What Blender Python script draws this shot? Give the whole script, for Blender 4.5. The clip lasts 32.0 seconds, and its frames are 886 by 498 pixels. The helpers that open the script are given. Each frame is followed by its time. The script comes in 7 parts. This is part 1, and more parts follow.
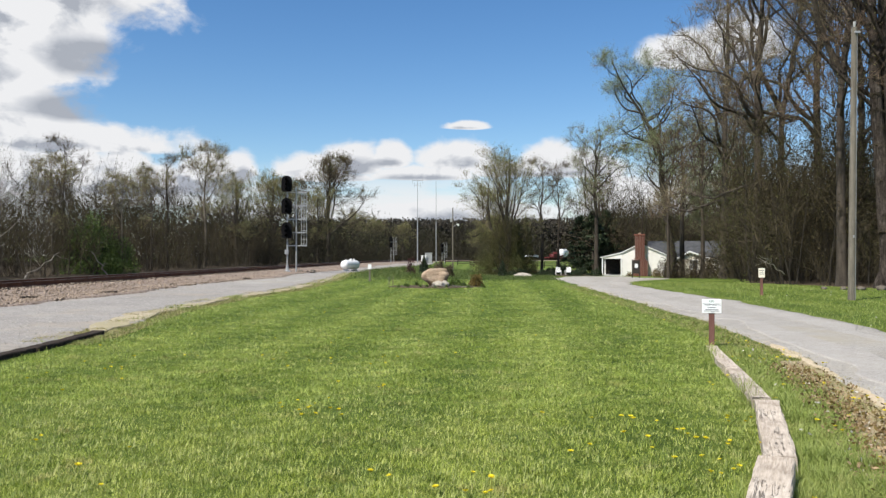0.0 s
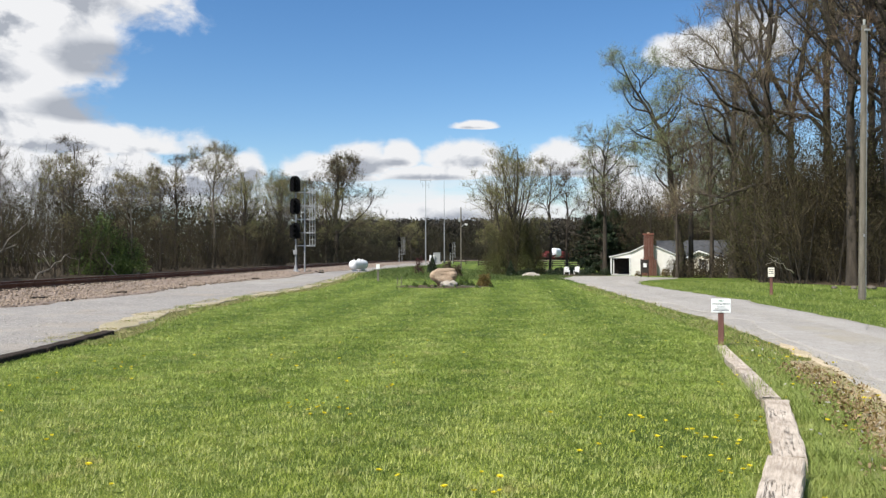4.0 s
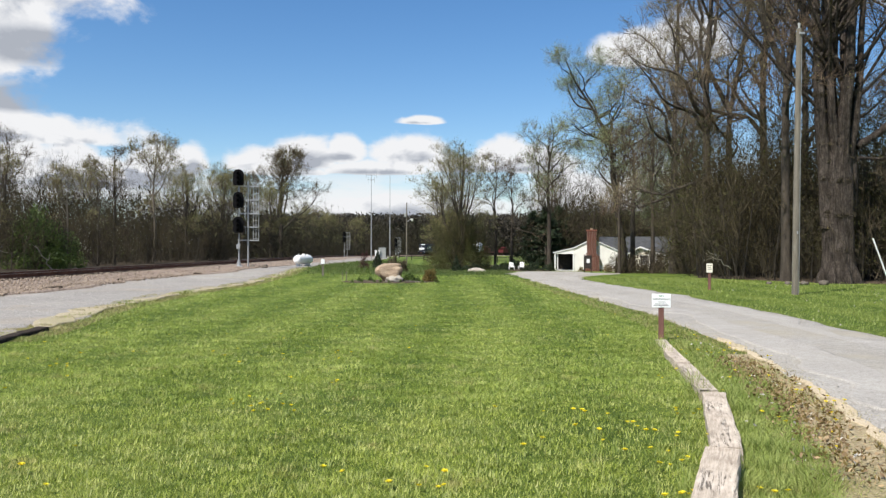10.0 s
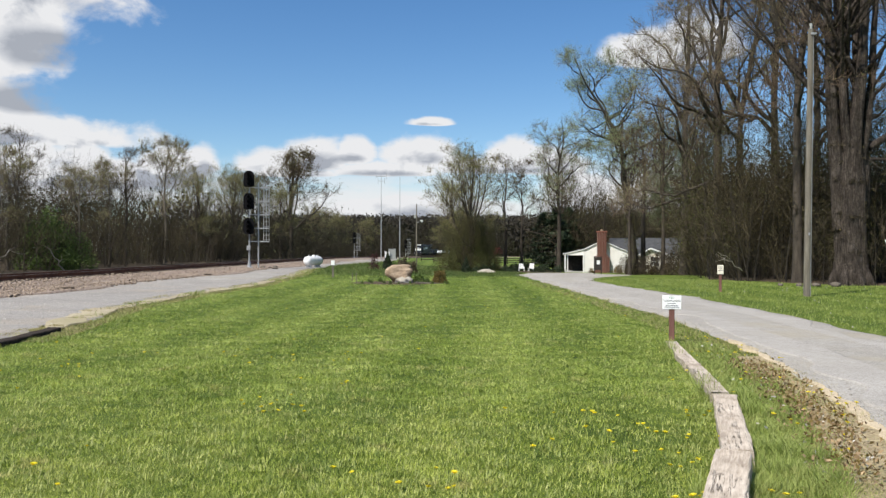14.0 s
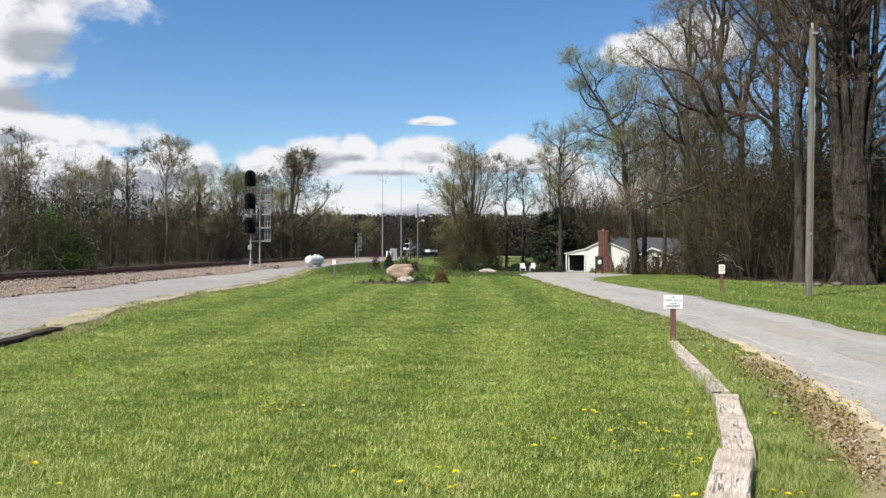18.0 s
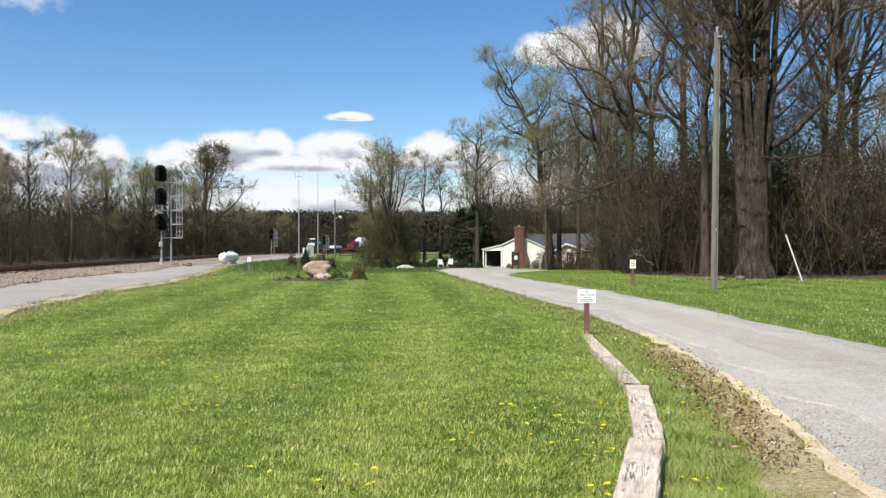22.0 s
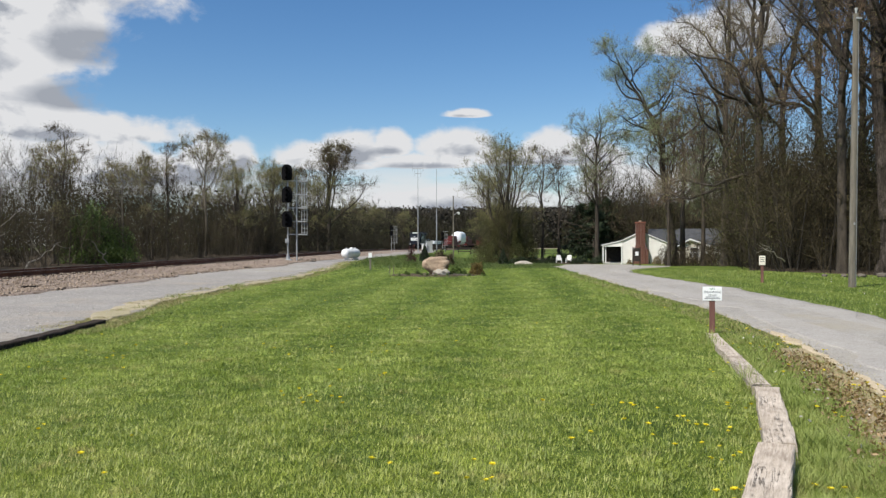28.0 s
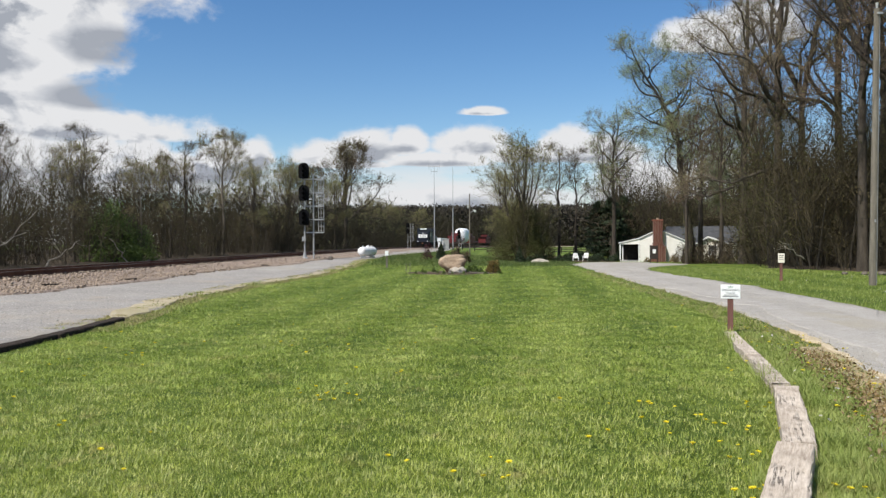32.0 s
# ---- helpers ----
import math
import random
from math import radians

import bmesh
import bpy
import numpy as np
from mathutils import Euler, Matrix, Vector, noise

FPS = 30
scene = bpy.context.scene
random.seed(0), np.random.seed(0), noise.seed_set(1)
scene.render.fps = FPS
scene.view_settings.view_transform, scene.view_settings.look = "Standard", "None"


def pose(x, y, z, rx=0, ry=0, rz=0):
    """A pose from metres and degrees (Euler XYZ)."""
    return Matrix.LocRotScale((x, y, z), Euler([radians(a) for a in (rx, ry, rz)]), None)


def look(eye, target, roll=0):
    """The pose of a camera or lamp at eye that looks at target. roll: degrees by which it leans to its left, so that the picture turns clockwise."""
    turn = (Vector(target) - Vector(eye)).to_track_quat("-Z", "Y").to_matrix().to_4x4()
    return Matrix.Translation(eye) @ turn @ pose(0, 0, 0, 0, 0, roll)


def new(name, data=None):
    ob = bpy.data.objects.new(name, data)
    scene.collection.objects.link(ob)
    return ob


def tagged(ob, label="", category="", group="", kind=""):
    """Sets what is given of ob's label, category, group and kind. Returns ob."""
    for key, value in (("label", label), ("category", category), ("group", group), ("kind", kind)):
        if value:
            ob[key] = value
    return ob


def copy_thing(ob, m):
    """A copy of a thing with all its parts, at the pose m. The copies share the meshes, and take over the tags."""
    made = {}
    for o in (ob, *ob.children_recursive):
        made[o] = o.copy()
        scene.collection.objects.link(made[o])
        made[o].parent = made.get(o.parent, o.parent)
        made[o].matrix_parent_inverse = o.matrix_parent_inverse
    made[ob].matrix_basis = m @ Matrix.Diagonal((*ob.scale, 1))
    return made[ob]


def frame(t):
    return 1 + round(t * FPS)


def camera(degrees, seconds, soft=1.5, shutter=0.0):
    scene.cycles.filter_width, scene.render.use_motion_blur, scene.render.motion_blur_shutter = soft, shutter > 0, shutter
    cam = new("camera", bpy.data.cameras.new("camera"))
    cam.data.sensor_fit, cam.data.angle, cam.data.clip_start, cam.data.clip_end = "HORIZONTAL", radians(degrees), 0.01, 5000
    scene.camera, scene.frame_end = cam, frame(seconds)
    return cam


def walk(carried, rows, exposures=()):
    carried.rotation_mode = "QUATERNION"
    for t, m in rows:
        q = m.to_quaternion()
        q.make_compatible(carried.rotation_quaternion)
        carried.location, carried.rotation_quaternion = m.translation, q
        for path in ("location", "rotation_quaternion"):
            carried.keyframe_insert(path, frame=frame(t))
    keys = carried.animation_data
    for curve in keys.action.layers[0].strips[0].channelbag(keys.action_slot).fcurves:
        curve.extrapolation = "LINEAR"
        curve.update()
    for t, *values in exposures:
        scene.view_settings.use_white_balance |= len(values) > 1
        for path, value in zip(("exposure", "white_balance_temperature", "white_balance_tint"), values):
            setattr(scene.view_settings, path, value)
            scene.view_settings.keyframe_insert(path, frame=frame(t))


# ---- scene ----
# ---- camera: a phone held by a standing walker, panning on the spot ----
cam = camera(57.02, 32.0, soft=1.4)
EYE = 1.5
# seconds, degrees to the right, degrees up, roll
ROWS = [
    (0, -2.42, 0.41, -0.03), (0.5, -2.92, 0.39, -0.13), (1, -2.94, 0.38, -0.21), (1.5, -2.69, 0.33, -0.13), (2, -2.58, 0.33, -0.15),
    (2.5, -2.64, 0.40, -0.16), (3, -2.78, 0.43, -0.15), (3.5, -2.86, 0.43, -0.15), (5.5, -3.43, 0.25, -0.05), (6, -3.38, 0.28, 0.02),
    (6.5, -3.49, 0.33, 0.01), (7, -3.45, 0.34, 0.02), (7.5, -3.47, 0.37, 0.01), (8, -3.15, 0.43, -0.09), (8.5, -0.92, 0.39, -0.10),
    (9, 0.69, 0.32, 0.01), (9.5, 0.94, 0.25, 0.05), (10, 0.82, 0.06, 0.07), (10.5, 0.47, 0.10, 0.10), (11, 0.25, 0.23, 0.14),
    (11.5, 0.18, 0.25, 0.16), (12, -0.02, 0.24, 0.16), (12.5, -0.18, 0.24, 0.17), (13, -0.00, 0.20, 0.16), (13.5, 0.12, 0.19, 0.16),
    (14, 0.13, 0.15, 0.11), (14.5, 0.17, 0.16, 0.08), (16.5, 0.15, 0.14, 0.10), (17, 0.09, 0.13, 0.11), (17.5, 0.15, 0.13, 0.09),
    (18, 0.04, 0.12, 0.11), (18.5, -0.04, 0.09, 0.12), (19, 0.00, 0.08, 0.09), (19.5, 0.17, -0.01, 0.06), (20, 0.45, -0.21, -0.00),
    (20.5, 0.50, -0.24, 0.06), (21, 0.48, -0.13, 0.06), (21.5, 1.83, -0.05, 0.05), (22, 5.81, -0.14, -0.08), (22.5, 7.55, -0.52, -0.07),
    (23, 5.31, -0.72, -0.24), (23.5, 1.08, -0.77, -0.42), (24, -1.16, -0.70, -0.31), (24.5, -1.86, -0.67, -0.20), (25, -2.01, -0.63, -0.22),
    (25.5, -2.11, -0.59, -0.30), (27.5, -2.30, -0.40, -0.23), (28, -2.46, -0.41, -0.19), (28.5, -2.52, -0.41, -0.20), (29, -2.65, -0.38, -0.22),
    (29.5, -2.75, -0.43, -0.19), (30, -2.84, -0.47, -0.22), (30.5, -2.99, -0.52, -0.26), (31, -3.25, -0.56, -0.27), (31.5, -3.43, -0.65, -0.20),
    (32, -3.61, -0.55, -0.25),
]


def aim(right, up, roll):
    return pose(0, 0, EYE, 90 + up, 0, -right) @ pose(0, 0, 0, 0, 0, roll)


walk(cam, [(t, aim(a, b, c)) for t, a, b, c in ROWS], exposures=[(0, 0.42), (2, 0.46), (7, 0.46), (10, 0.48), (12, 0.54), (13, 0.45), (14, 0.37), (17, 0.42), (19, 0.51), (21, 0.53), (23, 0.6), (24, 0.5), (25, 0.48), (28, 0.22), (29, 0.28), (32, 0.3)])


# ---- node helpers ----
class Nodes:
    """Short calls to build a node tree."""

    def __init__(self, tree):
        self.tree = tree
        tree.nodes.clear()

    def add(self, kind, ins=None):
        n = self.tree.nodes.new(kind)
        for k, v in (ins or {}).items():
            self.plug(n.inputs[k], v)
        return n

    def plug(self, socket, v):
        if isinstance(v, bpy.types.NodeSocket):
            self.tree.links.new(v, socket)
        else:
            socket.default_value = v

    def math(self, op, a, b=0.0, c=0.0, clamp=False):
        n = self.add("ShaderNodeMath", {0: a, 1: b, 2: c})
        n.operation, n.use_clamp = op, clamp
        return n.outputs[0]

    def noise(self, vec, scale, detail=4.0, rough=0.55, dist=0.0):
        return self.add("ShaderNodeTexNoise", {"Vector": vec, "Scale": scale, "Detail": detail, "Roughness": rough, "Distortion": dist}).outputs[0]

    def ramp(self, fac, stops):
        n = self.add("ShaderNodeValToRGB", {0: fac})
        e = n.color_ramp.elements
        while len(e) < len(stops):
            e.new(0.5)
        for el, (p, c) in zip(e, stops):
            el.position = p
            el.color = (*c, 1) if len(c) == 3 else c
        return n.outputs[0]

    def step(self, x, a, b):
        n = self.add("ShaderNodeMapRange", {0: x, 1: a, 2: b, 3: 0.0, 4: 1.0})
        n.interpolation_type = "SMOOTHSTEP"
        return n.outputs[0]

    def mix(self, fac, a, b):
        n = self.add("ShaderNodeMix")
        n.data_type = "RGBA"
        self.plug(n.inputs[0], fac)
        for s, v in ((n.inputs[6], a), (n.inputs[7], b)):
            self.plug(s, (*v, 1) if isinstance(v, tuple) and len(v) == 3 else v)
        return n.outputs[2]


# ---- sky with broken cumulus, and the sun ----
SUN_EL, SUN_AZ = radians(52), radians(223)  # azimuth from the line of the track, clockwise
world = bpy.data.worlds.new("sky")
scene.world = world
world.use_nodes = True
W = Nodes(world.node_tree)
sky = W.add("ShaderNodeTexSky")
sky.sky_type, sky.sun_disc, sky.sun_elevation, sky.sun_rotation = "NISHITA", False, SUN_EL, SUN_AZ
sky.altitude, sky.air_density, sky.dust_density, sky.ozone_density = 100.0, 1.0, 0.2, 3.0
way = W.add("ShaderNodeTexCoord").outputs["Generated"]
sep = W.add("ShaderNodeSeparateXYZ", {0: way})
az = W.math("ARCTAN2", sep.outputs[0], sep.outputs[1])
el = W.math("ARCSINE", sep.outputs[2])
flat = W.add("ShaderNodeCombineXYZ", {0: az, 1: W.math("MULTIPLY", el, 1.5), 2: 0.0}).outputs[0]
# clouds: azimuth, elevation of the flat base, half width, height of the dome (radians)
CLOUDS = [
    (-0.56, 0.285, 0.25, 0.16), (-0.57, 0.238, 0.18, 0.09), (-0.58, 0.197, 0.165, 0.08), (-0.60, 0.152, 0.18, 0.085), (-0.50, 0.122, 0.20, 0.034), (-0.52, 0.080, 0.22, 0.06), (-0.417, 0.099, 0.046, 0.036),
    (-0.319, 0.089, 0.069, 0.036), (-0.286, 0.097, 0.027, 0.033), (-0.392, 0.078, 0.154, 0.038), (-0.196, 0.099, 0.063, 0.029), (-0.153, 0.106, 0.049, 0.04), (-0.107, 0.112, 0.031, 0.029),
    (-0.023, 0.11, 0.058, 0.036), (-0.068, 0.095, 0.083, 0.018), (-0.176, 0.092, 0.064, 0.012), (-0.061, 0.043, 0.11, 0.036), (0.05, 0.099, 0.076, 0.018), (0.085, 0.111, 0.044, 0.032),
    (0.126, 0.101, 0.061, 0.033), (0.262, 0.226, 0.076, 0.039), (0.307, 0.231, 0.069, 0.049), (0.226, 0.032, 0.171, 0.081), (-0.013, 0.155, 0.032, 0.010),
    (0.60, 0.27, 0.12, 0.08), (0.95, 0.3, 0.4, 0.16), (2.6, 0.5, 0.7, 0.25), (-1.9, 0.4, 0.6, 0.2), (-1.1, 0.3, 0.3, 0.15),
]
puff = W.noise(flat, 13.0, 6.0, 0.55, 0.3)
ruffle = W.math("MULTIPLY", W.math("SUBTRACT", puff, 0.5), 2.4)
field, height = None, None
for ca, ce, ra, re in CLOUDS:
    dx = W.math("MULTIPLY", W.math("SUBTRACT", az, ca), 1 / ra)
    dy = W.math("MULTIPLY", W.math("SUBTRACT", el, ce), 1 / re)
    dome = W.math("MAXIMUM", dy, W.math("MULTIPLY", dy, -3.2))
    r = W.math("SUBTRACT", 1.0, W.math("SQRT", W.math("ADD", W.math("MULTIPLY", dx, dx), W.math("MULTIPLY", dome, dome))))
    lift = W.math("MULTIPLY", W.math("MAXIMUM", r, 0.0), W.math("SUBTRACT", W.math("ADD", dy, ruffle), 0.2))
    field = r if field is None else W.math("MAXIMUM", field, r)
    height = lift if height is None else W.math("ADD", height, lift)
field = W.math("MAXIMUM", field, -1.0)
fine = W.noise(flat, 34.0, 5.0, 0.6)
dens = W.math("ADD", field, W.math("MULTIPLY", W.math("SUBTRACT", puff, 0.5), 1.25))
dens = W.math("ADD", dens, W.math("MULTIPLY", W.math("SUBTRACT", fine, 0.5), 0.32))
cover = W.step(dens, -0.02, 0.34)
# a thin veil low in the sky, with gaps of blue
veil = W.noise(W.add("ShaderNodeCombineXYZ", {0: az, 1: W.math("MULTIPLY", el, 4.0), 2: 3.0}).outputs[0], 6.0, 4.0, 0.55)
low = W.math("MULTIPLY", W.step(el, 0.125, 0.06), W.step(veil, 0.36, 0.58))
cover = W.math("MAXIMUM", cover, W.math("MULTIPLY", low, 0.9))
belly = None
for ca, ce, ra, re in ((-0.454, 0.219, 0.085, 0.030), (-0.462, 0.165, 0.08, 0.028), (-0.60, 0.20, 0.1, 0.03)):
    dx = W.math("MULTIPLY", W.math("SUBTRACT", az, ca), 1 / ra)
    dy = W.math("MULTIPLY", W.math("SUBTRACT", el, ce), 1 / re)
    r = W.math("SUBTRACT", 1.0, W.math("SQRT", W.math("ADD", W.math("MULTIPLY", dx, dx), W.math("MULTIPLY", dy, dy))))
    belly = r if belly is None else W.math("MAXIMUM", belly, r)
belly = W.step(W.math("ADD", belly, W.math("MULTIPLY", ruffle, 0.5)), 0.0, 0.75)
billow = W.noise(flat, 8.0, 5.0, 0.6)
shade = W.math("ADD", W.math("MULTIPLY", height, 1.7), W.math("ADD", W.math("MULTIPLY", billow, 0.8), 0.22))
shade = W.math("ADD", shade, W.math("MULTIPLY", W.step(dens, 0.9, 0.1), 0.22))
shade = W.math("SUBTRACT", shade, W.math("MULTIPLY", W.step(el, 0.10, 0.055), 0.16))
shade = W.math("SUBTRACT", shade, W.math("MULTIPLY", belly, 0.60))
tone = W.ramp(shade, [(0.26, (3.5, 3.75, 4.25)), (0.46, (5.3, 5.5, 5.9)), (0.68, (7.3, 7.35, 7.5))])
blue = W.add("ShaderNodeHueSaturation", {"Hue": 0.503, "Saturation": 1.24, "Value": 1.12, "Color": sky.outputs[0]}).outputs[0]
both = W.mix(cover, blue, tone)
back = W.add("ShaderNodeBackground", {0: both, 1: 0.088})
W.add("ShaderNodeOutputWorld", {0: back.outputs[0]})

sun = new("sun", bpy.data.lights.new("sun", "SUN"))
sun.data.energy, sun.data.angle, sun.data.color = 5.0, radians(0.6), (1.0, 0.95, 0.87)
sun.matrix_world = look((0, 0, 30), Vector((0, 0, 30)) - Vector((math.sin(SUN_AZ) * math.cos(SUN_EL), math.cos(SUN_AZ) * math.cos(SUN_EL), math.sin(SUN_EL))))


# ---- materials ----
def material(name, rough=0.8, metal=0.0, spec=0.3):
    m = bpy.data.materials.new(name)
    m.use_nodes = True
    n = Nodes(m.node_tree)
    out = n.add("ShaderNodeOutputMaterial")
    b = n.add("ShaderNodeBsdfPrincipled", {"Roughness": rough, "Metallic": metal, "Specular IOR Level": spec})
    n.tree.links.new(b.outputs[0], out.inputs[0])
    return m, n, b


def bump(n, b, height, strength, distance=0.02):
    n.plug(b.inputs["Normal"], n.add("ShaderNodeBump", {"Strength": strength, "Distance": distance, "Height": height}).outputs[0])


def surface(name, dark, light, scale=3.0, fine=30.0, rough=0.8, metal=0.0, spec=0.3, relief=0.4, by_piece=0.0, stretch=None, deep=0.02):
    """Two scales of colour variation and a fine relief; by_piece: brightness that differs from object to object."""
    m, n, b = material(name, rough, metal, spec)
    vec = n.add("ShaderNodeTexCoord").outputs["Object"]
    if stretch:
        vec = n.add("ShaderNodeMapping", {"Vector": vec, "Scale": stretch}).outputs[0]
    big = n.noise(vec, scale, 4)
    small = n.noise(vec, fine, 5, 0.65)
    fac = n.math("ADD", n.math("MULTIPLY", big, 0.6), n.math("MULTIPLY", small, 0.4))
    col = n.ramp(fac, [(0.34, dark), (0.66, light)])
    if by_piece:
        rnd = n.add("ShaderNodeObjectInfo").outputs["Random"]
        val = n.math("ADD", 1 - by_piece, n.math("MULTIPLY", rnd, 2 * by_piece))
        col = n.add("ShaderNodeHueSaturation", {"Value": val, "Color": col}).outputs[0]
    n.plug(b.inputs["Base Color"], col)
    bump(n, b, small, relief, deep)
    return m


def leafy(name, dark, light, amount=0.25, rough=0.6, other=None, zone=0.11):
    """Leaves, blades and petals: colour by island, some light through."""
    m, n, b = material(name, rough, 0, 0.3)
    rnd = n.add("ShaderNodeNewGeometry").outputs["Random Per Island"]
    big = n.noise(n.add("ShaderNodeNewGeometry").outputs["Position"], 0.6, 3)
    fac = n.math("ADD", n.math("MULTIPLY", rnd, 0.65), n.math("MULTIPLY", big, 0.35))
    col = n.ramp(fac, [(0.15, dark), (0.85, light)])
    if other:
        where = n.noise(n.add("ShaderNodeNewGeometry").outputs["Position"], zone, 2)
        col = n.mix(n.step(where, 0.42, 0.58), col, n.ramp(fac, [(0.15, other[0]), (0.85, other[1])]))
    n.plug(b.inputs["Base Color"], col)
    tr = n.add("ShaderNodeBsdfTranslucent", {0: col})
    mx = n.add("ShaderNodeMixShader", {0: amount})
    out = [k for k in n.tree.nodes if k.type == "OUTPUT_MATERIAL"][0]
    n.tree.links.new(b.outputs[0], mx.inputs[1])
    n.tree.links.new(tr.outputs[0], mx.inputs[2])
    n.tree.links.new(mx.outputs[0], out.inputs[0])
    return m


def mowing(n, pos):
    """Mowing stripes that run away along the lawn and bend with its edge."""
    s = n.add("ShaderNodeSeparateXYZ", {0: pos})
    x, y = s.outputs[0], s.outputs[1]
    bend = n.math("MULTIPLY", n.math("EXPONENT", n.math("MULTIPLY", n.math("ABSOLUTE", y), -0.11)), 3.7)
    wob = n.math("MULTIPLY", n.noise(pos, 0.25, 2), 1.6)
    lane = n.math("SINE", n.math("MULTIPLY", n.math("ADD", n.math("ADD", x, bend), wob), 2.9))
    return n.step(lane, -0.9, 0.9)


def blade_material(name, stops, amount=0.35, each=0.22, straw=0.55, bands=((0.5, 0.22), (4.0, 0.42), (13.0, 0.34)), swaths=0.10, stripe=0.036):
    """Grass blades: colour by blade, by clump, by mowing stripe and by patch."""
    m, n, b = material(name, 0.55, 0, 0.35)
    geo = n.add("ShaderNodeNewGeometry")
    pos = geo.outputs["Position"]
    fac = n.math("MULTIPLY", geo.outputs["Random Per Island"], each)
    for scale, k in bands:
        fac = n.math("ADD", fac, n.math("MULTIPLY", n.noise(pos, scale, 4, 0.6), k))
    fac = n.math("ADD", fac, n.math("MULTIPLY", n.math("SUBTRACT", mowing(n, pos), 0.8), stripe))
    swath = n.add("ShaderNodeMapping", {"Vector": pos, "Scale": (0.3, 1.5, 1.0)}).outputs[0]
    fac = n.math("ADD", fac, n.math("MULTIPLY", n.noise(swath, 1.0, 4, 0.6), swaths))
    col = n.ramp(fac, stops)
    dry = n.math("MULTIPLY", n.step(n.noise(pos, 1.5, 5, 0.7), 0.55, 0.70), straw)
    col = n.mix(dry, col, (0.52, 0.43, 0.19))
    n.plug(b.inputs["Base Color"], col)
    tr = n.add("ShaderNodeBsdfTranslucent", {0: col})
    mx = n.add("ShaderNodeMixShader", {0: amount})
    out = [k for k in n.tree.nodes if k.type == "OUTPUT_MATERIAL"][0]
    n.tree.links.new(b.outputs[0], mx.inputs[1])
    n.tree.links.new(tr.outputs[0], mx.inputs[2])
    n.tree.links.new(mx.outputs[0], out.inputs[0])
    return m


def lawn_material():
    m, n, b = material("lawn", 0.85, 0, 0.2)
    pos = n.add("ShaderNodeNewGeometry").outputs["Position"]
    lane = mowing(n, pos)
    big = n.noise(pos, 0.55, 5, 0.6)
    clump = n.noise(pos, 4.5, 5, 0.65)
    fine = n.noise(pos, 38.0, 4, 0.7)
    fac = n.math("ADD", n.math("MULTIPLY", big, 0.36), n.math("MULTIPLY", clump, 0.36))
    fac = n.math("ADD", fac, n.math("MULTIPLY", fine, 0.24))
    fac = n.math("ADD", fac, n.math("SUBTRACT", n.math("MULTIPLY", lane, 0.07), 0.02))
    col = n.ramp(fac, [(0.36, (0.05, 0.085, 0.010)), (0.5, (0.105, 0.152, 0.020)), (0.64, (0.20, 0.235, 0.046))])
    straw = n.step(n.noise(pos, 1.3, 5, 0.7), 0.60, 0.75)
    col = n.mix(n.math("MULTIPLY", straw, 0.5), col, (0.30, 0.25, 0.11))
    n.plug(b.inputs["Base Color"], col)
    bump(n, b, n.math("ADD", clump, fine), 0.9, 0.05)
    return m


def gravel_material(name, dark, light, scale=26.0, patch=(0.3, 0.27, 0.22), amount=0.3, relief=0.8):
    m, n, b = material(name, 0.95, 0, 0.15)
    pos = n.add("ShaderNodeNewGeometry").outputs["Position"]
    cell = n.add("ShaderNodeTexVoronoi", {"Vector": pos, "Scale": scale})
    grey = n.add("ShaderNodeSeparateColor", {0: cell.outputs["Color"]}).outputs[0]
    big = n.noise(pos, 0.35, 5, 0.6)
    mid = n.noise(pos, 3.0, 5, 0.7)
    fac = n.math("ADD", n.math("MULTIPLY", grey, 0.3), n.math("ADD", n.math("MULTIPLY", big, 0.35), n.math("MULTIPLY", mid, 0.35)))
    col = n.ramp(fac, [(0.3, dark), (0.7, light)])
    col = n.mix(n.math("MULTIPLY", n.step(n.noise(pos, 0.22, 4, 0.7), 0.5, 0.68), amount), col, patch)
    n.plug(b.inputs["Base Color"], col)
    bump(n, b, cell.outputs["Distance"], relief, 0.03)
    return m


LAWN = lawn_material()
BLADE = blade_material("grass_blades", [(0.44, (0.14, 0.20, 0.022)), (0.58, (0.33, 0.405, 0.055)), (0.76, (0.56, 0.60, 0.16))])
BLADE_MID = blade_material("mown_grass_blades", [(0.40, (0.10, 0.165, 0.022)), (0.50, (0.23, 0.315, 0.05)), (0.62, (0.45, 0.53, 0.14))], 0.35, 0.05, 0.4, ((0.5, 0.20), (2.2, 0.26), (7.0, 0.22)), 0.36, 0.065)
BLADE_VERGE = blade_material("verge_grass_blades", [(0.42, (0.07, 0.12, 0.017)), (0.60, (0.22, 0.285, 0.05)), (0.80, (0.42, 0.44, 0.15))])
BLADE_PALE = blade_material("pale_grass_blades", [(0.42, (0.27, 0.33, 0.055)), (0.58, (0.44, 0.49, 0.11)), (0.76, (0.60, 0.61, 0.22))])
# Dark greens that put a cloud's shade on the far lawn into the blades.
BLADE_FAR_SHADE = blade_material("far_shade_grass_blades", [(0.36, (0.03, 0.055, 0.011)), (0.56, (0.075, 0.115, 0.024)), (0.78, (0.15, 0.18, 0.055))], 0.3, 0.1)
STRAW = leafy("straw", (0.19, 0.175, 0.065), (0.46, 0.41, 0.19), 0.3)
BLADE_ROUGH = blade_material("rough_grass_blades", [(0.40, (0.09, 0.145, 0.022)), (0.56, (0.215, 0.285, 0.052)), (0.76, (0.38, 0.43, 0.135))])
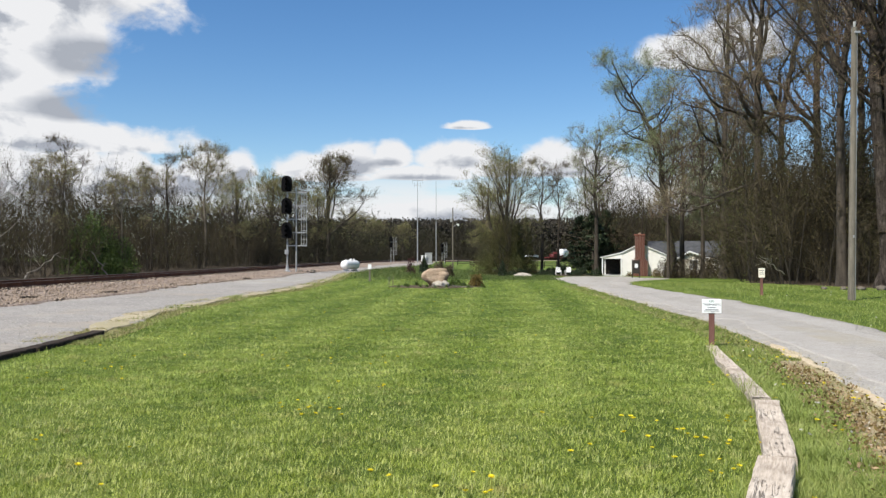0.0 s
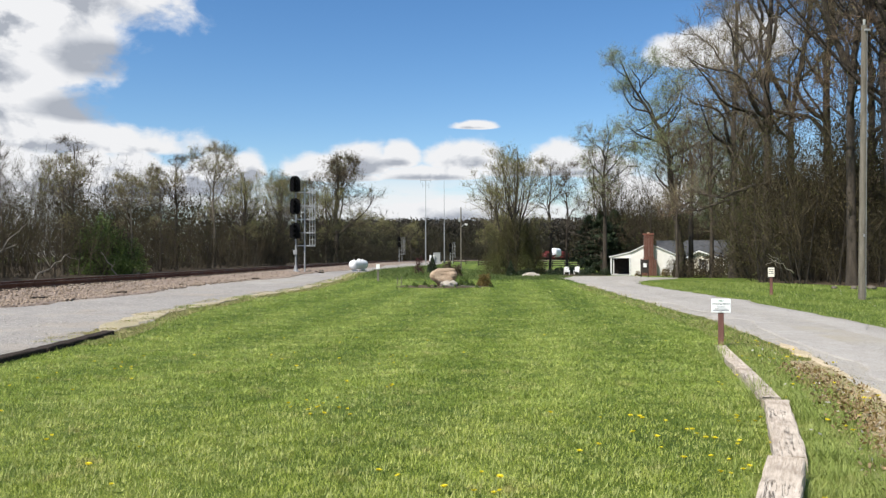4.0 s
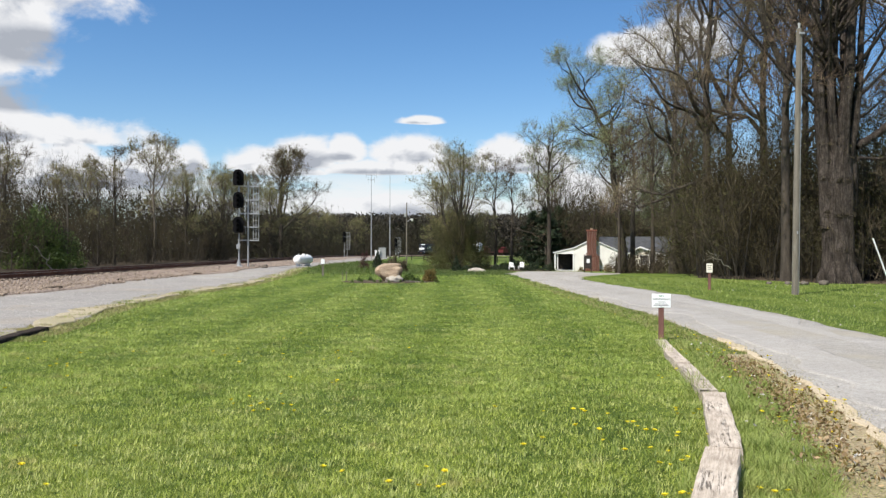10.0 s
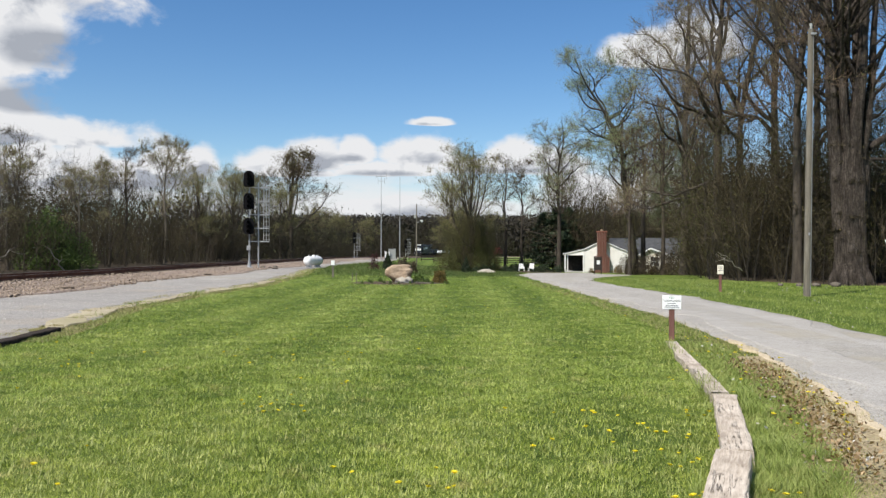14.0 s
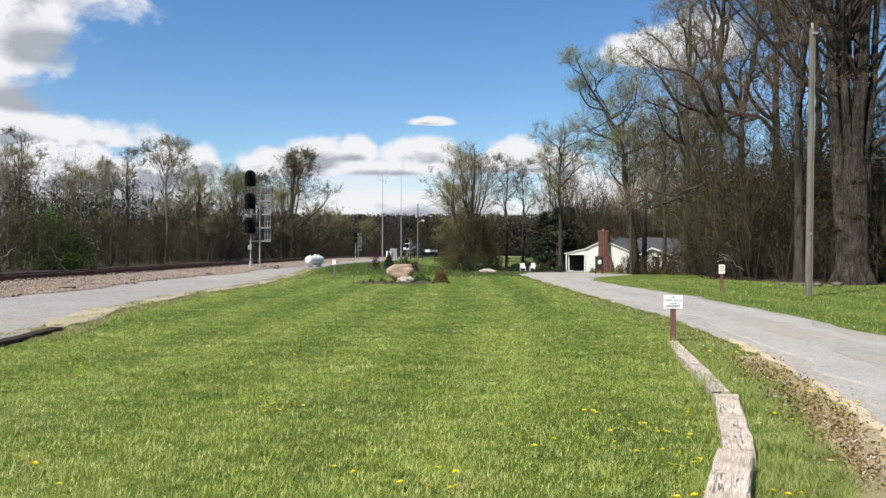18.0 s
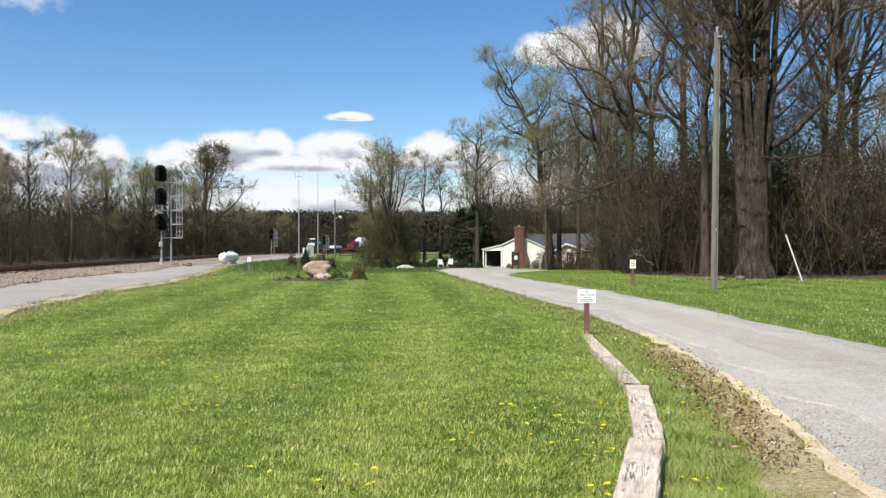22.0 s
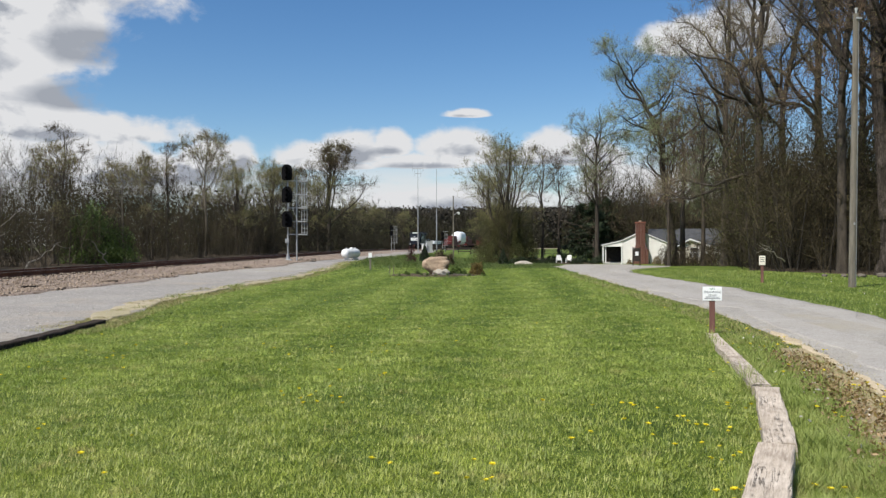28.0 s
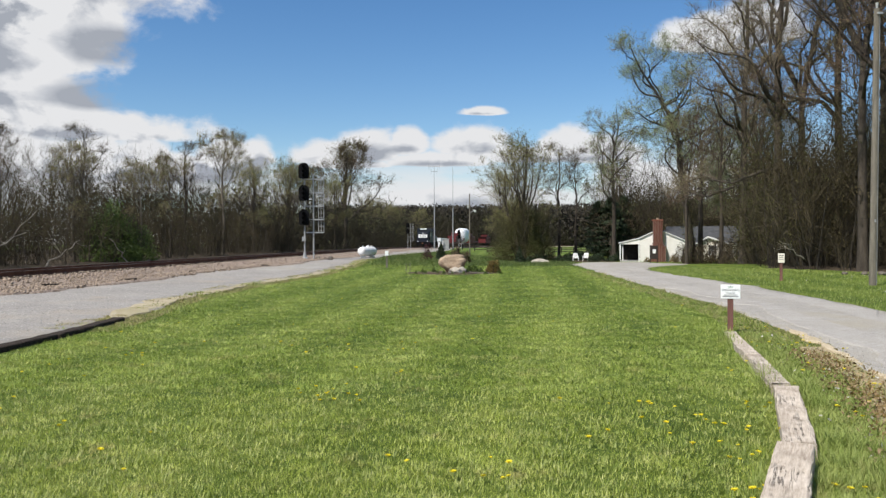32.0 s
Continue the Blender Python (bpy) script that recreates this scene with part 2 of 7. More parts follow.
GRAVEL = gravel_material("grey_gravel", (0.205, 0.19, 0.172), (0.385, 0.362, 0.33), 45.0, patch=(0.37, 0.31, 0.235), amount=0.55, relief=0.4)
DRIVE = gravel_material("pale_gravel", (0.23, 0.214, 0.19), (0.44, 0.415, 0.372), 60.0, patch=(0.34, 0.30, 0.22), amount=0.5, relief=0.45)
DRIVE_WORN = gravel_material("worn_pale_gravel", (0.24, 0.224, 0.20), (0.44, 0.415, 0.375), 70.0, patch=(0.34, 0.315, 0.27), amount=0.4, relief=0.2)
LEAF_MULCH = gravel_material("trampled_dry_leaves", (0.21, 0.165, 0.095), (0.46, 0.38, 0.235), 40.0, patch=(0.21, 0.22, 0.07), amount=0.7, relief=0.6)
BALLAST = gravel_material("ballast", (0.15, 0.112, 0.085), (0.37, 0.295, 0.235), scale=12.0)
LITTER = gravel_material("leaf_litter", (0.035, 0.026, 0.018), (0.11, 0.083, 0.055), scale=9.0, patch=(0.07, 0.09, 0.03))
SAND = gravel_material("pale_sand", (0.36, 0.285, 0.18), (0.60, 0.505, 0.36), 70.0, patch=(0.33, 0.29, 0.15), amount=0.5, relief=0.3)
SANDY = gravel_material("tan_dirt", (0.29, 0.245, 0.165), (0.50, 0.43, 0.30), 50.0, patch=(0.30, 0.27, 0.15), amount=0.5, relief=0.4)
DIRT = gravel_material("bare_dirt", (0.17, 0.145, 0.095), (0.36, 0.31, 0.21), patch=(0.13, 0.15, 0.05), amount=0.7)
BARK = surface("grey_brown_bark", (0.020, 0.016, 0.012), (0.088, 0.072, 0.055), 1.5, 14, 0.95, relief=0.9, by_piece=0.2, stretch=(3, 3, 0.6))
BARK_MID = surface("brown_grey_bark", (0.026, 0.021, 0.016), (0.105, 0.086, 0.067), 1.5, 14, 0.95, relief=0.9, by_piece=0.2, stretch=(3, 3, 0.6))
BARK_PALE = surface("pale_bark", (0.05, 0.042, 0.032), (0.17, 0.145, 0.112), 1.5, 14, 0.95, relief=0.9, by_piece=0.2, stretch=(3, 3, 0.6))
def furrowed_bark():
    m, n, b = material("furrowed_bark", 0.95, 0, 0.15)
    pos = n.add("ShaderNodeTexCoord").outputs["Object"]
    furrow = n.noise(n.add("ShaderNodeMapping", {"Vector": pos, "Scale": (7.0, 7.0, 0.9)}).outputs[0], 1.6, 6, 0.7, 0.8)
    blotch = n.noise(n.add("ShaderNodeMapping", {"Vector": pos, "Scale": (1.3, 1.3, 0.7)}).outputs[0], 1.4, 5, 0.7)
    flake = n.noise(pos, 9.0, 4, 0.7)
    fac = n.math("ADD", n.math("MULTIPLY", furrow, 0.45), n.math("ADD", n.math("MULTIPLY", blotch, 0.35), n.math("MULTIPLY", flake, 0.2)))
    n.plug(b.inputs["Base Color"], n.ramp(fac, [(0.38, (0.015, 0.012, 0.010)), (0.50, (0.060, 0.048, 0.039)), (0.64, (0.16, 0.132, 0.112))]))
    bump(n, b, n.math("ADD", furrow, n.math("MULTIPLY", flake, 0.5)), 1.0, 0.15)
    return m


BARK_BIG = furrowed_bark()
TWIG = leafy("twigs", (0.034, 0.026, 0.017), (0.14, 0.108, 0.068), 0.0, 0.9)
# Paler copy for the single trees: sunlight on the twigs put into the colour.
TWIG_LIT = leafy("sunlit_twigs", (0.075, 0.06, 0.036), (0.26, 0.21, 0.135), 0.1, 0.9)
TWIG_RED = leafy("budding_twigs", (0.075, 0.05, 0.034), (0.22, 0.152, 0.10), 0.1, 0.9)
LEAF_SAGE = leafy("sage_green_leaves", (0.19, 0.24, 0.10), (0.42, 0.50, 0.25), 0.62)
LEAF_YELLOW = leafy("yellow_green_buds", (0.14, 0.145, 0.045), (0.40, 0.39, 0.15), 0.6)
LEAF_OLIVE = leafy("olive_buds", (0.06, 0.062, 0.016), (0.19, 0.185, 0.055), 0.3, other=((0.075, 0.05, 0.026), (0.205, 0.145, 0.075)), zone=0.16)
LEAF_HAZE = leafy("olive_brown_buds", (0.034, 0.037, 0.009), (0.098, 0.104, 0.027), 0.3, 0.8, other=((0.040, 0.032, 0.012), (0.104, 0.085, 0.035)), zone=0.14)
LEAF_BROWN = leafy("brown_brush", (0.035, 0.027, 0.018), (0.11, 0.085, 0.05), 0.15, 0.9)
# Brush of the further woods, with their shade put into the colour.
LEAF_SHADE = leafy("shaded_brown_brush", (0.022, 0.017, 0.010), (0.075, 0.058, 0.034), 0.1, 0.95, other=((0.020, 0.021, 0.007), (0.075, 0.076, 0.027)), zone=0.08)
# Darker copy of the twigs, carrying the shade of the woods in its colour.
TWIG_DARK_SHADED = leafy("dark_shaded_twigs", (0.022, 0.018, 0.010), (0.078, 0.062, 0.036), 0.0, 0.95)
# The deep shade inside the woods is put into this near-black leaf colour.
LEAF_DEEP_SHADE = leafy("shaded_tangle", (0.013, 0.010, 0.006), (0.046, 0.036, 0.020), 0.05, 0.95, other=((0.014, 0.014, 0.005), (0.048, 0.046, 0.018)), zone=0.2)
# Darkened copies of twigs and buds: shade over the far woods as colour.
FAR_TWIG_SHADED = leafy("shaded_far_twigs", (0.014, 0.0115, 0.007), (0.045, 0.038, 0.022), 0.0, 0.95)
# Distance haze is mixed into this flat, low-contrast grey-brown.
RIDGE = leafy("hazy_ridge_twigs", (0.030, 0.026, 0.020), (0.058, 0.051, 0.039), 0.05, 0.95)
FAR_LEAF_SHADED = leafy("shaded_far_buds", (0.014, 0.0145, 0.007), (0.042, 0.042, 0.018), 0.05, 0.95)
LEAF_UNDER = leafy("understory_leaves", (0.036, 0.042, 0.012), (0.125, 0.13, 0.038), 0.25, other=((0.042, 0.038, 0.014), (0.12, 0.108, 0.04)), zone=0.3)
LEAF_HOLLY = leafy("dark_glossy_leaves", (0.03, 0.058, 0.012), (0.135, 0.19, 0.042), 0.25)
# Bark darkened the same way, as if standing in shade.
BARK_SHADED = surface("shaded_bark", (0.016, 0.013, 0.010), (0.06, 0.05, 0.038), 1.5, 14, 0.95)
LEAF_DARK = leafy("evergreen_needles", (0.012, 0.022, 0.010), (0.04, 0.062, 0.024), 0.15)
LEAF_RUSSET = leafy("russet_leaves", (0.09, 0.062, 0.018), (0.23, 0.165, 0.05), 0.25)
LEAF_PLUM = leafy("plum_leaves", (0.03, 0.008, 0.012), (0.11, 0.03, 0.035), 0.25)
PETAL = leafy("dandelion_petals", (0.74, 0.60, 0.01), (0.88, 0.78, 0.05), 0.25)
SEED = leafy("seed_heads", (0.45, 0.42, 0.36), (0.75, 0.72, 0.65), 0.3)
DRY_LEAF = leafy("dry_leaves", (0.13, 0.08, 0.04), (0.46, 0.33, 0.18), 0.2)
def timber_material():
    m, n, b = material("weathered_timber", 0.9, 0, 0.2)
    pos = n.add("ShaderNodeTexCoord").outputs["Object"]
    along = n.add("ShaderNodeMapping", {"Vector": pos, "Scale": (9.0, 0.9, 9.0)}).outputs[0]
    check = n.add("ShaderNodeMapping", {"Vector": pos, "Scale": (6.0, 0.28, 3.0)}).outputs[0]
    grain = n.noise(along, 6.0, 6, 0.7)
    blotch = n.noise(pos, 2.2, 4, 0.6)
    fac = n.math("ADD", n.math("MULTIPLY", grain, 0.55), n.math("MULTIPLY", blotch, 0.45))
    col = n.ramp(fac, [(0.34, (0.23, 0.18, 0.135)), (0.52, (0.50, 0.425, 0.34)), (0.68, (0.68, 0.60, 0.50))])
    crack = n.step(n.math("ABSOLUTE", n.math("SUBTRACT", n.noise(check, 3.2, 5, 0.6, 0.6), 0.5)), 0.014, 0.003)
    worn = n.math("MULTIPLY", crack, n.step(n.noise(pos, 3.0, 2), 0.46, 0.62))
    col = n.mix(n.math("MULTIPLY", worn, 0.7), col, (0.08, 0.062, 0.045))
    val = n.math("ADD", 0.92, n.math("MULTIPLY", n.add("ShaderNodeObjectInfo").outputs["Random"], 0.16))
    n.plug(b.inputs["Base Color"], n.add("ShaderNodeHueSaturation", {"Value": val, "Color": col}).outputs[0])
    bump(n, b, n.math("SUBTRACT", grain, worn), 1.0, 0.012)
    return m


TIMBER = timber_material()
TIMBER_DARK = surface("creosoted_timber", (0.022, 0.017, 0.013), (0.075, 0.06, 0.048), 4, 30, 0.95, spec=0.1, relief=0.8, stretch=(1, 5, 5))
POLE_WOOD = surface("silvered_pole", (0.092, 0.08, 0.062), (0.225, 0.202, 0.162), 1.5, 22, 0.9, relief=0.6, stretch=(6, 6, 0.8))
POST_BROWN = surface("brown_post", (0.10, 0.045, 0.035), (0.21, 0.10, 0.08), 3, 30, 0.7, relief=0.3, stretch=(4, 4, 0.5))
RUST = surface("rusty_rail", (0.08, 0.034, 0.02), (0.22, 0.10, 0.058), 2, 24, 0.8, 0.3, relief=0.4)
SHINE = surface("worn_railhead", (0.20, 0.14, 0.105), (0.38, 0.30, 0.25), 2, 24, 0.5, 0.6, relief=0.1)
STEEL = surface("galvanised_steel", (0.26, 0.265, 0.27), (0.42, 0.425, 0.43), 3, 20, 0.5, 0.35, relief=0.1)
ALUMINIUM = surface("dull_aluminium", (0.26, 0.265, 0.265), (0.42, 0.425, 0.425), 3, 20, 0.45, 0.3, relief=0.1)
BLACK = surface("black_paint", (0.003, 0.003, 0.0035), (0.009, 0.009, 0.010), 3, 20, 0.8, spec=0.12, relief=0.1)
LOCO_PAINT = surface("dark_blue_black_paint", (0.006, 0.008, 0.014), (0.022, 0.027, 0.042), 2, 14, 0.4, relief=0.1)
WHITE = surface("white_paint", (0.66, 0.66, 0.64), (0.83, 0.83, 0.81), 2, 16, 0.5, relief=0.1)
SIGN_WHITE = surface("sign_white", (0.70, 0.71, 0.70), (0.86, 0.87, 0.86), 3, 40, 0.4, relief=0.05)
INK = surface("sign_ink", (0.03, 0.035, 0.04), (0.08, 0.085, 0.09), 9, 50, 0.5)
INK_GREEN = surface("sign_green", (0.02, 0.14, 0.06), (0.05, 0.22, 0.1), 9, 50, 0.5)
SIDING = surface("white_siding", (0.70, 0.68, 0.63), (0.84, 0.82, 0.77), 1.2, 12, 0.6, relief=0.1)
SIDING_CREAM = surface("cream_siding", (0.66, 0.61, 0.50), (0.80, 0.75, 0.64), 1.2, 12, 0.6, relief=0.1)
SHINGLE = surface("grey_shingles", (0.034, 0.036, 0.039), (0.082, 0.085, 0.09), 2.5, 18, 0.9, relief=0.5, by_piece=0.15)
BRICK = surface("red_brick", (0.095, 0.038, 0.027), (0.19, 0.08, 0.056), 2, 22, 0.9, relief=0.4, by_piece=0.25)
MORTAR = surface("mortar", (0.22, 0.17, 0.14), (0.36, 0.29, 0.25), 3, 30, 0.95)
STONE = surface("tan_boulder", (0.20, 0.135, 0.085), (0.50, 0.385, 0.275), 2.2, 12, 0.9, relief=1.0, stretch=(1, 1, 2.6), deep=0.05)
STONE_FIELD = surface("grey_field_stone", (0.07, 0.058, 0.045), (0.19, 0.165, 0.132), 2, 14, 0.9, relief=0.7)
STONE_PALE = surface("pale_flat_rock", (0.24, 0.21, 0.17), (0.48, 0.44, 0.37), 2, 14, 0.9, relief=0.7)
RED_CAR = surface("red_freight_paint", (0.062, 0.010, 0.010), (0.135, 0.022, 0.021), 1.5, 10, 0.55, relief=0.1)
WRAP = surface("white_tarpaulin", (0.66, 0.67, 0.69), (0.84, 0.85, 0.86), 1.2, 8, 0.6, relief=0.5)
TANK_WHITE = surface("white_tank_paint", (0.68, 0.68, 0.67), (0.84, 0.84, 0.83), 1.5, 14, 0.35, relief=0.05)
CONCRETE = surface("concrete", (0.34, 0.33, 0.31), (0.54, 0.53, 0.50), 3, 26, 0.9)
CABINET = surface("pale_grey_cabinet", (0.28, 0.29, 0.28), (0.42, 0.43, 0.41), 2, 16, 0.5)
FENCE_DARK = surface("black_brown_fence", (0.018, 0.015, 0.012), (0.05, 0.042, 0.035), 3, 20, 0.85)
GLASS, _n, _b = material("window_glass", 0.06, 0, 0.5)
_b.inputs["Base Color"].default_value = (0.03, 0.035, 0.04, 1)


# ---- mesh helpers ----
def smooth01(a, b, x):
    k = np.clip((np.asarray(x, float) - a) / (b - a), 0, 1)
    return k * k * (3 - 2 * k)


def track_x(y):
    """The line of the track: straight, then a wide bend to the right."""
    return -16.4 + 0.0009 * np.maximum(0, np.asarray(y, float) - 200) ** 2


def rail_z(y):
    """Height of the railheads: level, then a slight fall."""
    return 0.58 - 0.0057 * np.clip(np.asarray(y, float) - 120, 0, 420)


def terrain(x, y):
    x, y = np.asarray(x, float), np.asarray(y, float)
    low = -1.1 * smooth01(42, 100, y) * smooth01(-11, 3, x) - 0.5 * smooth01(150, 260, y)
    side = smooth01(track_x(y) + 3.2, track_x(y) + 12.5, x)
    return (rail_z(y) - 0.42) * (1 - side) + low * side


def ground_z(x, y):
    return float(terrain(x, y))


def soup(name, verts, faces, mat, parent=None, label="", smooth=False):
    """A mesh object from numpy arrays: verts (n, 3), faces (m, 3) or (m, 4)."""
    me = bpy.data.meshes.new(name)
    verts, faces = np.asarray(verts, np.float32), np.asarray(faces, np.int32)
    k = faces.shape[1]
    me.vertices.add(len(verts))
    me.vertices.foreach_set("co", verts.ravel())
    me.loops.add(faces.size)
    me.loops.foreach_set("vertex_index", faces.ravel())
    me.polygons.add(len(faces))
    me.polygons.foreach_set("loop_start", np.arange(0, faces.size, k, dtype=np.int32))
    me.polygons.foreach_set("loop_total", np.full(len(faces), k, np.int32))
    me.update(calc_edges=True)
    if smooth:
        me.shade_smooth()
    me.materials.append(mat)
    ob = new(name, me)
    if parent is not None:
        ob.parent = parent
    if label:
        tagged(ob, label)
    return ob


def part(name, bm, mat, parent=None, label="", smooth=False):
    """Links a bmesh as one mesh object under a thing or a part."""
    me = bpy.data.meshes.new(name)
    bmesh.ops.recalc_face_normals(bm, faces=bm.faces)
    bm.to_mesh(me)
    bm.free()
    if smooth:
        me.shade_smooth()
    me.materials.append(mat)
    ob = new(name, me)
    if parent is not None:
        ob.parent = parent
    if label:
        tagged(ob, label)
    return ob


def twin(ob, name, m, parent):
    """Another object on the same mesh, under parent."""
    o = new(name, ob.data)
    o.parent = parent
    o.matrix_basis = m
    return o


def thing(name, m, label, category, group="", kind=""):
    ob = new(name)
    ob.empty_display_size = 0.2
    ob.matrix_basis = m
    return tagged(ob, label, category, group, kind)


def box(bm, size, at=(0, 0, 0), bevel=0.0, rot=(0, 0, 0), taper=1.0):
    geo = bmesh.ops.create_cube(bm, size=1.0)
    vs = geo["verts"]
    for v in vs:
        k = taper if v.co.z > 0 else 1.0
        v.co = Vector((v.co.x * size[0] * k, v.co.y * size[1] * k, v.co.z * size[2]))
    if bevel:
        es = list({e for v in vs for e in v.link_edges})
        r = bmesh.ops.bevel(bm, geom=es, offset=bevel, segments=1, affect="EDGES")
        vs = list({v for f in r["faces"] for v in f.verts} | {v for v in vs if v.is_valid})
    m = pose(*at, *rot)
    for v in vs:
        v.co = m @ v.co
    return vs


def rod(bm, a, b, r, r2=None, sides=8, caps=True):
    a, b = Vector(a), Vector(b)
    d = b - a
    geo = bmesh.ops.create_cone(bm, cap_ends=caps, segments=sides, radius1=r, radius2=r if r2 is None else r2, depth=d.length)
    m = Matrix.Translation((a + b) / 2) @ d.to_track_quat("Z", "Y").to_matrix().to_4x4()
    for v in geo["verts"]:
        v.co = m @ v.co
    return geo["verts"]


def ball(bm, at, size, sub=2, rough=0.0, seed=0):
    geo = bmesh.ops.create_icosphere(bm, subdivisions=sub, radius=1.0)
    for v in geo["verts"]:
        k = 1 + rough * noise.noise(v.co * 1.7 + Vector((seed * 7.1, 0, 0))) + 0.5 * rough * noise.noise(v.co * 4.1 + Vector((0, seed * 3.3, 0)))
        v.co = Vector((v.co.x * size[0] * k + at[0], v.co.y * size[1] * k + at[1], v.co.z * size[2] * k + at[2]))
    return geo["verts"]


def one(fn, *a, **k):
    bm = bmesh.new()
    fn(bm, *a, **k)
    return bm


def prism(bm, outline, y0, y1):
    """Extrudes a closed outline of (x, z) from y0 to y1."""
    a = [bm.verts.new((x, y0, z)) for x, z in outline]
    b = [bm.verts.new((x, y1, z)) for x, z in outline]
    bm.faces.new(a)
    bm.faces.new(b[::-1])
    for i in range(len(a)):
        j = (i + 1) % len(a)
        bm.faces.new((a[j], a[i], b[i], b[j]))


# ---- ground ----
def sheet(name, xs, ys, zfun, mat, label, lift=0.0):
    gx, gy = np.meshgrid(xs, ys)
    v = np.stack([gx.ravel(), gy.ravel(), zfun(gx.ravel(), gy.ravel()) + lift], 1)
    n = len(xs)
    i = (np.arange(len(ys) - 1)[:, None] * n + np.arange(n - 1)[None, :]).ravel()
    ob = soup(name, v, np.stack([i, i + 1, i + n + 1, i + n], 1), mat, smooth=True)
    return tagged(ob, label, name, kind="structure")


def steps(*spans):
    """Joined ranges: (from, to, step), ..."""
    return np.concatenate([np.arange(a, b, s) for a, b, s in spans] + [[spans[-1][1]]])


def ribbon(name, left, right, ys, mat, label, lift=0.03, rag=0.25, cols=9, seed=3, kind="structure", crown=0.0):
    """A strip of ground between two edges x = left(y), right(y), with ragged borders."""
    rng = np.random.default_rng(seed)
    ys = np.asarray(ys, float)
    l, r = left(ys), right(ys)
    wig = lambda: np.convolve(rng.normal(0, 1, len(ys) + 4), [0.2, 0.3, 0.3, 0.2, 0.0], "same")[2:-2] * rag
    l, r = l + wig(), r + wig()
    k = np.concatenate([[0.0, 0.02], np.linspace(0.08, 0.92, cols - 2), [0.98, 1.0]])
    cols += 2
    gx = l[:, None] * (1 - k) + r[:, None] * k
    gy = np.repeat(ys[:, None], cols, 1)
    z = terrain(gx, gy) + lift + crown * (1 - (2 * k - 1) ** 2)[None, :]
    z[:, 0] -= lift + 0.02
    z[:, -1] -= lift + 0.02
    v = np.stack([gx.ravel(), gy.ravel(), z.ravel()], 1)
    i = (np.arange(len(ys) - 1)[:, None] * cols + np.arange(cols - 1)[None, :]).ravel()
    ob = soup(name, v, np.stack([i, i + 1, i + cols + 1, i + cols], 1), mat, smooth=True)
    return tagged(ob, label, name.replace("_", " "), kind=kind)


sheet("ground", steps((-900, -60, 40), (-60, 60, 1.0), (60, 900, 40)), steps((-80, 0, 8), (0, 70, 1.0), (70, 270, 4), (270, 1800, 60)),
      terrain, LAWN, "mown green lawn with dandelions and mowing stripes")


def curve(*pts):
    """x as a smooth function of y through (y, x) points."""
    yy, xx = np.array([p[0] for p in pts]), np.array([p[1] for p in pts])
    return lambda y: np.interp(y, yy, xx)


near_ys = steps((-30, 0, 2), (0, 60, 0.35), (60, 200, 2.0))
lot_edge = curve((-30, -6.6), (8, -6.7), (14.5, -7.0), (20, -7.9), (26, -8.1), (34, -7.7), (47, -8.4), (60, -9.6), (75, -10.2), (90, -9.6), (110, -8.2), (130, -7.6), (170, -9.0), (200, -10.5))
ribbon("gravel_lot", lambda y: track_x(y) + 2.6, lot_edge, near_ys, GRAVEL, "grey crushed gravel lot beside the railway track", 0.03, 0.3, 14)
ribbon("pale_gravel_patch", lambda y: -12.4 + 1.6 * ((y - 43.5) / 6.5) ** 2, lambda y: -8.9 - 1.8 * ((y - 43.5) / 6.5) ** 2, steps((37.5, 49.5, 0.35)), DRIVE, "pale patch of fine crushed stone on the gravel lot", 0.036, 0.3, 9, 33)
ribbon("ballast_shoulder", lambda y: track_x(y) + 1.5, lambda y: track_x(y) + 4.3 + 0.5 * np.sin(y * 0.3), near_ys, BALLAST, "brownish spilled ballast along the track", 0.075, 0.3, 9, 5)
ribbon("dirt_edge", lambda y: lot_edge(y) - 0.06 - (0.08 + 0.22 * np.sin(y * 0.9) ** 2) * smooth01(13.6, 17, y) - 0.35 * np.exp(-((y - 17.5) / 2.2) ** 2), lambda y: lot_edge(y) + 0.02 + 0.1 * smooth01(13.6, 16, y), steps((13.6, 60, 0.15)), SANDY, "bare sandy dirt between gravel and lawn", 0.034, 0.10, 6, 8)
drive_l = curve((-30, 1.2), (0, 2.2), (5, 3.12), (6.6, 3.6), (9.25, 4.22), (13, 4.75), (18, 5.05), (26, 5.0), (38, 4.9), (50, 5.0), (62, 5.4), (80, 7.5), (96, 10.0))
drive_r = curve((-30, 5.5), (0, 6.6), (7, 7.3), (14, 7.75), (19, 8.05), (26.4, 8.25), (34, 7.7), (41, 7.5), (46, 8.6), (50, 10.3), (55, 12.6), (62, 14.5), (80, 17.0), (96, 18.0))
drive_ys = steps((-30, 0, 2), (0, 60, 0.35), (60, 96, 2.0))
ribbon("driveway", drive_l, drive_r, drive_ys, DRIVE, "pale gravel driveway with worn wheel tracks", 0.03, 0.14, 11, 11, crown=0.03)
mid_drive = lambda k: lambda y: drive_l(y) * (1 - k) + drive_r(y) * k
for k0, k1, seed in ((0.13, 0.40, 31), (0.60, 0.88, 32)):
    ribbon("wheel_track", mid_drive(k0), mid_drive(k1), drive_ys, DRIVE_WORN, "smooth pale wheel track worn in the driveway", 0.057, 0.28, 8, seed)
ribbon("verge_dirt", lambda y: drive_l(y) - 0.07 + 0.003 * y, lambda y: drive_l(y) + 0.09, steps((-2, 14, 0.09)), SAND, "bare sandy verge by the driveway", 0.034, 0.06, 7, 13)
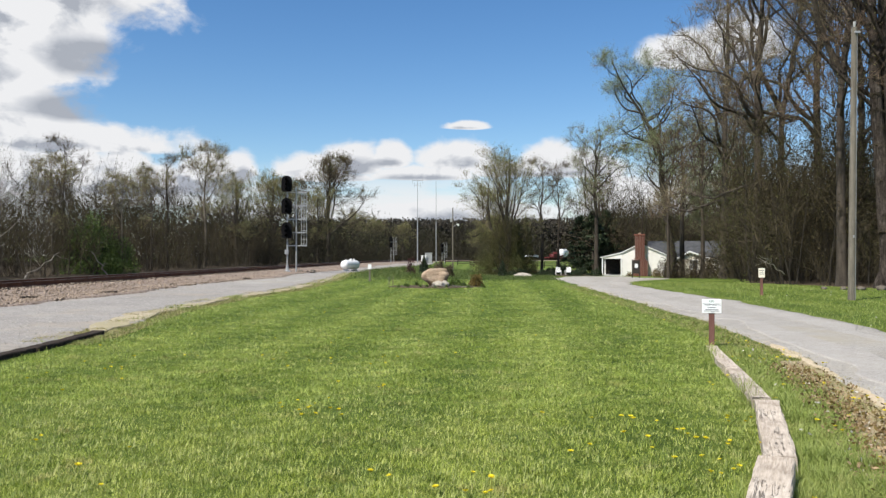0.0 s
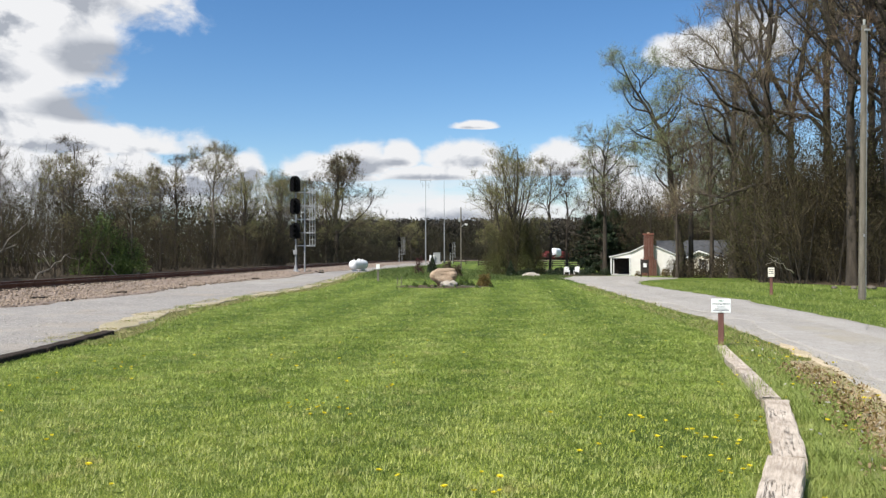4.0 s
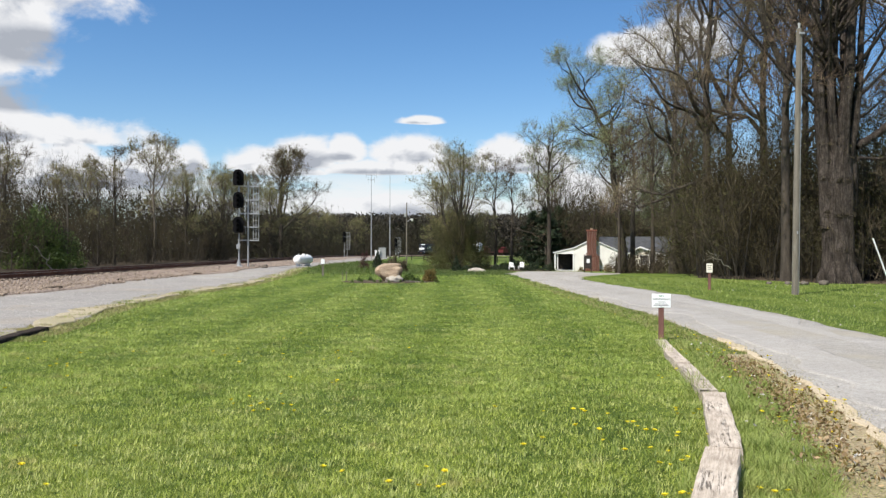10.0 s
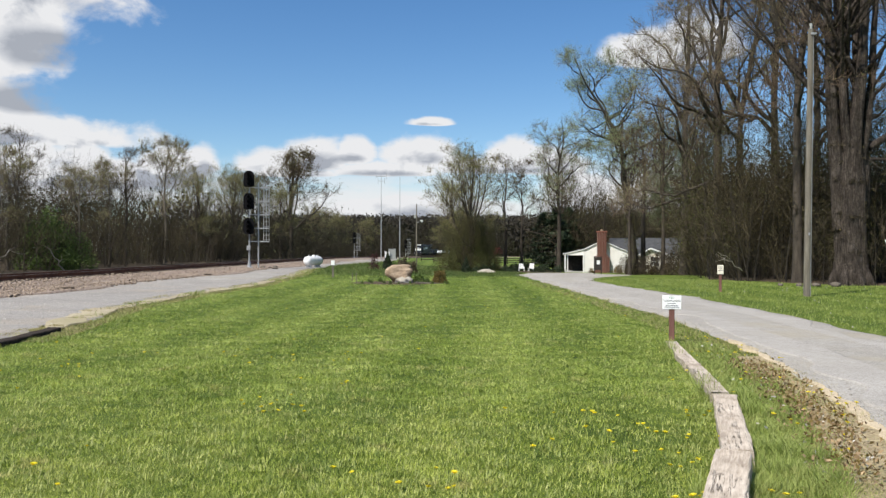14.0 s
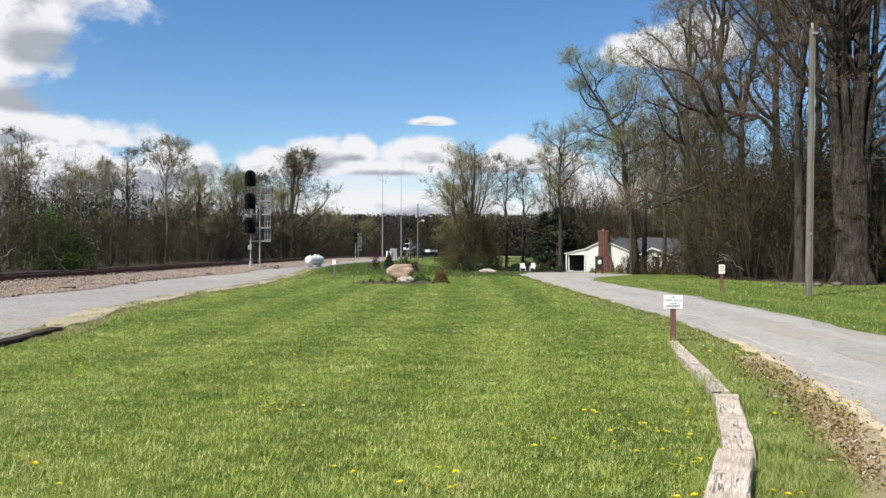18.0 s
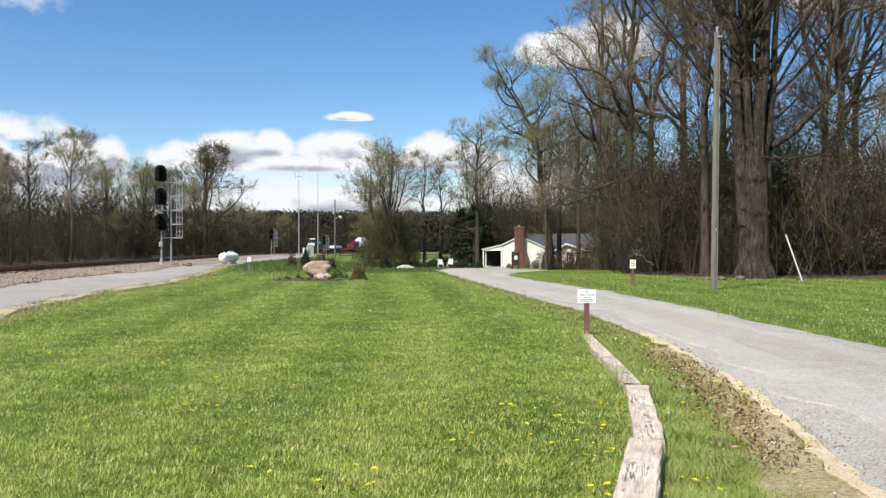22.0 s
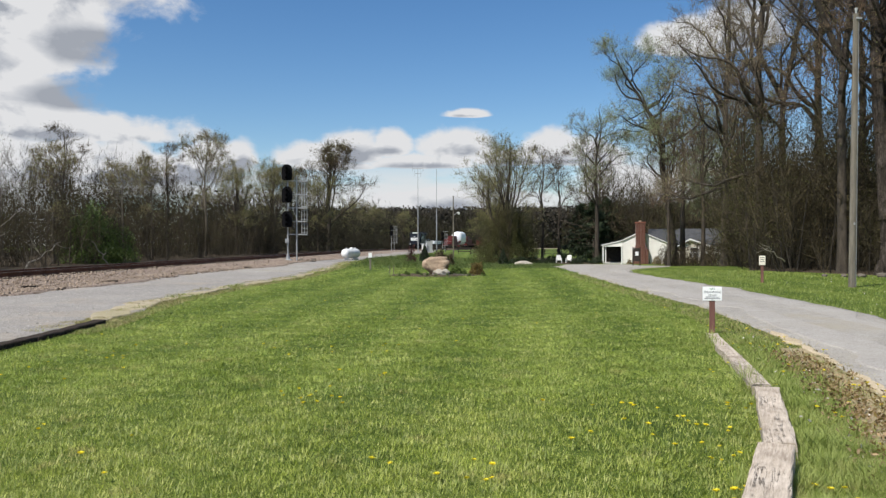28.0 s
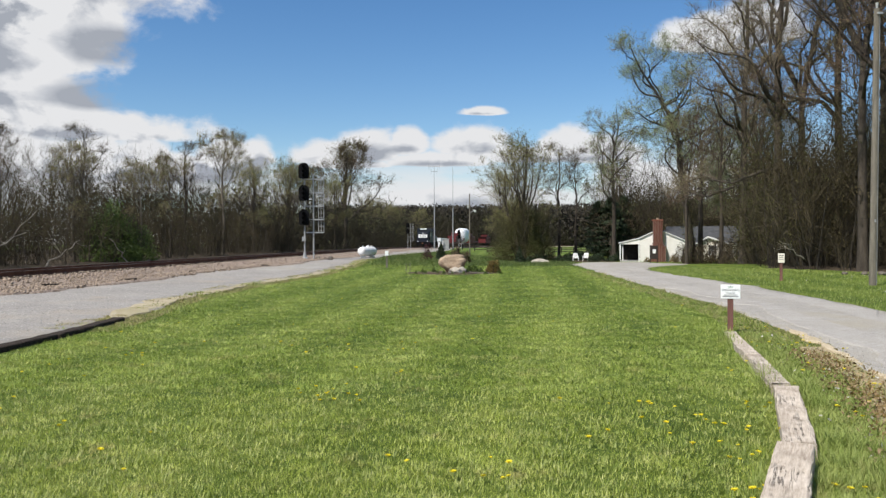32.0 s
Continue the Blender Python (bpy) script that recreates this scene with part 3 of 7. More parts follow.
ribbon("leaf_verge", lambda y: drive_l(y) - 0.36 - 0.36 * np.exp(-((y - 5.2) / 2.2) ** 2), lambda y: drive_l(y) - 0.02, steps((2.5, 11.5, 0.12)), LEAF_MULCH, "verge of trampled dry leaves and dead grass", 0.026, 0.10, 9, 14)
ribbon("trackside_bank", lambda y: track_x(y) - 6.2, lambda y: track_x(y) - 2.7, steps((10, 75, 0.7)), DIRT, "sandy bank of dead grass beyond the rails", 0.09, 0.5, 8, 15)
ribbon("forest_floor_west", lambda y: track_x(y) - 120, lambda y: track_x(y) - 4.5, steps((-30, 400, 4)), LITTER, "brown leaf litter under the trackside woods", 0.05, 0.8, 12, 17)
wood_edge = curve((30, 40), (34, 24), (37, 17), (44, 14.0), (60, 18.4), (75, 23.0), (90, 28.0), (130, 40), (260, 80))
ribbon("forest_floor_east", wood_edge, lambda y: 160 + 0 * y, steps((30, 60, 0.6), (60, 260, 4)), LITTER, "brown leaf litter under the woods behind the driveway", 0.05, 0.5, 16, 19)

# Added dark strip: shade on the ground under the yard trees, as colour.
ribbon("yard_shade_ground", lambda y: 0.3 + 0 * y, lambda y: 14.6 + 0.06 * (y - 100), steps((99, 140, 1.0)), LITTER, "dark ground strip standing in for shade under the yard trees", 0.04, 0.5, 10, 34)

# ---- railway track ----
def rail_line(offset):
    ys = steps((-40, 200, 4.0), (200, 560, 4.0))
    dx = np.gradient(track_x(ys), ys)
    nx, ny = 1 / np.hypot(1, dx), -dx / np.hypot(1, dx)
    return track_x(ys) + offset * nx, ys + offset * ny, rail_z(ys)


def sweep(bm, xs, ys, zs, profile):
    """Sweeps an (offset, height) profile along the line."""
    rings = []
    dx = np.gradient(xs, ys)
    for x, y, z, d in zip(xs, ys, zs, dx):
        l = math.hypot(1, d)
        rings.append([bm.verts.new((x + o / l, y - o * d / l, z + h)) for o, h in profile])
    for a, b in zip(rings, rings[1:]):
        for i in range(len(profile) - 1):
            bm.faces.new((a[i], a[i + 1], b[i + 1], b[i]))


track = thing("railway_track", pose(0, 0, 0), "rusty steel railway track on ballast and dark wooden ties", "railway track", kind="structure")
FOOT = [(-0.07, -0.172), (-0.07, -0.155), (-0.012, -0.135), (-0.012, -0.045), (-0.036, -0.03), (-0.036, -0.008), (0.036, -0.008), (0.036, -0.03), (0.012, -0.045), (0.012, -0.135), (0.07, -0.155), (0.07, -0.172)]
for off in (-0.755, 0.755):
    rl = part("rail", one(sweep, *rail_line(off), FOOT), RUST, track)
    part("railhead", one(sweep, *rail_line(off), [(-0.033, -0.006), (-0.028, 0), (0.028, 0), (0.033, -0.006)]), SHINE, rl, "worn shiny railhead")
xs_, ys_, zs_ = rail_line(0)
part("ballast_bed", one(sweep, xs_, ys_, zs_, [(-3.4, -0.46), (-2.9, -0.42), (-1.75, -0.2), (-0.9, -0.19), (0, -0.2), (0.9, -0.19), (1.75, -0.2), (2.9, -0.40), (3.5, -0.46)]), BALLAST, track)


# ---- trees ----
class Grow:
    """Collects tapered tubes, thin twigs and small leaves of one tree."""

    def __init__(self, seed, sides=(9, 6, 4, 3), segs=(8, 6, 5, 3)):
        self.rng = np.random.default_rng(seed)
        self.sides, self.segs, self.lo, self.flute, self.reach, self.dome = sides, segs, 0.3, 0.0, 0.62, False
        self.v, self.f, self.n = [], [], 0
        self.twigs, self.tips = [], []

    def tube(self, pts, radii, sides):
        pts = np.asarray(pts)
        a = np.linspace(0, 2 * np.pi, sides, endpoint=False)
        d = np.gradient(pts, axis=0)
        d /= np.linalg.norm(d, axis=1)[:, None] + 1e-9
        ref = np.where(np.abs(d[:, 2:3]) > 0.9, [[1.0, 0, 0]], [[0, 0, 1.0]])
        p = np.cross(d, ref)
        p /= np.linalg.norm(p, axis=1)[:, None] + 1e-9
        q = np.cross(d, p)
        r = np.asarray(radii)[:, None, None]
        ring = pts[:, None, :] + r * (np.cos(a)[None, :, None] * p[:, None, :] + np.sin(a)[None, :, None] * q[:, None, :])
        if self.flute:
            wave = np.sin(5 * a[None, :] + 0.35 * pts[:, 2:3]) + 0.7 * np.sin(9 * a[None, :] - 0.5 * pts[:, 2:3] + 1) + 0.9 * np.sin(3 * a[None, :] + 4.1 * pts[:, 2:3]) * np.sin(6 * a[None, :] - 2.7 * pts[:, 2:3])
            ring = pts[:, None, :] + (ring - pts[:, None, :]) * (1 + self.flute * wave)[:, :, None]
        m = len(pts)
        self.v.append(ring.reshape(-1, 3))
        i = np.arange(m - 1)[:, None] * sides + np.arange(sides)[None, :]
        j = np.arange(m - 1)[:, None] * sides + (np.arange(sides)[None, :] + 1) % sides
        self.f.append(np.stack([i, j, j + sides, i + sides], -1).reshape(-1, 4) + self.n)
        self.n += m * sides

    def branch(self, start, way, length, r0, level, top, up=0.25, crook=0.22, kids=(7, 5, 4), fork=0.75):
        rng = self.rng
        seg = self.segs[min(level, 3)]
        pts, d = [np.array(start, float)], np.array(way, float)
        for k in range(seg):
            d = d + rng.normal(0, crook, 3) * (0.45 if level == 0 else 1.0) + np.array([0, 0, up if level else 0.12])
            d /= np.linalg.norm(d)
            pts.append(pts[-1] + d * length / seg)
        pts = np.array(pts)
        k = np.linspace(0, 1, seg + 1)
        radii = r0 * (1 - 0.85 * k ** 0.9)
        if level == 0:
            radii[0] *= 1.45
        self.tube(pts, radii, self.sides[min(level, 3)])
        if level >= min(2, top):
            self.tips.append(pts)
        if level >= top:
            return
        lo = self.lo if level == 0 else 0.2
        for _ in range(kids[level]):
            s = lo + (1 - lo) * rng.random() ** (1.15 if level == 0 else 1)
            j = min(int(s * seg), seg - 1)
            p = pts[j] + (pts[j + 1] - pts[j]) * (s * seg - j)
            along = pts[j + 1] - pts[j]
            along /= np.linalg.norm(along)
            side = rng.normal(0, 1, 3)
            side -= along * side.dot(along)
            side /= np.linalg.norm(side)
            w = along * (1 - fork * 0.6) + side * fork + np.array([0, 0, 0.15])
            w /= np.linalg.norm(w)
            self.branch(p, w, length * (0.92 * (1 - 0.55 * s * s) if self.dome and level == 0 else 1.06 - 0.72 * s) * (self.reach if level == 0 else 0.68) * rng.uniform(0.75, 1.2), radii[j] * rng.uniform(0.34, 0.52), level + 1, top, up, crook * 1.15, kids, fork)

    def trunk(self):
        return np.concatenate(self.v), np.concatenate(self.f)

    def spray(self, count, length, width):
        """Twigs: thin tapered blades fanning out of the last branches."""
        rng = self.rng
        tips = self.tips
        which = rng.integers(0, len(tips), count)
        k = rng.random(count) * 0.85 + 0.15
        base, way = np.empty((count, 3)), np.empty((count, 3))
        for t, pts in enumerate(tips):
            m = which == t
            if not m.any():
                continue
            s = k[m] * (len(pts) - 1)
            j = np.minimum(s.astype(int), len(pts) - 2)
            base[m] = pts[j] + (pts[j + 1] - pts[j]) * (s - j)[:, None]
            way[m] = (pts[-1] - pts[0]) / np.linalg.norm(pts[-1] - pts[0])
        way = way * 0.8 + rng.normal(0, 0.5, (count, 3)) + [0, 0, 0.25]
        way /= np.linalg.norm(way, axis=1)[:, None]
        side = np.cross(way, rng.normal(0, 1, (count, 3)))
        side /= np.linalg.norm(side, axis=1)[:, None]
        l = length * rng.uniform(0.5, 1.3, count)[:, None]
        tip = base + way * l + rng.normal(0, 0.08, (count, 3)) * l
        v = np.stack([base - side * width, base + side * width, tip], 1)
        self.twig_ends = base + way * l * rng.uniform(0.3, 1.0, (count, 1))
        return v.reshape(-1, 3), np.arange(count * 3).reshape(-1, 3)

    def leaves(self, count, size, spread=0.25, low=0.0):
        rng = self.rng
        c = self.twig_ends[rng.integers(0, len(self.twig_ends), count)] + rng.normal(0, spread, (count, 3))
        return leaf_quads(rng, c[c[:, 2] > low], size)


def leaf_quads(rng, c, size, up=0.0, slim=1.0):
    """Small folded leaf shapes (two triangles each) at the given places."""
    n = len(c)
    a = rng.normal(0, 1, (n, 3)) + [0, 0, up]
    a /= np.linalg.norm(a, axis=1)[:, None]
    b = np.cross(a, rng.normal(0, 1, (n, 3)))
    b /= np.linalg.norm(b, axis=1)[:, None]
    s = size * rng.uniform(0.5, 1.4, (n, 1))
    # Added taller blades that darken the far lawn like shade.
    w = s * rng.uniform(0.3, 0.6, (n, 1)) * slim
    v = np.stack([c - a * s, c + b * w + rng.normal(0, 0.1, (n, 3)) * s, c + a * s, c - b * w], 1)
    return v.reshape(-1, 3), np.arange(n * 4).reshape(-1, 4)


def bush(name, seed, size, count, leaf_size, leaf, label, stems=7, twig=None, flat=0.35, shape="dome"):
    """A shrub: stems and a ragged mass of leaves."""
    rng = np.random.default_rng(seed)
    root = thing(name, pose(0, 0, 0), label, "shrub")
    g = Grow(seed)
    for _ in range(stems):
        a = rng.uniform(0, 2 * np.pi)
        w = np.array([math.cos(a) * flat, math.sin(a) * flat, 1.0])
        g.branch((0, 0, -0.05), w / np.linalg.norm(w), size[2] * rng.uniform(0.7, 0.95), 0.02 + 0.012 * size[2], 2, 3, 0.2, 0.2, (4, 4, 4), 0.7)
    v, f = g.trunk()
    soup("stem", v, f, twig or BARK, root)
    d = rng.normal(0, 1, (count, 3))
    d /= np.linalg.norm(d, axis=1)[:, None]
    d[:, 2] = np.abs(d[:, 2])
    r = rng.uniform(0.45, 1.0, (count, 1)) ** 0.5
    lump = 1 + 0.22 * np.sin(d[:, :1] * 5 + seed) * np.cos(d[:, 1:2] * 4 + 2 * seed) + 0.12 * np.sin(d[:, 2:] * 9)
    c = d * r * lump
    if shape == "cone":
        h = rng.random((count, 1)) ** 1.4
        a = rng.uniform(0, 2 * np.pi, (count, 1))
        rr = (1 - h) * rng.uniform(0.6, 1.0, (count, 1)) * (1 + 0.15 * np.sin(a * 3 + h * 9))
        c = np.concatenate([np.cos(a) * rr, np.sin(a) * rr, h], 1)
    c = c * np.array([size[0] / 2, size[1] / 2, size[2]])
    c[:, 2] = np.maximum(c[:, 2], 0.02)
    v, f = leaf_quads(rng, c, leaf_size)
    soup("foliage", v, f, leaf, root)
    return root


def woods(name, seed, spots, label, leaf, twig, tall=(7, 11), n_twig=150, n_leaf=130, twig_w=0.02, leaf_size=0.16, protos=7, category="woods", saplings=0.4, bark=None):
    """Many plain trees joined into one mass that nobody could count: stems, twigs, buds."""
    rng = np.random.default_rng(seed)
    bank = []
    for k in range(protos):
        g = Grow(seed * 31 + k, (5, 3, 3, 3), (6, 4, 2, 2))
        g.lo = 0.12
        thin = k < protos * saplings
        g.branch((0, 0, -0.3), (rng.normal(0, 0.1), rng.normal(0, 0.1), 1), 0.86, 0.006 if thin else 0.012, 0, 1, 0.18, 0.10, (7, 0, 0) if thin else (13, 0, 0), 0.45 if thin else 0.62)
        tv, tf = g.trunk()
        av, af = g.spray(70, 0.24, 0.0016)
        g.tips = [np.array([(p + q) / 2, r]) for p, q, r in av.reshape(-1, 3, 3)]
        wv, wf = g.spray(n_twig, 0.10, twig_w / 10)
        lv, lf = g.leaves(n_leaf, leaf_size / 10, 0.012, 0.08)
        bank.append((tv, tf, np.concatenate([av, wv]), np.concatenate([af, wf + len(av)]), lv, lf))
    acc = [[[], [], 0], [[], [], 0], [[], [], 0]]
    for x, y, scale in spots:
        b = bank[rng.integers(0, protos)]
        h = rng.uniform(*tall) * scale
        a = rng.uniform(0, 2 * np.pi)
        ca, sa = math.cos(a), math.sin(a)
        rot = np.array([[ca, sa, 0], [-sa, ca, 0], [0, 0, 1]])
        size = np.array([h * rng.uniform(0.85, 1.2)] * 2 + [h])
        off = np.array([x, y, ground_z(x, y)])
        for i in range(3):
            v, f = b[2 * i], b[2 * i + 1]
            acc[i][0].append((v @ rot) * size + off)
            acc[i][1].append(f + acc[i][2])
            acc[i][2] += len(v)
    root = thing(name, pose(0, 0, 0), label, category, kind="stuff")
    for (v, f, _), nm, mat in zip(acc, ("trunks", "twig_mass", "bud_mass"), (bark or BARK, twig, leaf)):
        soup(nm, np.concatenate(v), np.concatenate(f), mat, root)
    return root


def scatter(seed, n, fn):
    rng = np.random.default_rng(seed)
    out = []
    while len(out) < n:
        s = fn(rng)
        if s is not None:
            out.append(s)
    return out


def put(root, x, y, turn=0, scale=1.0, sink=0.0):
    root.matrix_basis = pose(x, y, ground_z(x, y) - sink, 0, 0, turn) @ Matrix.Diagonal((scale, scale, scale, 1))
    return root


def again(root, x, y, turn, scale=1.0):
    o = copy_thing(root, pose(x, y, ground_z(x, y), 0, 0, turn))
    o.scale = (scale, scale, scale)
    return o


# woods on the far side of the track
def west(rng):
    y = rng.uniform(18, 330) if rng.random() < 0.65 else rng.uniform(18, 110)
    d = 9 + 34 * rng.random() ** 1.5 + (0 if y < 200 else 4)
    return (float(track_x(y)) - d, y, 0.8 + 0.018 * d if d > 12 else 0.75)


def strip(rng, y0, y1, d0, d1, side=-1):
    y = rng.uniform(y0, y1)
    return (float(track_x(y)) + side * rng.uniform(d0, d1), y, 1.0)


spots_west = scatter(1, 430, west)
woods("trackside_woods", 5, [p for p in spots_west if p[1] < 95], "dense leafless brushy woods beyond the railway track", LEAF_HAZE, TWIG_DARK_SHADED, (6.4, 9.6), 380, 760, 0.010, 0.042)
woods("distant_trackside_woods", 12, [p for p in spots_west if p[1] >= 95], "leafless woods further along the track, coloured as in shade", LEAF_SHADE, FAR_TWIG_SHADED, (7.5, 11.5), 240, 620, 0.010, 0.042, bark=BARK_SHADED)
woods("trackside_brush", 6, scatter(2, 170, lambda r: strip(r, 18, 100, 7.5, 13)), "tangled brown undergrowth along the track", LEAF_HAZE, TWIG_DARK_SHADED, (2.5, 5.5), 300, 340, 0.011, 0.06, saplings=0.8, bark=BARK_PALE)
woods("distant_brush", 13, scatter(12, 115, lambda r: strip(r, 95, 270, 7.5, 13)), "undergrowth further along the track, coloured as in shade", FAR_LEAF_SHADED, FAR_TWIG_SHADED, (3, 6.0), 220, 300, 0.013, 0.08, saplings=0.8, bark=BARK_SHADED)
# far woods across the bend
woods("far_woods", 7, scatter(3, 110, lambda r: (r.uniform(-120, 190), r.uniform(490, 570), 1.0)), "dark distant wooded ridge", RIDGE, RIDGE, (22, 26.5), 120, 200, 0.05, 0.35, bark=BARK_SHADED)
woods("far_brush", 14, scatter(13, 70, lambda r: (r.uniform(-120, 190), r.uniform(480, 500), 1.0)), "brown brush at the foot of the distant woods", FAR_LEAF_SHADED, FAR_TWIG_SHADED, (6, 13), 90, 170, 0.05, 0.5, saplings=0.8, bark=BARK_SHADED)
woods("bend_woods", 8, scatter(4, 120, lambda r: strip(r, 240, 480, 10, 50)), "leafless woods on the outside of the bend", FAR_LEAF_SHADED, FAR_TWIG_SHADED, (13, 20), 200, 160, 0.04, 0.2, bark=BARK_SHADED)


# woods behind the driveway
def east(rng):
    y = rng.uniform(36, 135)
    x = float(wood_edge(y)) + 1.5 + 62 * rng.random() ** 1.3
    if x > 0.95 * y + 14:
        return None
    return (x, y, (0.62 + 0.28 * min(1.0, (x - float(wood_edge(y))) / 22)) * (1.0 + 0.30 * float(smooth01(0.44, 0.56, x / y))))


def edge(rng):
    y = rng.uniform(36, 85)
    return (float(wood_edge(y)) + 0.8 + 30 * rng.random() ** 2, y, 1.0)


woods("driveway_woods", 9, scatter(5, 190, east), "tall brown leafless woods behind the driveway", LEAF_OLIVE, TWIG, (9, 14.0), 330, 330, 0.010, 0.05)
woods("deep_woods", 25, scatter(26, 120, lambda r: (lambda y: (y * r.uniform(0.40, 0.85), y, 1.0))(r.uniform(46, 88))), "brown and olive budding woods deep behind the great tree", LEAF_HAZE, TWIG_DARK_SHADED, (9, 17), 180, 760, 0.009, 0.045, bark=BARK_SHADED)
woods("edge_saplings", 27, scatter(28, 140, lambda r: (lambda y: (float(wood_edge(y)) + 0.6 + 7 * r.random() ** 1.5, y, 1.0))(r.uniform(38, 70))), "fine olive and brown saplings along the edge of the woods", LEAF_HAZE, TWIG_DARK_SHADED, (4.5, 12), 200, 950, 0.007, 0.048, saplings=0.9, bark=BARK_SHADED)
woods("driveway_brush", 10, scatter(6, 180, edge), "brown twiggy undergrowth at the edge of the woods", LEAF_HAZE, TWIG_DARK_SHADED, (2.0, 5.5), 260, 300, 0.009, 0.08, saplings=0.8, bark=BARK_SHADED)
woods("grove_understory", 20, scatter(21, 95, lambda r: (lambda y: (0.315 * y + r.uniform(0, 14), y, 1.0))(r.uniform(76, 112))), "fine olive-budding young trees under the grove", LEAF_OLIVE, TWIG, (7, 15), 380, 480, 0.010, 0.045, saplings=0.6)
woods("yard_woods", 11, scatter(7, 80, lambda r: (r.uniform(27, 95), r.uniform(180, 225), 1.0)), "leafless woods behind the white house", FAR_LEAF_SHADED, FAR_TWIG_SHADED, (12, 19), 240, 200, 0.022, 0.10, bark=BARK_SHADED)



def thicket(name, seed, n, fn, top, size, label, mat, fill=1.2, least=0.55, slim=0.3, spread=1.5):
    """The tangle deep inside the woods: countless small twigs and dead leaves in loose heaps."""
    rng = np.random.default_rng(seed)
    cs = []
    for _ in range(n // 60):
        x, y = fn(rng)
        h = top * rng.uniform(least, 1.0)
        c = rng.normal(0, 1, (60, 3)) * [spread, spread, 0]
        c[:, 2] = h * rng.random(60) ** fill
        cs.append(c + [x, y, ground_z(x, y)])
    v, f = leaf_quads(rng, np.concatenate(cs), size, 0.8, slim)
    return tagged(soup(name, v, f, mat), label, "undergrowth", kind="stuff")


def deep_west(rng):
    y = rng.uniform(14, 280)
    return float(track_x(y)) - (11 + 45 * rng.random() ** 1.6), y


def deep_east(rng):
    y = rng.uniform(42, 130)
    return float(wood_edge(y)) + 2 + 50 * rng.random() ** 1.4, y


# These fill the gaps between trunks with shade-coloured leaves; the ridge and far ones differ.
thicket("trackside_thicket", 15, 84000, deep_west, 5.0, 0.14, "tangle of twigs deep in the trackside woods, coloured as in deep shade", LEAF_DEEP_SHADE)
thicket("driveway_thicket", 16, 96000, deep_east, 7.5, 0.13, "tangle of twigs deep in the woods, coloured as in deep shade", LEAF_DEEP_SHADE)
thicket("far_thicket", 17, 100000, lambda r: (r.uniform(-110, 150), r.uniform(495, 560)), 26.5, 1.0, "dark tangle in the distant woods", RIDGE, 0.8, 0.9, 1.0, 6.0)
thicket("bend_thicket", 18, 18000, lambda r: (lambda y: (float(track_x(y)) - r.uniform(12, 60), y))(r.uniform(240, 480)), 12.0, 0.6, "tangle in the woods by the bend, coloured as in deep shade", LEAF_DEEP_SHADE)
thicket("yard_thicket", 19, 30000, lambda r: (r.uniform(26, 90), r.uniform(180, 205)), 14.0, 0.45, "brush beyond the field fence, coloured as in shade", FAR_LEAF_SHADED, 1.0, 0.7, 0.5, 2.5)
thicket("distant_thicket", 22, 30000, lambda r: (lambda y: (float(track_x(y)) - r.uniform(9, 36), y))(r.uniform(90, 270)), 9.5, 0.32, "tangle in the woods further along the track, coloured as in shade", FAR_LEAF_SHADED, 1.0, 0.6, 0.5, 2.0)
woods("house_woods", 23, scatter(24, 100, lambda r: (lambda y: (y * r.uniform(0.13, 0.40), y, 0.62 + 0.38 * min(1.0, max(0.0, (r.random() + 0.2))))) (r.uniform(113, 135))), "brown budding woods behind the white house", LEAF_UNDER, TWIG_DARK_SHADED, (12, 20), 330, 560, 0.010, 0.045)

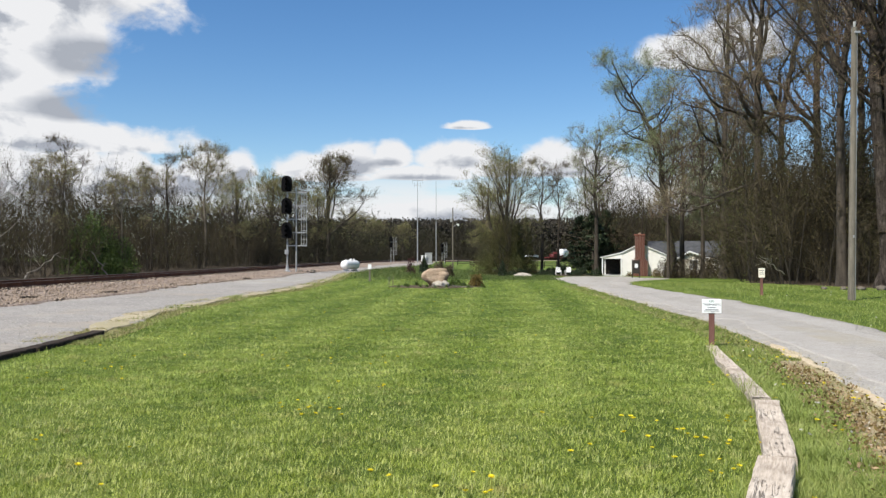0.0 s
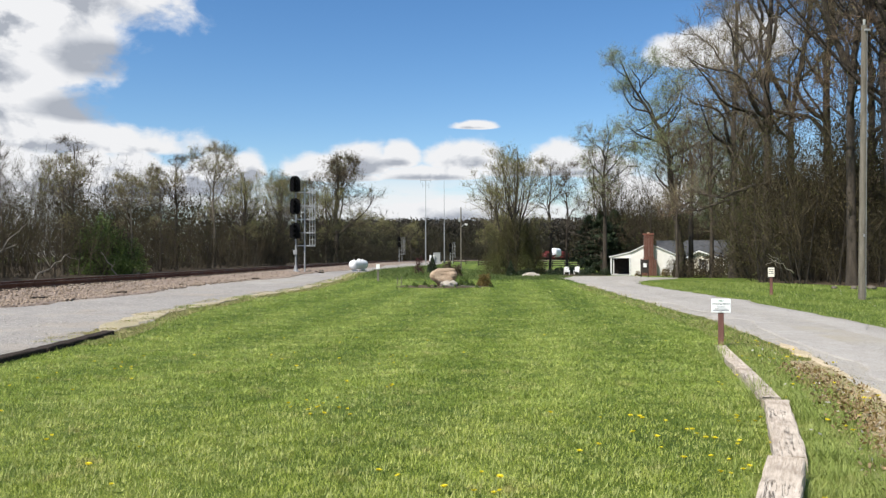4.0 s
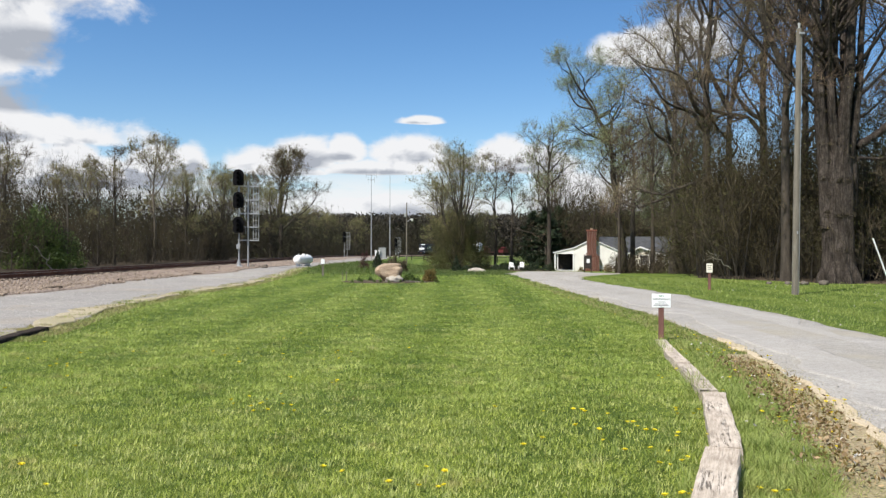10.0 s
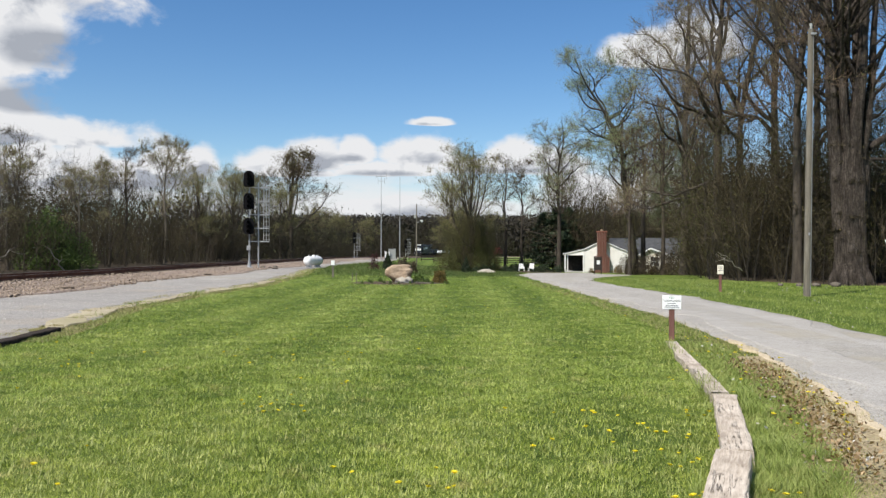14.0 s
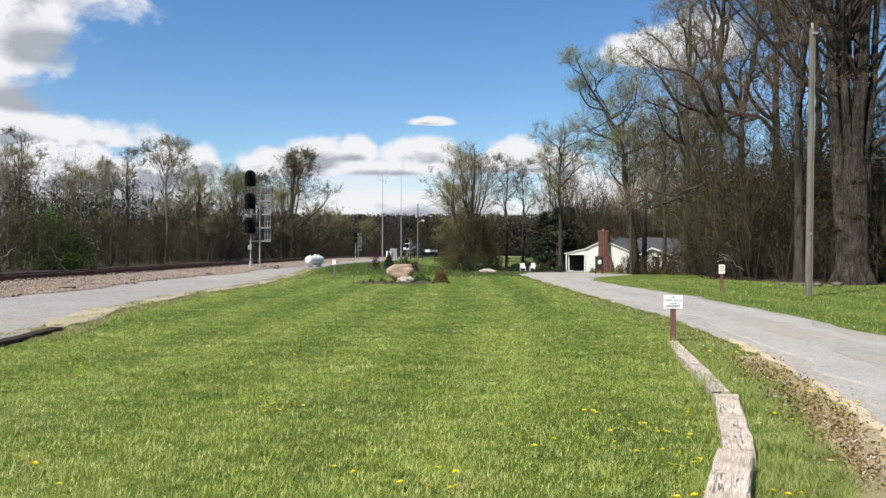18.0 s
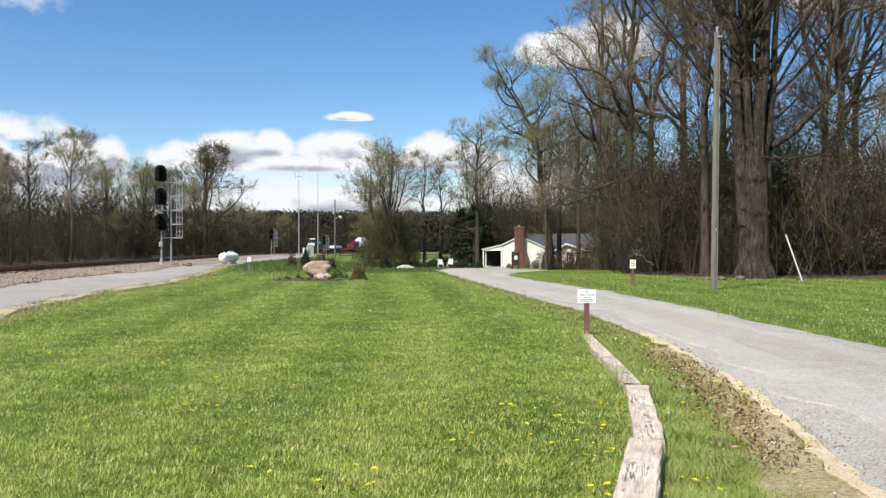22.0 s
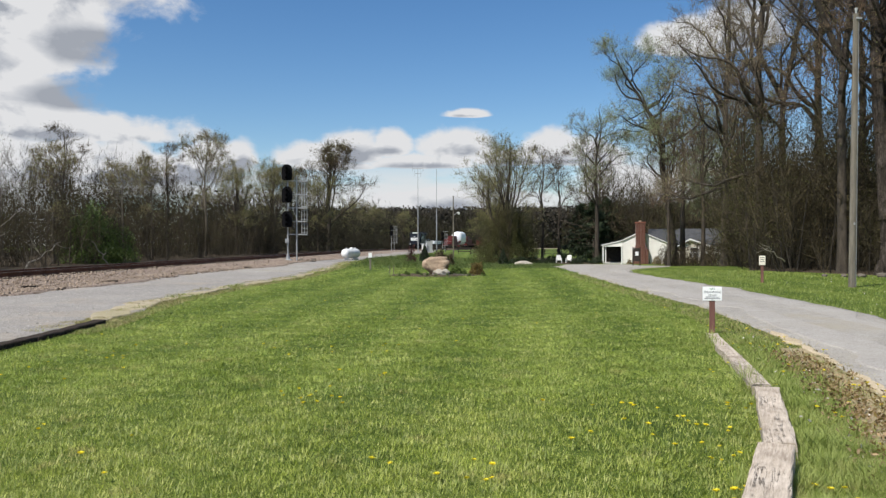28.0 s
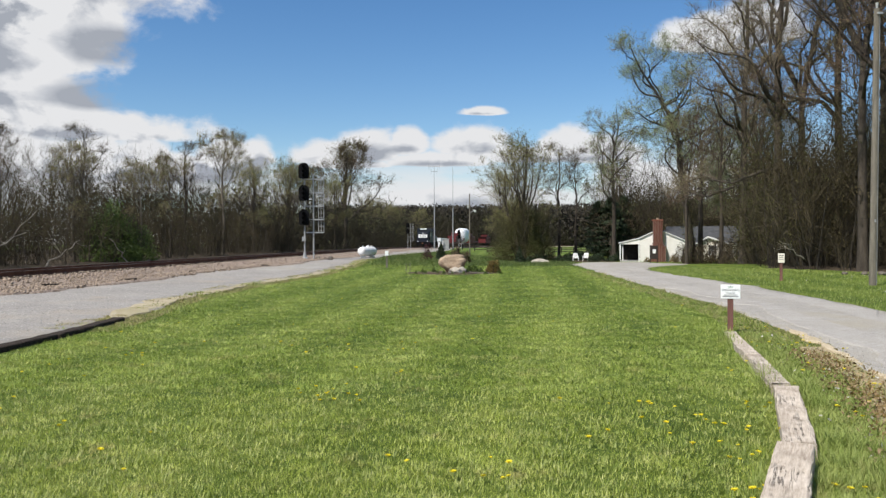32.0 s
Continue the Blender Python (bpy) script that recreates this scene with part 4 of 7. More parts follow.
# single trees
def limbed_tree(name, seed, label, spine, r0, limbs, bark=None, twig=None, leaf=None, n_twig=6000, n_leaf=1500, leaf_size=0.07, twig_len=1.0, twig_w=0.013, kids=(0, 9, 5), crook=0.2, up=0.07, spread=0.2, fork=0.75, ivy=0):
    """A tree with its own habit: a bent trunk (spine of x and height) and main limbs (height, azimuth, rise, length, radius)."""
    g = Grow(seed, (12, 7, 4, 3), (10, 10, 6, 4))
    sx, sz = np.array([p[0] for p in spine], float), np.array([p[1] for p in spine], float)
    zz = np.linspace(sz[0], sz[-1], 26)
    k = (zz - sz[0]) / (sz[-1] - sz[0])
    wob = np.cumsum(g.rng.normal(0, 0.035, (26, 2)), 0) * k[:, None]
    pts = np.stack([np.interp(zz, sz, sx) + wob[:, 0], wob[:, 1], zz], 1)
    pts[1:-1] = (pts[:-2] + 2 * pts[1:-1] + pts[2:]) / 4
    radii = r0 * (1 - 0.9 * k ** 1.15)
    radii[0] *= 1.5
    radii[1] *= 1.12
    g.tube(pts, radii, 12)
    g.tips.append(pts[-7:])
    for z, a, rise, length, r in limbs:
        i = int(np.argmin(np.abs(zz - z)))
        c = math.cos(radians(rise))
        g.branch(pts[i], (math.cos(radians(a)) * c, math.sin(radians(a)) * c, math.sin(radians(rise))), length, r, 1, 3, up, crook, kids, fork)
    root = thing(name, pose(0, 0, 0), label, "tree")
    v, f = g.trunk()
    soup("trunk", v, f, bark or BARK, root, smooth=True)
    v, f = g.spray(n_twig, twig_len, twig_w)
    soup("twig_spray", v, f, twig or TWIG_LIT, root, "fine twigs")
    if n_leaf:
        v, f = g.leaves(n_leaf, leaf_size, spread)
        soup("crown", v, f, leaf or LEAF_OLIVE, root, "sparse young spring leaves")
    if ivy:
        t = g.rng.random(ivy) ** 1.2 * 0.42
        at = np.stack([np.interp(t, k, pts[:, q]) for q in range(3)], 1)
        w = g.rng.normal(0, 1, (ivy, 3)) * [1, 1, 0.4]
        w /= np.linalg.norm(w, axis=1)[:, None]
        v, f = leaf_quads(g.rng, at + w * (np.interp(t, k, radii)[:, None] + g.rng.random((ivy, 1)) ** 2 * 0.5), 0.07)
        soup("ivy", v, f, LEAF_UNDER, root, "ivy and shoots round the trunk")
    return root


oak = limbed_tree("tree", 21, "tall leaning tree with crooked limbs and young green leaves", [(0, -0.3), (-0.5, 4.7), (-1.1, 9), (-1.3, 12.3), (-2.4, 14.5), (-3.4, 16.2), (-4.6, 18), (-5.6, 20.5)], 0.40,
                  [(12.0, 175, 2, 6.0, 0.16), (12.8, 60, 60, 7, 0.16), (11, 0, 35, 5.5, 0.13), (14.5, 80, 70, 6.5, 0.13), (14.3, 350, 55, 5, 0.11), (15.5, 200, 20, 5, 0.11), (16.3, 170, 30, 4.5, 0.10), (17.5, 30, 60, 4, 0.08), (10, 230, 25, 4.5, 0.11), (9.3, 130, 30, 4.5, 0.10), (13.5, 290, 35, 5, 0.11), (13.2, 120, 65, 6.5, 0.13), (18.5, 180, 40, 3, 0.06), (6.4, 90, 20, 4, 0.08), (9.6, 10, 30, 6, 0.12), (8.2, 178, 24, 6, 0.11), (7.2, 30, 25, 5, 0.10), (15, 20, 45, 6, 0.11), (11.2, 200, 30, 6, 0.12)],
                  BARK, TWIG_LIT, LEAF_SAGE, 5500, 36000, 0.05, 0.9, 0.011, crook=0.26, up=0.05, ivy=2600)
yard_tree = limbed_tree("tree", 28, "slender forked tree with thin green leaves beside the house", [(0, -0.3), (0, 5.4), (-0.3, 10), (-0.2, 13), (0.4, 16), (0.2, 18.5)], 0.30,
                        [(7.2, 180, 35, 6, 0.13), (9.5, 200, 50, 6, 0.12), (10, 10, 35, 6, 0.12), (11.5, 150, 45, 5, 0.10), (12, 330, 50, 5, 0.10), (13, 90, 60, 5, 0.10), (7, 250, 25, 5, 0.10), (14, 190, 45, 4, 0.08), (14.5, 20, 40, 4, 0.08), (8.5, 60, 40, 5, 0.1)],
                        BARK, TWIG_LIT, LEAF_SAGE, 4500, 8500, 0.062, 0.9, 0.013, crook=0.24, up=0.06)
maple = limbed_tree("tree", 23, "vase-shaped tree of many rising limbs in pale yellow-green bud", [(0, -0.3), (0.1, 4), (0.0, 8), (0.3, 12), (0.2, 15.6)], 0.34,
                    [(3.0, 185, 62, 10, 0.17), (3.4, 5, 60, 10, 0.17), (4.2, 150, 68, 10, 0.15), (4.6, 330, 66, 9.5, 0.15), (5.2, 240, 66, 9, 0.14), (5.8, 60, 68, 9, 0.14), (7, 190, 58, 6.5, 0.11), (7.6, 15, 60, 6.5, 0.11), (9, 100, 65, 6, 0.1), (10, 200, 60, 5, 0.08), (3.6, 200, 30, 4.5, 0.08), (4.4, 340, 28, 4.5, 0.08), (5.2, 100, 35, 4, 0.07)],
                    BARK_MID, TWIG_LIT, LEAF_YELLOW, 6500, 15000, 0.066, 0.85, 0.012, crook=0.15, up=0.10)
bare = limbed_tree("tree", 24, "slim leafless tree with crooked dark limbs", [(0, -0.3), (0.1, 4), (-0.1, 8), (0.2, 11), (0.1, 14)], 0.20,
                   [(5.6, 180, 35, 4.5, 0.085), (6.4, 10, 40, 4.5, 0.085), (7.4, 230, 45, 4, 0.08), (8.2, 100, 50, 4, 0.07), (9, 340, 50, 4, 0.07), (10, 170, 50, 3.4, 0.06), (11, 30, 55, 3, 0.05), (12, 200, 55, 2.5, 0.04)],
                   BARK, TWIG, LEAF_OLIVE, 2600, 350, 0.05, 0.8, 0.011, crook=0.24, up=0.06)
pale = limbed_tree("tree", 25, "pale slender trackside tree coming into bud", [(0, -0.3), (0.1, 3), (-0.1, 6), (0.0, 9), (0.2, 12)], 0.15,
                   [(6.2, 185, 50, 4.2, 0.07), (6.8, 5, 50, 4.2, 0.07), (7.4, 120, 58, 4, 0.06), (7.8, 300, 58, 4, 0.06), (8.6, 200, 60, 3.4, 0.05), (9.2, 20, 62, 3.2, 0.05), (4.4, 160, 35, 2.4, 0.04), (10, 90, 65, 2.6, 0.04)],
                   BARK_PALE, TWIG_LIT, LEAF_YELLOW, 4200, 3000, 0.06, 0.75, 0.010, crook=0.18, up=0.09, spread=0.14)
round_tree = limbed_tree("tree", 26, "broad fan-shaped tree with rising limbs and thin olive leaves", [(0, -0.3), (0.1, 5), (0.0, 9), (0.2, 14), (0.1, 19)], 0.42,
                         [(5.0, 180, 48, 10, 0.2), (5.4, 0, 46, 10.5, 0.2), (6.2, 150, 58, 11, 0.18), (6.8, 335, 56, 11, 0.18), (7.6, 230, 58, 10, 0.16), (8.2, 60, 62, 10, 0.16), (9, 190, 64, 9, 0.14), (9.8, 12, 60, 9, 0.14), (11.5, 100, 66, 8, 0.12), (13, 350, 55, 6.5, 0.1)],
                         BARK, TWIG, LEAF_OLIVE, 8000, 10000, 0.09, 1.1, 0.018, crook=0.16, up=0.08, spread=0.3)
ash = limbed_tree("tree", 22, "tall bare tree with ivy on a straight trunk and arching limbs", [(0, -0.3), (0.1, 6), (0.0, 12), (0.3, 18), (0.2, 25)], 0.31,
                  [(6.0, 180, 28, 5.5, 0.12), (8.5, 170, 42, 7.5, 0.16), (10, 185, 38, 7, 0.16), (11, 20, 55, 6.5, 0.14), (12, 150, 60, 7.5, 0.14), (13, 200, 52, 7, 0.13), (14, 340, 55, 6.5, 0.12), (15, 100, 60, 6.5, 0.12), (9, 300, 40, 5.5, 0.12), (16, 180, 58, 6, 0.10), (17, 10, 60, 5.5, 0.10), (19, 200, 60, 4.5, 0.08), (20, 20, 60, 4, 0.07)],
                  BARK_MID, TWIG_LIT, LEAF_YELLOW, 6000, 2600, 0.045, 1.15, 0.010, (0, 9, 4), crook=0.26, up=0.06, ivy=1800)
russet = limbed_tree("tree", 27, "tall forked bare tree with reddish budding twigs", [(0, -0.3), (-0.1, 5), (-0.2, 10.2), (0.9, 15), (1.4, 19), (1.6, 24)], 0.25,
                     [(10.2, 178, 62, 11, 0.19), (10.6, 60, 60, 8, 0.13), (7.5, 20, 35, 4.5, 0.09), (8.4, 200, 35, 5, 0.10), (12.5, 350, 45, 6, 0.11), (13.5, 120, 60, 7, 0.11), (14.5, 290, 55, 6, 0.1), (16, 10, 55, 5.5, 0.09), (17.5, 190, 60, 5, 0.08), (19, 30, 60, 4.5, 0.07)],
                     BARK_MID, TWIG_RED, LEAF_YELLOW, 5600, 2000, 0.045, 1.1, 0.010, (0, 9, 4), crook=0.24, up=0.07)
put(oak, 18.4, 77, 0)
put(yard_tree, 14.9, 103, 0, 1.04)
put(maple, 3.75, 104, 0)
put(bare, 8.6, 110, 0, 1.06)
put(pale, -27.1, 80, 0, 1.0)
put(round_tree, -28.2, 153, 20, 1.05)
put(ash, 17.0, 50.5, 0)
put(russet, 19.2, 52, 0)
for proto, x, y, turn, k in (
    (bare, 10.9, 110, 140, 1.02), (russet, 17.5, 75.6, 40, 0.62), (bare, 20.4, 75, 60, 1.1), (ash, 18.9, 63.5, 20, 1.02), (ash, 21.0, 51.5, 330, 1.0), (maple, 1.6, 112, 130, 0.8), (bare, 22.6, 72, 120, 1.2), (yard_tree, 21.8, 88, 160, 1.0),
    (russet, 27.0, 45, 20, 1.0), (russet, 29.0, 47, 100, 1.05), (ash, 31.0, 50, 80, 1.05), (russet, 33.5, 52, 300, 1.1), (ash, 37.5, 48, 190, 1.0), (russet, 34.5, 43, 160, 0.9), (ash, 21.7, 47, 120, 0.85),
    (oak, 26.5, 90, 150, 0.85), (russet, 26.5, 84, 30, 0.95), (oak, 33, 108, 10, 0.8), (ash, 27, 118, 80, 0.8), (bare, 17.5, 118, 80, 1.15),
    (pale, -26.6, 60, 90, 0.6), (maple, -28.5, 112, 40, 0.8), (round_tree, -29, 126, 140, 0.68), (maple, -27.5, 140, 260, 0.8), (pale, -27.6, 52, 200, 0.62), (bare, -29.5, 47, 290, 0.58), (bare, -29, 56, 30, 0.66), (pale, -28.4, 70, 150, 0.72),
    (maple, -27.5, 92, 300, 0.66), (bare, -28.5, 128, 160, 0.9), (maple, -30, 195, 80, 0.8), (pale, -31, 36, 10, 0.58), (maple, -29, 232, 10, 0.8), (pale, -30.5, 41, 70, 0.58), (maple, -24, 262, 190, 0.8), (bare, -27.4, 71, 250, 0.7),
):
    again(proto, x, y, turn, k)


def great_tree():
    """The broad old tree at the edge of the woods: a fluted bole that parts into close upright leaders, shaggy with short shoots."""
    g = Grow(40, (36, 16, 5, 3), (60, 26, 5, 3))
    g.flute = 0.045
    root = thing("great_tree", pose(0, 0, 0), "massive old tree with furrowed grey bark and many leaders", "tree")
    g.tube([(0, 0, -0.3), (0.0, 0, 0.4), (0.02, 0, 1.6), (-0.05, 0, 3.4), (-0.1, 0, 5.2), (-0.1, 0, 7.0), (0.0, 0, 9.0)], [1.0, 0.84, 0.74, 0.74, 0.76, 0.6, 0.3], 36)
    first = len(g.v)
    for a, out, lean, z, r, l in ((180, 0.62, 0.07, 2.8, 0.38, 22), (172, 0.26, 0.015, 4.2, 0.42, 24), (10, 0.30, 0.03, 4.0, 0.42, 24), (0, 0.64, 0.075, 3.4, 0.36, 22), (100, 0.45, 0.10, 4.0, 0.33, 20), (265, 0.45, 0.04, 5.0, 0.35, 21), (225, 0.6, 0.14, 6.0, 0.24, 14), (330, 0.6, 0.16, 6.4, 0.24, 14)):
        c, q = math.cos(radians(a)), math.sin(radians(a))
        w = np.array([c * lean, q * lean, 1.0])
        g.branch((c * out * 0.8, q * out * 0.8, z), w / np.linalg.norm(w), l, r, 1, 3, 0.10, 0.035, (0, 12, 5), 0.75)
    # the long low limb and the shoots under it
    g.branch((0.8, -0.2, 6.9), (0.85, -0.1, 0.42), 11, 0.20, 1, 3, 0.05, 0.07, (0, 9, 5), 0.7)
    g.branch((0.8, -0.3, 6.3), (0.95, -0.1, 0.02), 6, 0.08, 1, 3, 0.03, 0.12, (0, 7, 4), 0.7)
    # root flare
    for a in range(0, 360, 45):
        c, q = math.cos(radians(a)), math.sin(radians(a))
        g.tube([(c * 0.54, q * 0.54, 1.2), (c * 0.76, q * 0.76, 0.4), (c * 1.0, q * 1.0, -0.15)], [0.16, 0.26, 0.2], 7)
    v, f = g.trunk()
    soup("trunk", v, f, BARK_BIG, root, smooth=True)
    v, f = g.spray(6500, 1.2, 0.011)
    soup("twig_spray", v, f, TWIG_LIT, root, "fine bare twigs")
    v, f = g.leaves(2200, 0.05, 0.3)
    soup("crown", v, f, LEAF_OLIVE, root, "sparse buds")
    # tufts of short shoots on bole and leaders
    rng = np.random.default_rng(44)
    bark = np.concatenate(g.v[:first + 8])
    bark = bark[(bark[:, 2] > 1.5) & (bark[:, 2] < 16)]
    seat = bark[rng.integers(0, len(bark), 330)]
    c = (seat[:, None, :] + rng.normal(0, 0.07, (330, 16, 3))).reshape(-1, 3)
    v, f = leaf_quads(rng, c, 0.075, 0.3, 0.5)
    soup("shoot_growth", v, f, TWIG_DARK_SHADED, root, "dark tufts of short shoots on the bark")
    return root


put(great_tree(), 18.6, 37.0, 0, 0.9)
again(russet, 17.3, 39.5, 30, 0.95)


def conifer(name, seed, tall, wide, label, count=5200, size=0.16):
    """A dark evergreen: trunk and drooping tiers of needles."""
    rng = np.random.default_rng(seed)
    root = thing(name, pose(0, 0, 0), label, "tree")
    g = Grow(seed)
    g.tube([(0, 0, -0.2), (0.05, 0, tall * 0.5), (0, 0, tall)], [0.2, 0.13, 0.02], 7)
    cs = []
    for _ in range(90):
        h = rng.uniform(0.1, 0.98)
        a = rng.uniform(0, 2 * np.pi)
        l = wide * (1 - h) ** 0.7 * rng.uniform(0.65, 1.1)
        e = np.array([math.cos(a) * l, math.sin(a) * l, tall * h - 0.12 * l])
        s = np.array([0, 0, tall * h])
        g.tube([s, (s + e) / 2 + [0, 0, 0.1], e], [0.035, 0.025, 0.01], 3)
        k = rng.random((count // 90, 1)) ** 0.6
        cs.append(s + (e - s) * k + rng.normal(0, 0.16, (count // 90, 3)) * [1, 1, 0.7])
    v, f = g.trunk()
    soup("trunk", v, f, BARK, root)
    v, f = leaf_quads(rng, np.concatenate(cs), size)
    soup("crown", v, f, LEAF_DARK, root, "dark drooping needles")
    return root


pine = put(conifer("evergreen_tree", 61, 8.5, 3.8, "dark evergreen tree beside the white house", 9000, 0.14), 15.6, 111, 0)
for x, y, t, k in ((14.3, 114, 80, 0.95), (18.3, 117, 200, 1.05), (17.2, 114, 140, 0.8)):
    again(pine, x, y, t, k)
under = put(bush("understory_bush", 63, (5.6, 4.4, 6.6), 26000, 0.052, LEAF_UNDER, "tall olive-green bush under the trees", 9), 3.2, 102.5)
for x, y, t, k in ((5.6, 105, 70, 0.95), (1.3, 106, 140, 0.8), (3.6, 106, 200, 1.1)):
    again(under, x, y, t, k)
vine = put(bush("brown_thicket_bush", 64, (3.2, 2.4, 2.4), 1500, 0.08, LEAF_BROWN, "tangled brown brush at the foot of the trees", 9), 19.3, 79)
for x, y, t, k in ((17.6, 77.5, 70, 0.75), (18.6, 76.2, 10, 0.7), (20.0, 75.0, 130, 0.9), (21.2, 77, 140, 0.9), (22.3, 76, 200, 1.0), (24.0, 75, 20, 1.1), (25.5, 79, 90, 1.2), (20.4, 72, 300, 0.7)):
    again(vine, x, y, t, k)
holly = put(bush("evergreen_bush", 62, (3.2, 2.8, 3.0), 4500, 0.07, LEAF_HOLLY, "large glossy evergreen bush at the edge of the woods"), -25.4, 53.5)
for x, y, t, k in ((-26.4, 54.5, 80, 1.25), (-24.3, 54.6, 200, 0.75)):
    again(holly, x, y, t, k)


# ---- trackside things ----
def target_head(parent, z, x=0.0, y=-0.3, lens=None):
    """A signal head: rounded black backing plate, three hooded lamps behind one another in a column, and a bracket."""
    bm = bmesh.new()
    out = []
    for k in range(13):
        a = math.pi * k / 12
        out.append((0.39 * math.cos(a), 0.22 + 0.39 * math.sin(a)))
    for k in range(9):
        a = math.pi + math.pi * k / 8
        out.append((0.39 * math.copysign(abs(math.cos(a)) ** 0.5, math.cos(a)), -0.42 + 0.17 * math.sin(a)))
    prism(bm, out, -0.02, 0.02)
    head = part("signal_head", bm, BLACK, parent, "black oval signal head")
    head.matrix_basis = pose(x, y, z)
    for dz in (0.34, 0.0, -0.34):
        bm = bmesh.new()
        rod(bm, (0, -0.02, dz), (0, -0.30, dz - 0.03), 0.13, 0.14, 12, False)
        part("hood", bm, BLACK, head)
        part("lens", one(rod, (0, -0.025, dz), (0, -0.05, dz), 0.10, sides=12), BLACK, head)
    part("bracket", one(box, (0.1, 0.34, 0.12), (0, 0.18, 0), 0.01), BLACK, head)
    part("lamp_case", one(box, (0.3, 0.2, 0.85), (0, 0.1, 0), 0.03), BLACK, head)
    return head


def rail_signal(name, m, label, heads, mast_top, ladder=True):
    root = thing(name, m, label, "railway signal")
    part("mast", one(rod, (0, 0, 0.2), (0, 0, mast_top), 0.065, 0.055, 12), ALUMINIUM, root, "grey metal mast")
    bm = bmesh.new()
    rod(bm, (0, 0, 0.0), (0, 0, 0.5), 0.17, 0.085, 12)
    box(bm, (0.5, 0.5, 0.14), (0, 0, 0.0), 0.02)
    part("base", bm, ALUMINIUM, root, "flared metal base")
    for z in heads:
        target_head(root, z)
    part("relay_box", one(box, (0.26, 0.2, 0.34), (-0.02, -0.17, 1.45), 0.015), ALUMINIUM, root)
    if ladder:
        part("ladder_pole", one(rod, (0.66, 0, -0.1), (0.66, 0, mast_top - 0.2), 0.06, 0.05, 10), ALUMINIUM, root)
        lad = part("ladder", one(rod, (1.03, 0, 1.9), (1.03, 0, mast_top - 0.3), 0.028, sides=6), ALUMINIUM, root, "pale metal ladder with safety cage")
        for x in (1.22, 1.42):
            part("ladder_rail", one(rod, (x, 0.05, 1.9), (x, 0.05, mast_top - 0.5 * (x - 0.7)), 0.026, sides=6), ALUMINIUM, lad)
        rung = None
        z = 2.05
        while z < mast_top - 0.5:
            if rung is None:
                rung = part("rung", one(rod, (1.03, 0, 0), (1.42, 0.05, 0), 0.018, sides=6), ALUMINIUM, lad)
                rung.matrix_basis = pose(0, 0, z)
            else:
                twin(rung, "rung", pose(0, 0, z), lad)
            z += 0.33
        for z in (1.93, 2.9, 3.9, 4.9, 5.9):
            bm = bmesh.new()
            box(bm, (1.42, 0.05, 0.07), (0.72, 0, z))
            box(bm, (0.6, 0.5, 0.03), (1.1, 0.1, z - 0.03))
            part("platform", bm, ALUMINIUM, root)
        for z in (2.4, 3.4, 4.4):
            part("handrail", one(rod, (0.45, 0.1, z), (0.45, 0.1, z + 0.5), 0.02, sides=6), ALUMINIUM, root)
    return root


sig_z = ground_z(-14.1, 60) + 0.1
rail_signal("railway_signal", pose(-14.1, 60, sig_z, 0, 0, 4), "railway signal mast with three black oval heads and a ladder", (6.76 - sig_z, 5.12 - sig_z, 3.3 - sig_z), 6.5)
rail_signal("distant_signal", pose(-14.9, 140, ground_z(-14.9, 140) + 0.15) @ Matrix.Scale(0.72, 4), "distant railway signal with two dark heads", (5.6, 4.2), 6.0)
rail_signal("distant_signal", pose(-6.6, 152, ground_z(-6.6, 152)) @ Matrix.Scale(0.66, 4), "distant railway signal with ladder near the cabinet", (5.2, 3.9), 5.8)


def mast(name, x, y, split, top, label, arms):
    z = ground_z(x, y)
    root = thing(name, pose(x, y, z), label, "pole")
    part("lower_pole", one(rod, (0, 0, -0.1), (0, 0, split - z), 0.11, 0.085, 10), STEEL, root)
    part("upper_mast", one(rod, (0, 0, split - z), (0, 0, top - z), 0.05, 0.035, 8), STEEL, root)
    for dz, w in arms:
        part("antenna_arm", one(rod, (-w, 0, top - z + dz), (w, 0, top - z + dz), 0.03, sides=6), ALUMINIUM, root)
        for s in (-1, 1):
            part("antenna_rod", one(rod, (s * w, 0, top - z + dz - 0.5), (s * w, 0, top - z + dz + 0.5), 0.022, sides=6), ALUMINIUM, root)
    return root


mast("antenna_mast", -10.3, 140, 7.9, 14.4, "tall slim grey antenna mast with crossed arms", ((-0.1, 0.9), (-0.9, 0.55)))
mast("antenna_mast", -7.1, 140, 7.0, 14.2, "tall slim grey antenna mast", ())


def lamp_pole():
    z = ground_z(-3.35, 108)
    root = thing("street_lamp", pose(-3.26, 108, z), "tall grey wooden pole with a white street lamp", "street lamp")
    part("pole", one(rod, (0, 0, -0.2), (0, 0, 7.75 - z), 0.10, 0.075, 10), POLE_WOOD, root)
    part("junction_box", one(box, (0.26, 0.2, 0.5), (-0.2, -0.05, 6.1 - z), 0.02), CABINET, root)
    part("arm", one(rod, (0, 0, 5.2 - z), (0.5, -0.1, 5.5 - z), 0.035, sides=6), STEEL, root)
    head = part("lamp_head", one(box, (0.4, 0.22, 0.11), (0.66, -0.1, 5.55 - z), 0.04), WHITE, root)
    part("lamp_bowl", one(rod, (0.72, -0.1, 5.3 - z), (0.72, -0.1, 5.5 - z), 0.10, 0.17, 12), WHITE, head)


lamp_pole()


